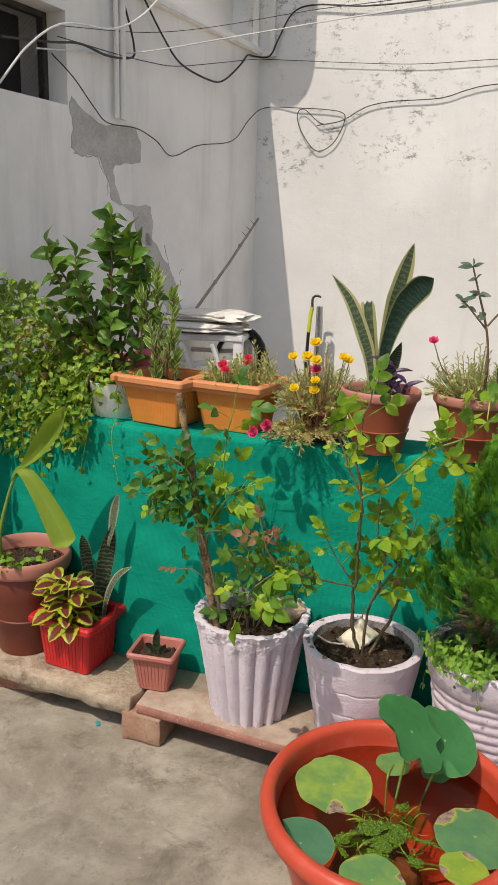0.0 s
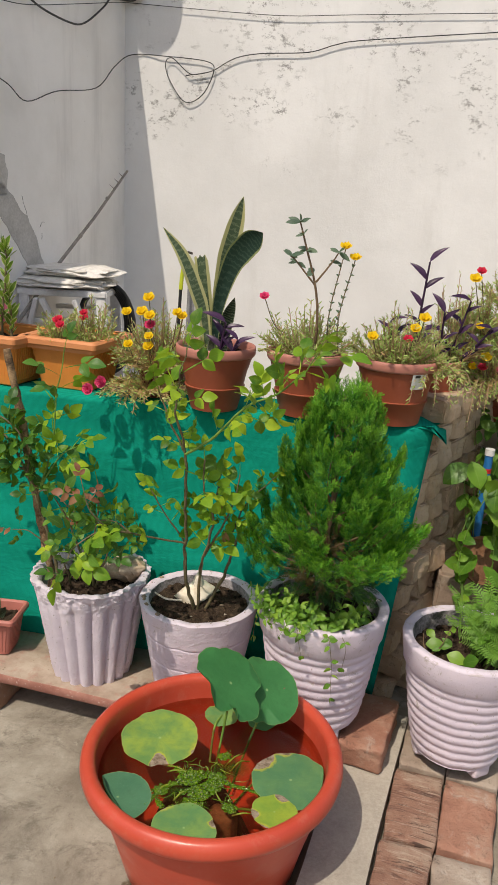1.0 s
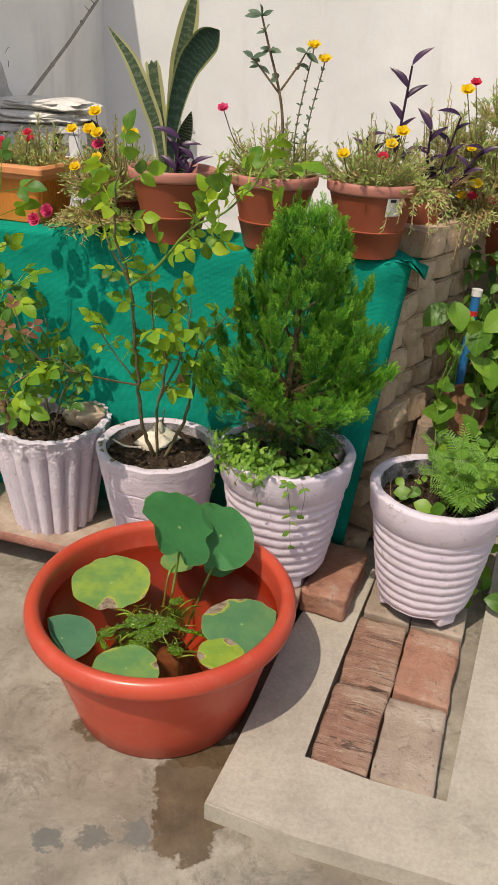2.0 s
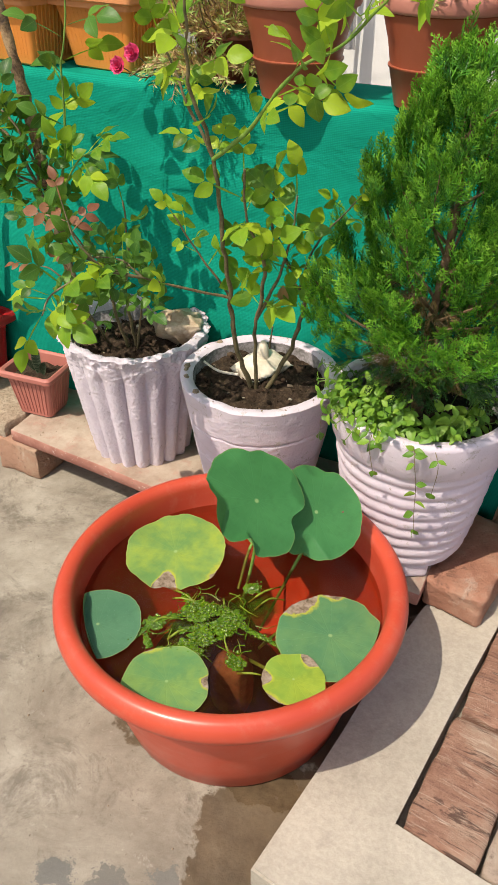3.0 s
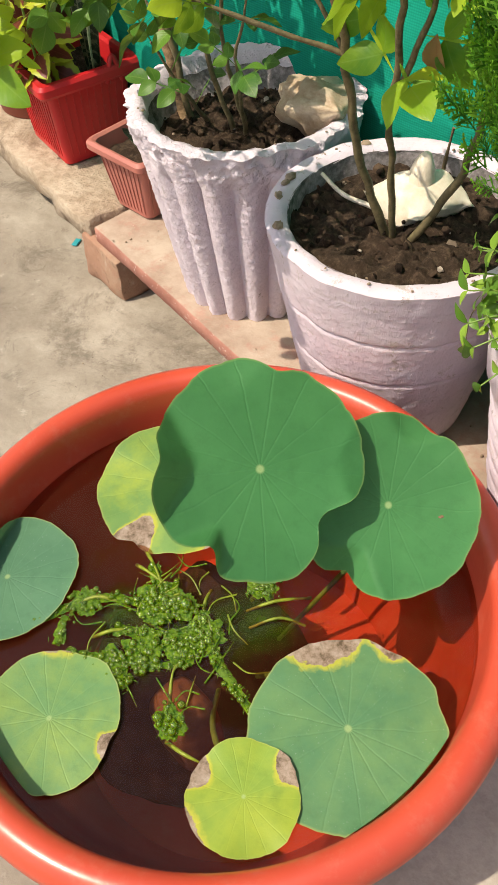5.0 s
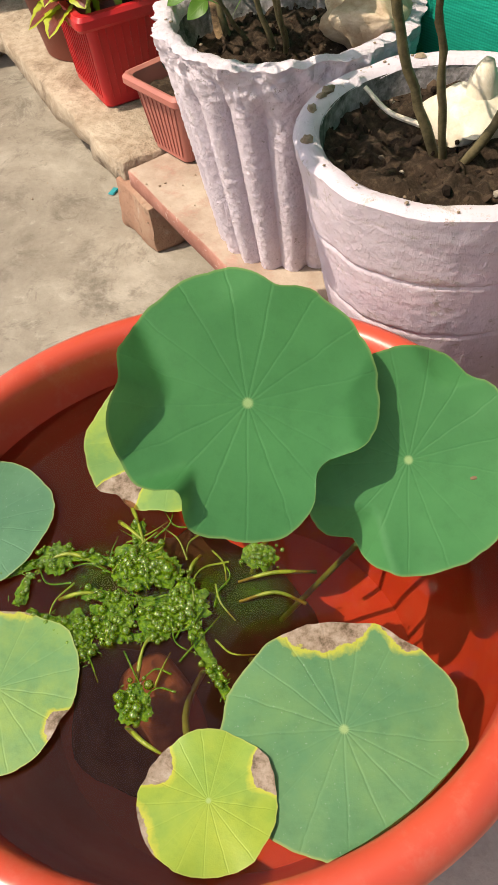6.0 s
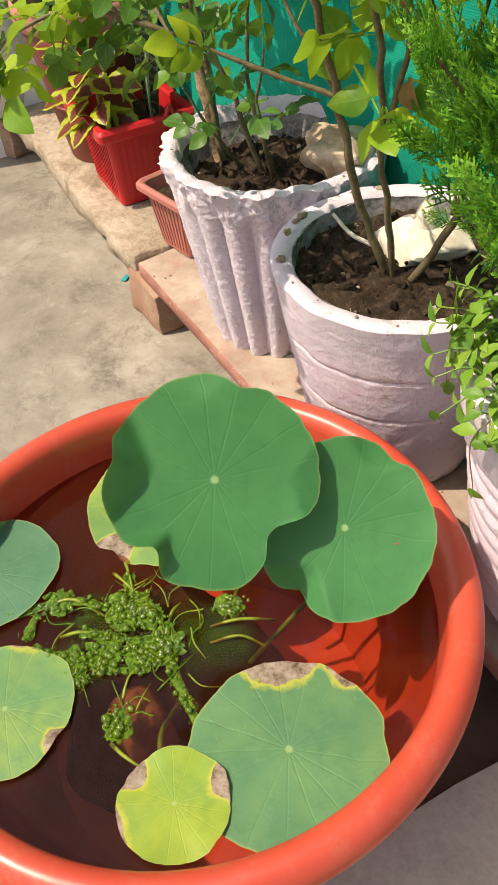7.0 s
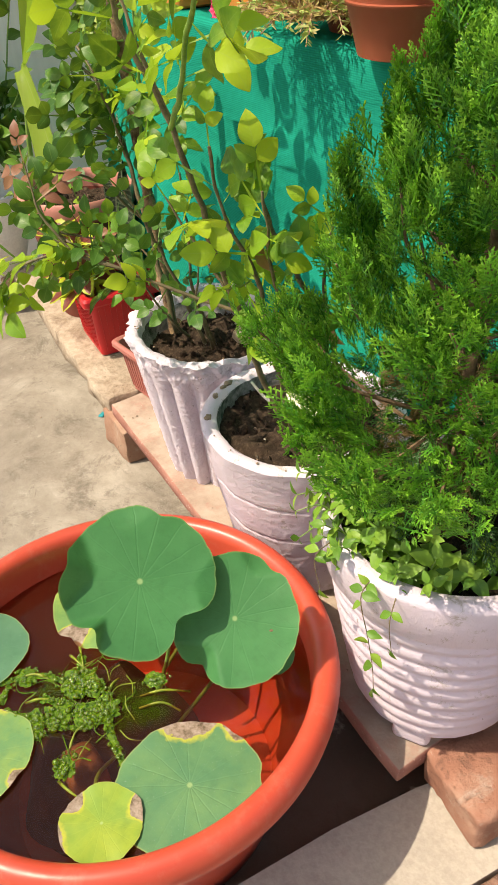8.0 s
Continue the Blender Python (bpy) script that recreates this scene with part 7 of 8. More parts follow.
for k in range(11):
    moss_rose(bush, (0.76 + 0.055 * (k % 6), 2.50 + 0.03 * (k % 3), 0.98 + 0.075 * (k // 4)), 0.10, 0.13, 60, 30 + k, 0.25, 0.02)
moss_rose(bush, (0.84, 2.50, 0.90), 0.15, 0.20, 130, 15, 0.5, 0.22)
moss_rose(purple_pot, (0.715, 2.42, 0.975), 0.12, 0.24, 70, 14, 0.2, 0.06)

# ---- snake plants ----


def blade(parent, pts, width, material=M_SNAKEGREY, name="leaf", twist=0.3, facing=(0.2, -1, 0.1), label="", wide=0.4, cup=0.25):
    """A thick tapering strap leaf along the points."""
    path = smooth_path(pts, 8)
    bm = bmesh.new()
    uv = bm.loops.layers.uv.new("UVMap")
    rows, n = [], len(path)
    for i, p in enumerate(path):
        t = i / (n - 1)
        d = (path[min(i + 1, n - 1)] - path[max(i - 1, 0)]).normalized()
        f = Vector(facing).normalized()
        f.rotate(Matrix.Rotation(twist * t, 3, "Z"))
        s = d.cross(f).normalized()
        f = s.cross(d)
        w = width * ((0.45 if wide < 0.5 else 0.12) + (0.55 if wide < 0.5 else 0.88) * min(1, t / wide)) * (1 - max(0, (t - wide - 0.15) / (0.85 - wide)) ** 2.2) / 2 + 0.0004
        rows.append([(bm.verts.new(p + s * w * u + f * (cup * w * (1 - u * u) * -1)), (0.5 + u / 2, t)) for u in (-1, -0.6, 0, 0.6, 1)])
    for a, c in zip(rows, rows[1:]):
        for k in range(4):
            q = (a[k], a[k + 1], c[k + 1], c[k])
            face = bm.faces.new([v for v, _ in q])
            for loop, (_, co) in zip(face.loops, q):
                loop[uv].uv = co
    bmesh.ops.solidify(bm, geom=bm.faces[:], thickness=0.0025)
    return wpart(name, bm, material, parent, label)


blade(snake_pot, [(0.088, 2.13, 0.99), (0.096, 2.128, 1.122), (0.115, 2.125, 1.242), (0.136, 2.12, 1.32), (0.157, 2.115, 1.402)], 0.044, M_SNAKEGREY, twist=0.15, label="tall grey-green banded leaf with a cream edge", wide=0.55)
blade(snake_pot, [(0.098, 2.12, 0.99), (0.102, 2.118, 1.12), (0.134, 2.11, 1.232), (0.174, 2.105, 1.288), (0.212, 2.10, 1.32)], 0.060, M_SNAKEBLUE, twist=0.2, label="broad dark blue-green leaning leaf", wide=0.62)
blade(snake_pot, [(0.082, 2.125, 0.99), (0.066, 2.125, 1.10), (0.045, 2.12, 1.168), (0.008, 2.115, 1.253), (-0.043, 2.11, 1.319)], 0.036, M_SNAKEGREY, label="leaning banded leaf with a cream edge")
# the cut stump of a leaf, its torn top turned brown
stump = [(-1.0, 0.0), (-0.72, 0.006), (-0.4, -0.002), (-0.1, 0.009), (0.25, 0.003), (0.6, 0.010), (1.0, -0.004)]
b = bmesh.new()
uv = b.loops.layers.uv.new("UVMap")
rows = []
for z, half in ((1.0, 0.010), (1.06, 0.014), (1.13, 0.017), (1.20, 0.0185), (1.247, 0.018)):
    x0 = 0.085 - 0.155 * (z - 1.0) * (1 if z < 1.2 else 0.98)
    rows.append([(b.verts.new((x0 + half * u, 2.14 + 0.006 * u * u, z + (up if z > 1.24 else 0))), (0.5 + 0.5 * u, (z - 1.0) * 2)) for u, up in stump])
for lower, upper in zip(rows, rows[1:]):
    for k in range(6):
        q = (lower[k], lower[k + 1], upper[k + 1], upper[k])
        f = b.faces.new([v for v, _ in q])
        for loop, (_, co) in zip(f.loops, q):
            loop[uv].uv = co
bmesh.ops.solidify(b, geom=b.faces[:], thickness=0.003)
wpart("leaf", b, M_SNAKEGREY, snake_pot, "short leaf with a torn-off top")
blade(snake_pot, [(0.112, 2.14, 0.99), (0.12, 2.14, 1.08), (0.142, 2.135, 1.155)], 0.034, M_SNAKEDARK, label="short dark mottled leaf")
blade(snake_pot, [(0.092, 2.10, 0.99), (0.094, 2.095, 1.03), (0.102, 2.09, 1.065)], 0.020, M_SNAKEPALE)
blade(snake_pot, [(0.075, 2.10, 0.99), (0.052, 2.09, 1.012), (0.025, 2.08, 1.035)], 0.016, M_SNAKEPALE)
PURPLE = [leaf_mesh("purple_leaf", 0.058, 0.022, M_PURPLE, 0.5, 0.5, 0.35, 0.6, 8, 4)]


def purple_heart(parent, base, height, n, seed, lean=(0, 0)):
    r = random.Random(seed)
    b0 = Vector(base)
    path = smooth_path([b0, b0 + Vector((lean[0] * 0.5, lean[1] * 0.5, height * 0.5)), b0 + Vector((lean[0], lean[1], height))], 6)
    wpart("stem", tube(path, 0.004, 0.0025, 7), M_PURPLE, parent, "purple stem")
    for k in range(n):
        i = min(len(path) - 1, int((0.25 + 0.75 * k / max(1, n - 1)) * (len(path) - 1)))
        a = math.pi * k + r.uniform(-0.5, 0.5)
        set_piece("purple_leaf", PURPLE[0], parent, aim(path[i], (math.cos(a), math.sin(a) * 0.7 - 0.2, r.uniform(0.4, 1.7)), (0, -0.6, 1), r.uniform(0.7, 1.15)), "purple pointed leaf")


purple_heart(snake_pot, (0.115, 2.09, 1.0), 0.10, 6, 1, (0.02, -0.02))
purple_heart(snake_pot, (0.14, 2.08, 1.0), 0.06, 4, 2, (0.03, -0.02))
purple_heart(moss_pot, (0.60, 2.20, 1.0), 0.27, 7, 3, (0.02, 0.0))
purple_heart(moss_pot, (0.55, 2.19, 1.0), 0.12, 5, 4, (-0.01, 0.0))
for k in range(4):
    purple_heart(purple_pot, (0.66 + 0.02 * k, 2.39, 0.965), 0.13 + 0.035 * (k % 3), 6, 10 + k, (0.045 * (k - 1), -0.04))

# tall herbs in the second pot
HERB = [leaf_mesh("herb_leaf", 0.034, 0.015, M_HERB, 0.3, 0.2, 0.4, 0.6, 6, 4)]
path = smooth_path([(0.352, 2.14, 1.0), (0.358, 2.12, 1.105), (0.349, 2.11, 1.195), (0.318, 2.1, 1.30), (0.302, 2.1, 1.35)], 6)
wpart("stem", tube(path, 0.004, 0.002, 7), M_BARK, herb_pot)
path2 = smooth_path([(0.349, 2.11, 1.20), (0.30, 2.105, 1.255), (0.285, 2.1, 1.27)], 4)
wpart("stem", tube(path2, 0.0025, 0.0015, 6), M_BARK, herb_pot)
r = random.Random(91)
path3 = smooth_path([(0.349, 2.11, 1.21), (0.385, 2.105, 1.26), (0.40, 2.1, 1.285)], 4)
wpart("stem", tube(path3, 0.0025, 0.0015, 6), M_BARK, herb_pot)
for q, n in ((path[-1], 6), (path[14], 4), (path[17], 4), (path[20], 4), (path2[-1], 6), (path2[4], 4), (path3[-1], 6), (path3[4], 3)):
    for k in range(n):
        set_piece("leaf", HERB[0], herb_pot, aim(q, sway(r, 0.15), (r.gauss(0, 0.3), -0.7, 0.6), r.uniform(0.6, 1.1)))
for x, zt in ((0.415, 1.295), (0.44, 1.27)):
    path = smooth_path([(x - 0.02, 2.13, 1.0), (x - 0.03, 2.12, 1.12), (x, 2.11, zt)], 8)
    wpart("stem", tube(path, 0.002, 0.0014, 5), M_STEM, herb_pot)
    for p in path[6:]:
        for k in range(3):
            set_piece("leaf", HERB[0], herb_pot, aim(p, sway(r, 0.7), (0, -0.7, 0.6), r.uniform(0.2, 0.4)))
    set_piece("flower", FL_YELLOW, herb_pot, Matrix.Translation(path[-1]) @ Vector((0, -0.5, 1)).to_track_quat("Z", "Y").to_matrix().to_4x4(), "yellow flower")

# ---- plants at the shaded end of the wall ----
IVY = [leaf_mesh("ivy_leaf", 0.028, 0.019, M_CREEP, 0.25, 0.5, 0.35, 0.8, 6, 4), leaf_mesh("ivy_leaf", 0.023, 0.015, M_CREEP, 0.35, 0.6, 0.4, 0.9, 6, 4)]
IVYDRY = [leaf_mesh("dry_ivy_leaf", 0.028, 0.018, M_CREEPDRY, 0.5, 0.8, 0.4, 0.8, 6, 4)]
LEMON = [leaf_mesh("lemon_leaf", 0.070, 0.050, M_DARKLEAF, 0.42, 0.6, rows=9, wave=0.06, oval=True), leaf_mesh("lemon_leaf", 0.060, 0.042, M_DARKLEAF, 0.55, 0.9, rows=9, wave=0.07, oval=True)]
creeper = thing("creeper_plant", "dense yellow-green creeper spilling over the netted wall", "plant", at=(-1.0, 2.40, 0.862))
part("pot", lathe([(0.07, 0), (0.075, 0.003), (0.10, 0.14), (0.102, 0.15), (0.095, 0.15), (0.09, 0.13)], 40), M_TERRA, creeper, "brown pot hidden by leaves")
r = random.Random(61)
bits, drybits = [], []
for k in range(2500):
    x = r.uniform(-1.38, -0.80) + 0.05 * r.random() ** 3
    top = 1.19 + 0.06 * math.sin(x * 9) - 0.5 * max(0, x + 0.86)
    u = r.random()
    if u < 0.72:
        z = r.uniform(0.88, top)
        y = 2.10 + 0.05 * r.random() + 0.16 * max(0.0, (z - 0.95) / 0.25) * r.uniform(0.4, 1.0)
    else:
        z = 0.88 - 0.16 * r.random() ** 1.7 * (1.2 if x < -0.95 else 0.7)
        y = 2.085 + 0.015 * r.random()
    face = Vector((r.gauss(0.1, 0.75), -0.7, r.gauss(0.5, 0.7)))
    m = aim((x, y + recess(x), z), Vector((r.gauss(0, 0.6), r.gauss(-0.35, 0.4), r.gauss(-0.25, 0.5))), face, r.uniform(0.7, 1.25))
    dry = 1.04 < z < 1.13 and r.random() < 0.65 or r.random() < 0.08
    if k < 300:
        set_piece("leaf", r.choice(IVYDRY if dry else IVY), creeper, m)
    else:
        (drybits if dry else bits).append((r.choice(IVYDRY if dry else IVY), m))
for name, bb, mt in (("creeper_foliage", bits, M_CREEP), ("dry_creeper_foliage", drybits, M_CREEPDRY)):
    ob = new(name, merge(name, bb, mt))
    ob.parent = creeper
    ob.matrix_parent_inverse = creeper.matrix_basis.inverted()
    tagged(ob, kind="stuff")
for k in range(8):
    x = -1.32 + 0.075 * k
    trail(creeper, [(x, 2.11 + recess(x), 0.90), (x + r.uniform(-0.03, 0.03), 2.09 + recess(x), 0.84), (x + r.uniform(-0.03, 0.03), 2.088 + recess(x), 0.76 - 0.05 * (k % 3))], 7, IVY, r, 0.9, face=(0.1, -0.9, 0.4))
for k in range(14):
    x = r.uniform(-1.3, -0.95)
    trail(creeper, [(x, 2.2, 1.05), (x + r.uniform(-0.05, 0.05), 2.18, 1.15), (x + r.uniform(-0.08, 0.08), 2.15, 1.24 + 0.05 * r.random())], 8, IVY, r, 1.0, face=(0.1, -0.7, 0.7))
trail(white_pot, [(-0.70, 2.19, 0.95), (-0.672, 2.15, 0.90), (-0.665, 2.09, 0.84), (-0.655, 2.088, 0.76), (-0.645, 2.088, 0.70)], 12, IVY, r, 0.7, face=(0.1, -0.9, 0.4))
for k in range(24):
    a, reach, up = r.uniform(0, 6.28), r.uniform(0.05, 0.12), r.uniform(0.95, 1.06)
    trail(white_pot, [(-0.73, 2.27, 0.95), (-0.73 + 0.06 * math.cos(a), 2.24 + 0.05 * math.sin(a), up), (-0.73 + reach * math.cos(a), 2.19 + 0.07 * math.sin(a), up - r.uniform(0.0, 0.09))], 9, IVY, r, 1.0)

lemon = thing("lemon_plant", "bushy dark green glossy-leaved citrus plant", "plant", at=(-0.82, 2.36, 0.86))
part("pot", lathe([(0.08, 0), (0.085, 0.003), (0.108, 0.15), (0.11, 0.16), (0.10, 0.16), (0.095, 0.14)], 40), M_TERRA, lemon, "brown pot hidden by leaves")
r = random.Random(67)
for pts, n in (([(-0.80, 2.33, 1.0), (-0.85, 2.29, 1.15), (-0.905, 2.25, 1.29), (-0.945, 2.24, 1.38)], 18), ([(-0.79, 2.33, 1.0), (-0.77, 2.30, 1.2), (-0.745, 2.26, 1.40), (-0.74, 2.25, 1.46)], 20),
               ([(-0.77, 2.33, 1.0), (-0.715, 2.29, 1.18), (-0.68, 2.26, 1.34), (-0.675, 2.25, 1.41)], 20), ([(-0.76, 2.33, 1.0), (-0.67, 2.28, 1.10), (-0.64, 2.25, 1.22), (-0.615, 2.24, 1.31)], 16),
               ([(-0.80, 2.33, 1.0), (-0.80, 2.28, 1.13), (-0.82, 2.22, 1.26), (-0.83, 2.2, 1.35)], 18), ([(-0.82, 2.33, 1.0), (-0.88, 2.26, 1.10), (-0.945, 2.22, 1.20)], 13), ([(-0.77, 2.33, 1.0), (-0.75, 2.25, 1.12), (-0.72, 2.21, 1.22)], 13)):
    bough(lemon, pts, 0.0055, 0.002, 0.25, n, LEMON, r, 1.0, M_BARK, 0.3)
    bough(lemon, [Vector(p) + Vector((0.02, -0.03, -0.05)) for p in pts], 0.004, 0.0015, 0.25, n, LEMON, r, 0.95, M_BARK, 0.3)

r = random.Random(71)
SLIM = [leaf_mesh("slim_leaf", 0.050, 0.019, M_VARIEGATED, 0.3, 0.3, 0.4, 0.7, 6, 4), leaf_mesh("slim_leaf", 0.040, 0.016, M_VARIEGATED, 0.4, 0.1, 0.4, 0.7, 6, 4)]
for pts, n in (([(-0.557, 2.22, 0.96), (-0.562, 2.215, 1.10), (-0.572, 2.21, 1.21), (-0.570, 2.20, 1.315)], 58), ([(-0.560, 2.22, 0.96), (-0.578, 2.21, 1.09), (-0.610, 2.20, 1.20), (-0.612, 2.19, 1.235)], 42),
               ([(-0.550, 2.22, 0.96), (-0.540, 2.215, 1.08), (-0.520, 2.21, 1.20), (-0.522, 2.20, 1.245)], 42), ([(-0.524, 2.23, 0.96), (-0.522, 2.225, 1.06), (-0.526, 2.22, 1.13)], 30), ([(-0.57, 2.21, 0.96), (-0.575, 2.20, 1.03), (-0.58, 2.19, 1.12)], 22)):
    bough(box_a, pts, 0.0045, 0.002, 0.18, n, SLIM, r, 0.85, M_STEM, 1.1, 0.75)
set_piece("leaf", leaf_mesh("broad_leaf", 0.045, 0.022, M_VARIEGATED, 0.3, 0.2, rows=8, oval=True), box_a, aim((-0.605, 2.16, 0.985), (0.05, -0.2, 1), (0, -1, 0.2), 1.0), "single broad cream-edged leaf")

# ---- broad-leaved plant, coleus and small snake plants on the stone shelf ----
stalk = smooth_path([(-1.005, 2.03, 0.37), (-1.0, 2.0, 0.50), (-0.955, 2.0, 0.66), (-0.91, 1.995, 0.74)], 6)
wpart("stalk", tube(stalk, 0.008, 0.004, 8), M_GREENSTEM, big_pot)
blade(big_pot, [(-0.915, 1.995, 0.735), (-0.87, 1.985, 0.78), (-0.80, 1.975, 0.86), (-0.745, 1.97, 0.94)], 0.060, M_BIGLEAF, "leaf", 0.3, (0.15, -0.75, 0.55), "broad pale green folded leaf", 0.5, 1.0)
blade(big_pot, [(-0.945, 1.995, 0.70), (-0.915, 1.985, 0.735), (-0.875, 1.975, 0.725), (-0.82, 1.965, 0.66), (-0.77, 1.955, 0.585), (-0.74, 1.95, 0.53)], 0.070, M_BIGLEAF, "leaf", 0.1, (-0.15, -0.65, 0.8), "yellow-green drooping leaf", 0.78, 0.5)
r = random.Random(73)
for k in range(14):
    p = Vector((-0.96 + r.uniform(-0.08, 0.09), 2.03 + r.uniform(-0.07, 0.05), 0.385))
    top = p + Vector((r.uniform(-0.03, 0.03), -0.02, r.uniform(0.03, 0.09)))
    wpart("sprig", tube([p, p.lerp(top, 0.5), top], 0.0015, 0.001, 5), M_GREENSTEM, big_pot)
    for j in range(3):
        set_piece("small_leaf", r.choice(IVY), big_pot, aim(top, sway(r, 0.1), SUNNY, r.uniform(0.7, 1.2)))

COLEUS = [leaf_mesh("coleus_leaf", 0.066, 0.052, M_COLEUS, 0.18, 0.5, 0.4, 0.6, 12, 6, teeth=0.12, wave=0.03)]
r = random.Random(79)
for k in range(36):
    tier = k // 7
    a = 1.05 * k + r.uniform(-0.3, 0.3)
    c = Vector((-0.765 + 0.02 * math.sin(k * 1.7), 1.985, 0.285 + 0.03 * tier))
    p = c + Vector((math.cos(a) * 0.02, math.sin(a) * 0.02 - 0.005, 0))
    set_piece("coleus_leaf", COLEUS[0], red_box, aim(p, (math.cos(a), math.sin(a) * 0.8 - 0.35, 0.35 - 0.12 * (4 - tier)), (math.cos(a) * 0.2, -0.55, 0.8), r.uniform(0.95, 1.3) * (1.05 - 0.06 * tier)), "lime leaf with a maroon heart")
wpart("stem", tube(smooth_path([(-0.765, 2.0, 0.22), (-0.765, 1.99, 0.30), (-0.76, 1.985, 0.38)], 4), 0.004, 0.002, 6), M_GREENSTEM, red_box)
blade(red_box, [(-0.715, 2.075, 0.22), (-0.70, 2.075, 0.36), (-0.680, 2.075, 0.47), (-0.655, 2.075, 0.575)], 0.050, M_SNAKEDARK, label="tall dark mottled snake plant leaf", wide=0.45)
blade(red_box, [(-0.672, 2.070, 0.50), (-0.660, 2.070, 0.56), (-0.648, 2.068, 0.62), (-0.632, 2.066, 0.675)], 0.030, M_SNAKEPALE, facing=(-0.5, -0.7, 0.5), twist=0.9, label="pale twisted upper end of the tall leaf")
blade(red_box, [(-0.695, 2.06, 0.22), (-0.67, 2.05, 0.34), (-0.63, 2.04, 0.42), (-0.575, 2.03, 0.465)], 0.030, M_SNAKEPALE, facing=(-0.35, -0.7, 0.8), label="short pale leaning snake plant leaf")
blade(red_box, [(-0.735, 2.08, 0.22), (-0.74, 2.08, 0.36), (-0.755, 2.08, 0.47), (-0.765, 2.08, 0.52)], 0.036, M_SNAKEDARK)
b = tube(smooth_path([(0.105, 0.06, 0.14), (0.108, 0.045, 0.185), (0.105, 0.03, 0.14)], 5), 0.005, seg=8)
part("handle", b, M_RED, red_box)
blade(small_box, [(-0.485, 2.005, 0.20), (-0.485, 2.0, 0.25), (-0.478, 1.995, 0.30)], 0.022, M_SNAKEDARK)
blade(small_box, [(-0.478, 2.0, 0.20), (-0.465, 1.995, 0.235), (-0.45, 1.985, 0.26)], 0.016, M_SNAKEDARK)
blade(small_box, [(-0.49, 2.01, 0.20), (-0.505, 2.0, 0.235), (-0.515, 1.99, 0.25)], 0.016, M_SNAKEDARK)

far_pot = thing("cream_pot", "large cream cement pot with a dark leafy plant", "potted plant", at=(-1.46, 2.0, 0.098))
part("pot", lathe([(0.10, 0), (0.11, 0.004), (0.15, 0.20), (0.155, 0.24), (0.145, 0.245), (0.135, 0.2)], 56), M_WOODWHITE, far_pot, "cream cement pot")
pot_soil(0.138, 0.21, far_pot, 3.3)
r = random.Random(83)
for k in range(16):
    a = 1.26 * k
    bough(far_pot, [(-1.46, 2.0, 0.31), (-1.42 + 0.05 * math.cos(a), 1.99 + 0.04 * math.sin(a), 0.45), (-1.32 + 0.15 * math.cos(a), 1.99 + 0.09 * math.sin(a), 0.54 + 0.09 * (k % 5))], 0.004, 0.0015, 0.25, 14, LEMON, r, 0.95, M_GREENSTEM)
for k in range(7):
    a = k * 2.4
    bough(far_pot, [(-1.46, 2.0, 0.31), (-1.36, 2.0 + 0.05 * math.sin(a), 0.46), (-1.19 + 0.05 * math.cos(a), 2.02 + 0.09 * math.sin(a), 0.50 + 0.06 * k)], 0.004, 0.0015, 0.25, 14, LEMON, r, 0.95, M_GREENSTEM)
brick((-1.46, 2.0, 0.0), 20, (0.23, 0.15, 0.098), None, "red brick under the cream pot", 7.0)

# ---- behind the wall: stool with sacks, hose, sticks ----
stool = thing("wooden_stool", "flaking white wooden stool with crossed braces", "stool", at=(-0.93, 3.62, 0.0), turn=8)
part("seat", block((0.40, 0.34, 0.03), (0, 0, 0.945), 0.005), M_WOODWHITE, stool)
for sx in (-1, 1):
    for sy in (-1, 1):
        b = block((0.045, 0.045, 0.95), (0, 0, 0), 0.004)
        bmesh.ops.transform(b, matrix=Matrix.Translation((sx * 0.215, sy * 0.17, 0)) @ Matrix(((1, 0, -sx * 0.045, 0), (0, 1, -sy * 0.03, 0), (0, 0, 1, 0), (0, 0, 0, 1))), verts=b.verts)
        part("leg", b, M_WOODWHITE, stool)
for (x0, z0, x1, z1, y) in ((-0.11, 0.935, -0.215, 0.55, -0.178), (-0.09, 0.935, 0.11, 0.55, -0.176), (0.06, 0.935, 0.20, 0.55, -0.180), (-0.19, 0.83, 0.19, 0.85, -0.155), (-0.19, 0.86, 0.19, 0.86, 0.155)):
    p, q = Vector((x0, y, z0)), Vector((x1, y, z1))
    L = (q - p).length
    b = block((0.042, 0.02, L), (0, 0, 0), 0.003)
    bmesh.ops.transform(b, matrix=Matrix.Translation(p) @ (q - p).to_track_quat("Z", "Y").to_matrix().to_4x4(), verts=b.verts)
    part("brace", b, M_WOODWHITE, stool)


def sack(at, size, turn, seed, label):
    bm = bmesh.new()
    bmesh.ops.create_icosphere(bm, subdivisions=4, radius=1.0)
    for v in bm.verts:
        c = v.co.copy()
        k = 1 + 0.26 * noise.noise(c * 2.2 + Vector((seed, 0, 0))) + 0.16 * abs(noise.noise(c * 5 + Vector((0, seed, 0))))
        sq = Vector((abs(c.x) ** 0.6 * (1 if c.x > 0 else -1), abs(c.y) ** 0.6 * (1 if c.y > 0 else -1), c.z))
        v.co = Vector((sq.x * size[0] / 2 * k, sq.y * size[1] / 2 * k, size[2] / 2 * (1 + c.z * k)))
    ob = part("folded_sack", bm, M_SACK, None)
    ob.matrix_basis = pose(*at, 0, 0, turn)
    return tagged(ob, label, "sack", "sacks on the stool")


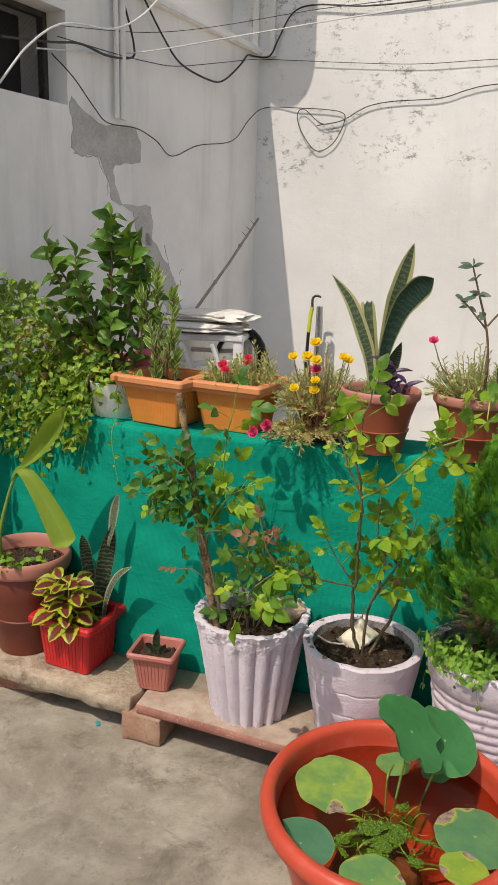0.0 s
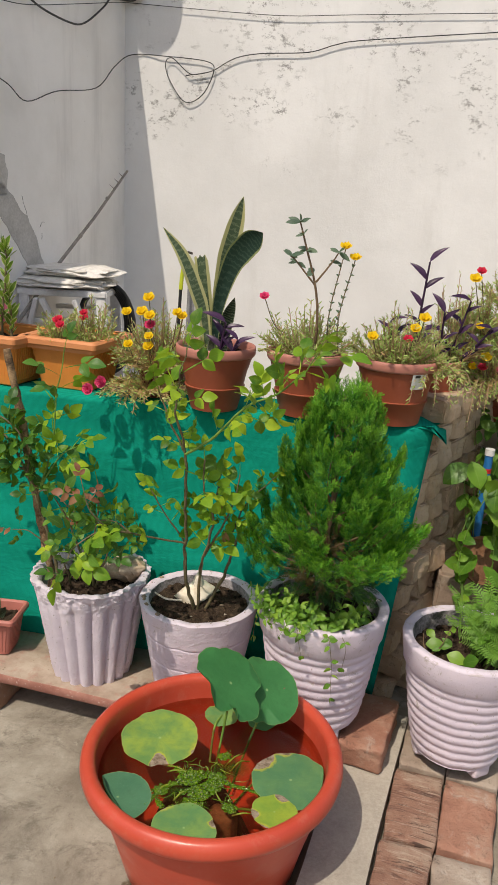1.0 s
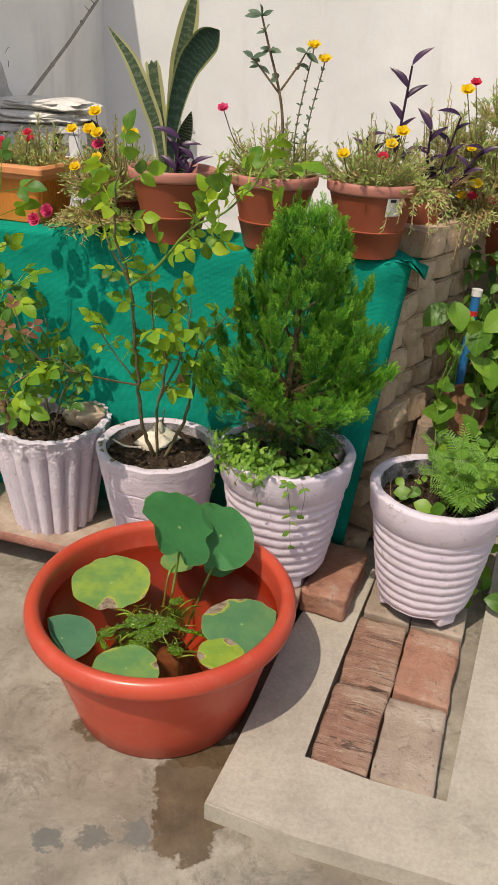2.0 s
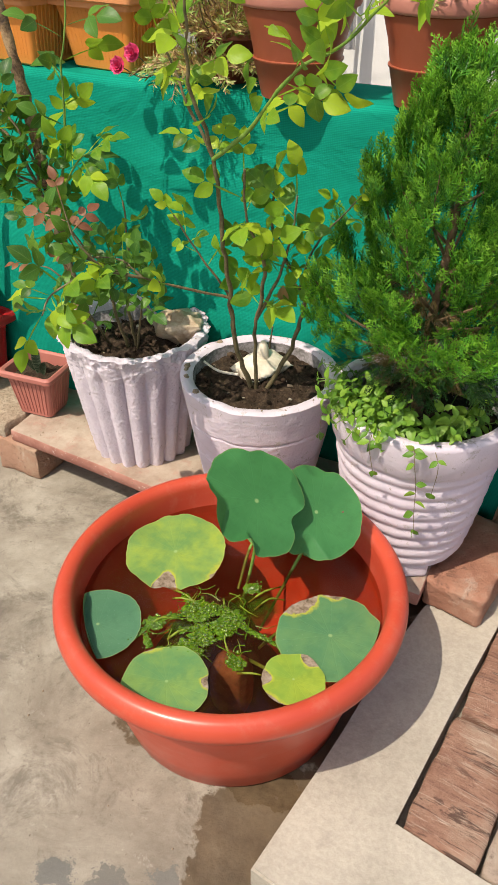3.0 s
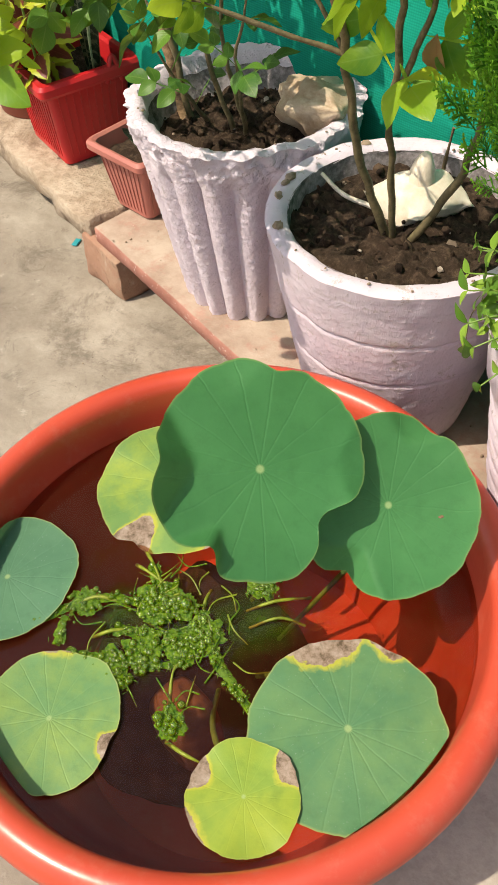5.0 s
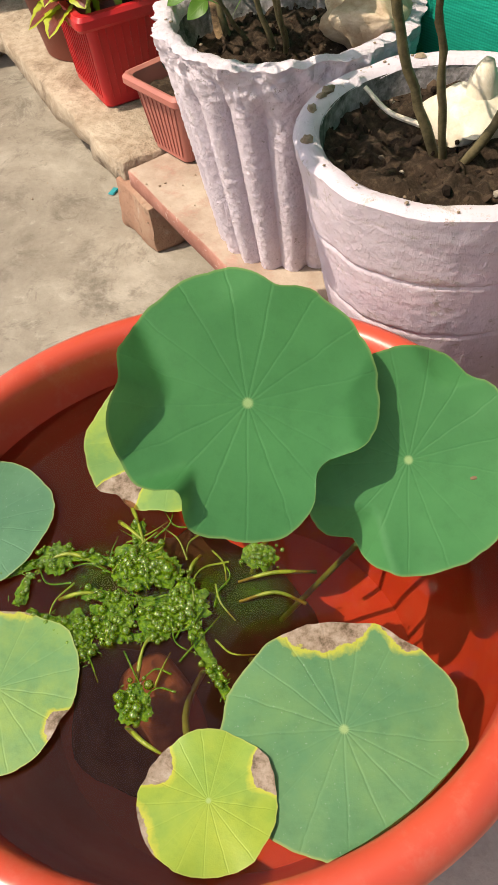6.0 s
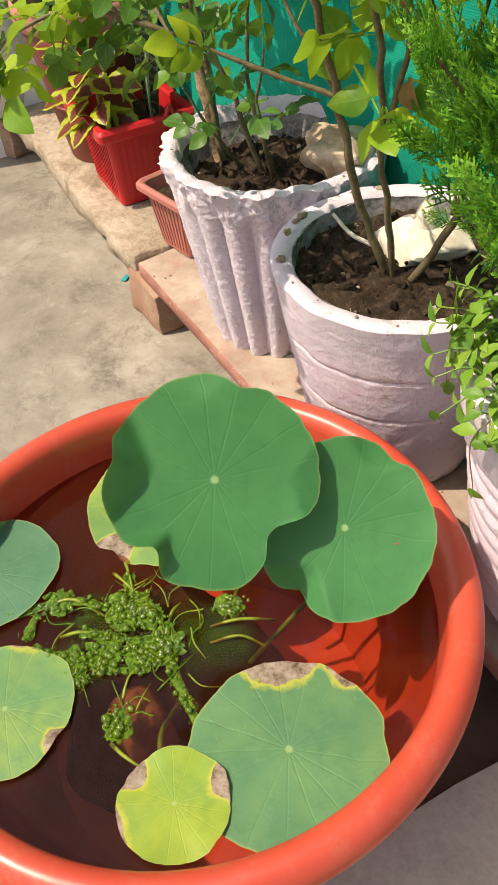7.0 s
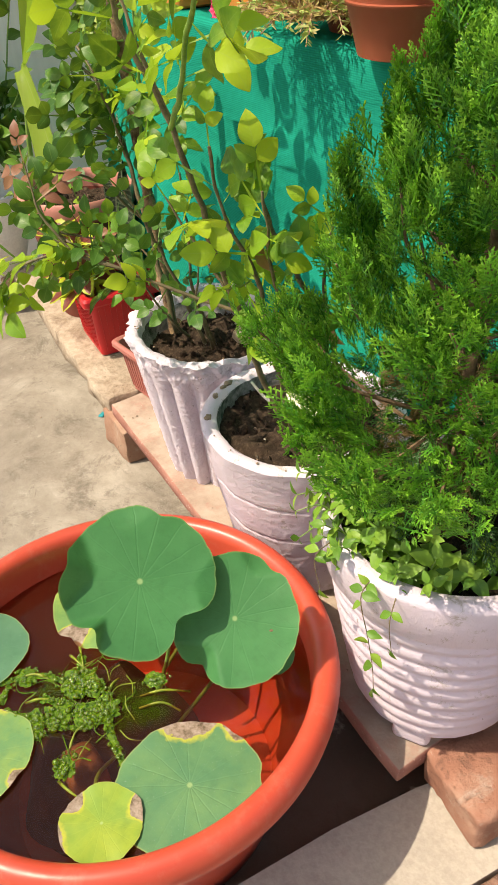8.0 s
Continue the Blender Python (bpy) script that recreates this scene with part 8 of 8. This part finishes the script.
sack((-0.95, 3.60, 0.968), (0.44, 0.34, 0.060), 5, 1.0, "crumpled white woven plastic sack on the stool")
sack((-0.92, 3.62, 1.020), (0.40, 0.30, 0.050), -8, 4.0, "folded dirty white plastic sack on the stool")
b = bmesh.new()
for k in range(5):
    ring = [(0.13 * math.cos(2 * math.pi * i / 28) * (1 - 0.04 * k), 0.02 * k, 0.23 + 0.21 * math.sin(2 * math.pi * i / 28) * (1 - 0.03 * k)) for i in range(29)]
    tube(ring, 0.011, seg=8, bm=b)
hose = part("coiled_hose", b, M_HOSE, None)
hose.matrix_basis = pose(-0.755, 3.60, 0.56, 0, 0, 30)
tagged(hose, "coil of black rubber hose hung on the stool", "hose")
b = tube([(-1.075, 3.30, 0.80), (-1.01, 3.64, 1.058), (-0.953, 3.97, 1.275), (-0.90, 4.30, 1.508)], 0.009, 0.006, 8)
for t in (0.3, 0.55, 0.8):
    p = Vector((-1.075, 3.30, 0.80)).lerp(Vector((-0.90, 4.30, 1.508)), t)
    bmesh.ops.create_icosphere(b, subdivisions=2, radius=0.0105, matrix=Matrix.Translation(p))
for k in range(7):
    p = Vector((-0.93, 4.15, 1.40)).lerp(Vector((-0.90, 4.30, 1.508)), k / 7)
    tube([p, p + Vector((0.02 * (-1) ** k, -0.01, 0.02))], 0.003, 0.001, 5, bm=b)
tagged(part("bamboo_pole", b, M_BAMBOO, None), "grey bamboo pole leaning into the wall corner", "pole")
b = tube([(-0.605, 4.25, 0.0), (-0.60, 4.255, 0.5), (-0.588, 4.27, 0.93)], 0.009, seg=8)
pole = thing("garden_tool", "black pole with a lime grip and a hanging grey rag", "garden tool", at=(-0.59, 4.26, 0.0))
wpart("pole", b, M_HOSE, pole)
M_LIME = plastic("lime_plastic", (0.55, 0.62, 0.03), 0.4)
M_RAG = surface("grey_cloth", (0.20, 0.20, 0.205), (0.36, 0.36, 0.365), 25, 0.9, 0.5, 160)
wpart("grip", tube([(-0.588, 4.27, 0.92), (-0.583, 4.275, 1.0), (-0.575, 4.28, 1.055)], 0.011, 0.010, 10), M_LIME, pole, "lime-yellow grip")
wpart("hook", tube(smooth_path([(-0.575, 4.28, 1.05), (-0.575, 4.28, 1.10), (-0.555, 4.28, 1.115), (-0.53, 4.28, 1.11)], 5), 0.007, 0.006, 8), M_IRON, pole)
b = bmesh.new()
bmesh.ops.create_grid(b, x_segments=20, y_segments=24, size=0.5)
for v in b.verts:
    u, w = v.co.x, v.co.y
    v.co = Vector((-0.535 + u * 0.042 * (1.1 - 0.5 * w), 4.285 + 0.007 * math.sin(u * 9 + 2 * w) + 0.006 * noise.noise(Vector((u * 5, w * 4, 0))), 0.83 + w * 0.46))
bmesh.ops.solidify(b, geom=b.faces[:], thickness=0.002)
wpart("rag", b, M_RAG, pole, "limp grey rag")
b = bmesh.new()
bmesh.ops.create_icosphere(b, subdivisions=3, radius=1.0)
for v in b.verts:
    v.co = Vector((v.co.x * 0.085, v.co.y * 0.06, 0.095 + v.co.z * 0.098 * (1 + 0.25 * noise.noise(v.co * 2))))
bag = part("pink_bag", b, plastic("pink_plastic_bag", (0.85, 0.16, 0.22), 0.4), None)
bag.matrix_basis = pose(-0.715, 2.47, 0.862)
tagged(bag, "crumpled pink plastic bag on the wall", "bag")

# ---- right of the wall: brick pier, vine, pipe ----
pier = ground_part("wall_pier", block((0.72, 0.3, 0.755), (1.16, 2.77, 0), 0.01), M_OLDBRICK, "dusty brick pier behind the vine")
pipe = thing("water_pipe", "upright blue plastic water pipe with red tape", "pipe", at=(0.853, 2.40, 0.0))
wpart("tube", tube([(0.845, 2.40, 0.0), (0.85, 2.40, 0.40), (0.857, 2.40, 0.742)], 0.0118, seg=14), M_BLUEPIPE, pipe)
wpart("collar", tube([(0.8568, 2.40, 0.728), (0.8572, 2.40, 0.746)], 0.0140, seg=14), M_WHITEWIRE, pipe, "white pipe collar")
wpart("tape", tube([(0.855, 2.40, 0.675), (0.8553, 2.40, 0.688)], 0.0132, seg=14), M_RED, pipe, "red tape")
vine = thing("vine", "broad heart-leaved vine climbing beside the wall", "plant", at=(0.95, 2.25, 0.0))
HEART = [leaf_mesh("heart_leaf", 0.075, 0.068, M_HEART, 0.15, 0.5, 0.36, 0.6, 9, 6, heart=0.55), leaf_mesh("heart_leaf", 0.055, 0.046, M_HEART, 0.2, 0.5, 0.36, 0.7, 9, 6, heart=0.5)]
r = random.Random(97)
for k in range(14):
    x, y = 0.80 + 0.04 * k, 2.30 + r.uniform(-0.04, 0.18)
    bough(vine, [(x, y, 0.0), (x + r.uniform(-0.04, 0.05), y - 0.02, 0.28), (x + r.uniform(-0.05, 0.06), y - 0.04, 0.50), (x + r.uniform(-0.03, 0.05), y - 0.06, 0.60 + 0.13 * r.random())], 0.0022, 0.0012, 0.3, 11, HEART, r, 0.62, M_GREENSTEM, 0.1)
for p, s in (((0.775, 2.26, 0.725), 1.25), ((0.80, 2.25, 0.735), 1.15), ((0.868, 2.24, 0.69), 1.35), ((0.865, 2.23, 0.61), 1.1), ((0.79, 2.27, 0.64), 0.8), ((0.815, 2.27, 0.635), 0.75), ((0.90, 2.24, 0.60), 1.3), ((0.92, 2.24, 0.73), 1.2), ((0.83, 2.24, 0.47), 1.1), ((0.87, 2.22, 0.45), 1.0), ((0.95, 2.23, 0.66), 1.3), ((0.99, 2.22, 0.58), 1.2)):
    q = Vector(p)
    set_piece("leaf", HEART[0], vine, aim(q, (r.uniform(-0.9, 0.9), -0.5, -0.5), SUNNY + Vector((r.gauss(0, 0.6), r.gauss(0, 0.3), 0)), s * 0.75))
    wpart("leaf_stalk", tube(smooth_path([q, q + Vector((0.01, 0.03, -0.04)), q + Vector((0.02, 0.06, -0.14))], 4), 0.0013, 0.0013, 5), M_GREENSTEM, vine)
for k in range(9):
    x, y = 0.93 + 0.05 * k, 2.0 + r.uniform(-0.05, 0.12)
    bough(vine, [(x, y, 0.0), (x - 0.02, y - 0.02, 0.15), (x + r.uniform(-0.05, 0.05), y - 0.04, 0.30 + 0.12 * r.random())], 0.0025, 0.0012, 0.2, 10, HEART, r, 0.7, M_GREENSTEM, 0.1)
shrub = thing("shrub", "dark shaded leafy undergrowth behind the vine", "plant", at=(1.1, 2.5, 0.0))
SHADY = [leaf_mesh("shrub_leaf", 0.055, 0.034, M_DARKLEAF, 0.25, 0.4, 0.42, 0.5, 5, 2)]
bits, stalks = [], bmesh.new()
for k in range(1500):
    x, y, z = 0.83 + 0.75 * r.random(), 2.44 + 0.14 * r.random(), 0.02 + 0.80 * r.random()
    bits.append((SHADY[0], aim((x, y, z), (r.gauss(0, 0.7), r.gauss(-0.5, 0.4), r.gauss(-0.2, 0.5)), SUNNY + Vector((r.gauss(0, 0.5), r.gauss(0, 0.5), 0)), r.uniform(0.6, 1.2))))
for k in range(16):
    x = 0.86 + 0.045 * k
    tube(smooth_path([(x, 2.53, 0), (x + r.uniform(-0.03, 0.03), 2.52, 0.4), (x + r.uniform(-0.05, 0.05), 2.50, 0.8)], 4), 0.004, 0.0015, 5, bm=stalks)
wpart("stem", stalks, M_BARK, shrub)
ob = new("shrub_foliage", merge("shrub_foliage", bits, M_DARKLEAF))
ob.parent = shrub
ob.matrix_parent_inverse = shrub.matrix_basis.inverted()
tagged(ob, kind="stuff")
clay = thing("clay_pot", "broken terracotta pot lying among the vine leaves", "pot", at=(0.80, 2.36, 0.0))
clay.matrix_basis = pose(0.83, 2.38, 0.395, 62, 0, 25)
part("pot", lathe([(0.04, 0), (0.045, 0.004), (0.065, 0.09), (0.07, 0.095), (0.07, 0.105), (0.062, 0.105), (0.058, 0.085)], 40), M_SILTBRICK, clay)
stone = part("stone_block", block((0.14, 0.16, 0.385), (0.82, 2.38, 0), 0.008, 0.006, 3, 3.0), M_OLDBRICK, None)
tagged(stone, "old masonry block under the broken pot", "stone")

# small things: label on a pot, litter on the floor, crumbs on the shelf
tag = lathe([(0.0945, 0.105), (0.1040, 0.145)], 96, cap=False)
bmesh.ops.delete(tag, geom=[f for f in tag.faces if not (-1.15 < math.atan2(f.calc_center_median().y, f.calc_center_median().x) < -0.80)], context="FACES")
bmesh.ops.solidify(tag, geom=tag.faces[:], thickness=-0.0008)
part("label", tag, M_WOODWHITE, moss_pot, "peeling white paper label")
tag = lathe([(0.1022, 0.136), (0.1040, 0.143)], 96, cap=False)
bmesh.ops.delete(tag, geom=[f for f in tag.faces if not (-1.10 < math.atan2(f.calc_center_median().y, f.calc_center_median().x) < -0.97)], context="FACES")
bmesh.ops.solidify(tag, geom=tag.faces[:], thickness=-0.0014)
part("printed_bar", tag, M_WIRE, moss_pot, "dark printed bar")
M_TEAL = plastic("teal_scrap", (0.02, 0.32, 0.36), 0.4)
chip = part("net_scrap", block((0.012, 0.022, 0.003), (0, 0, 0), 0.001), M_TEAL, None)
chip.matrix_basis = pose(-0.636, 1.915, 0.001, 0, 0, 30)
tagged(chip, "tiny teal plastic scrap on the floor", "litter")
r = random.Random(101)
crumbs = bmesh.new()
for k in range(175):
    if k >= 130:
        a, d = r.uniform(0, 6.283), r.uniform(0.132, 0.150)
        p = Vector((0.122 + d * math.cos(a), 1.942 + d * math.sin(a), 0.4045)) if k < 155 else Vector((-0.193 + d * math.cos(a), 1.989 + d * math.sin(a), 0.413))
    elif k < 90:
        p = Vector((r.uniform(-0.45, 0.5), r.uniform(1.82, 2.08), 0.1165))
    else:
        p = Vector((r.uniform(-1.0, 0.35), r.uniform(1.2, 1.86), 0.001))
    bmesh.ops.create_icosphere(crumbs, subdivisions=1, radius=r.uniform(0.0008, 0.0022), matrix=Matrix.Translation(p) @ Matrix.Diagonal((1, r.uniform(0.6, 1.4), 0.6, 1)))
tagged(part("soil_crumbs", crumbs, M_DRYMUD, None), "scattered crumbs of soil and grit", "crumbs", kind="stuff")

# ---- loose bricks at the open end of the low wall ----
meshes = []
for k in range(6):
    bm = block((0.105, 0.225, 0.068), (0, 0, 0), 0.004, 0.010, 3, 20.0 + k)
    me = bpy.data.meshes.new("brick")
    bm.to_mesh(me)
    bm.free()
    me.materials.append(M_TANBRICK)
    meshes.append(me)
r = random.Random(113)
along, outward = Vector((0.45, 0.893, 0)), Vector((0.893, -0.45, 0))
for course in range(11):
    z = 0.002 + course * 0.0765
    for k in range(5):
        t = 0.05 + 0.112 * k + 0.045 * (course % 2)
        p = Vector((0.640, 2.15, 0)) + along * t + outward * (r.uniform(-0.022, 0.012) - 0.1125)
        set_piece("brick", meshes[(course * 3 + k) % 6], lowwall, pose(p.x, p.y, z, r.uniform(-3, 3), r.uniform(-5, 5), 63 + r.uniform(-13, 13)))
for k in range(4):
    set_piece("brick", meshes[k], lowwall, pose(0.635 + 0.045 * k, 2.33 + 0.10 * k, 0.846, 0, 0, 60 + 4 * k))
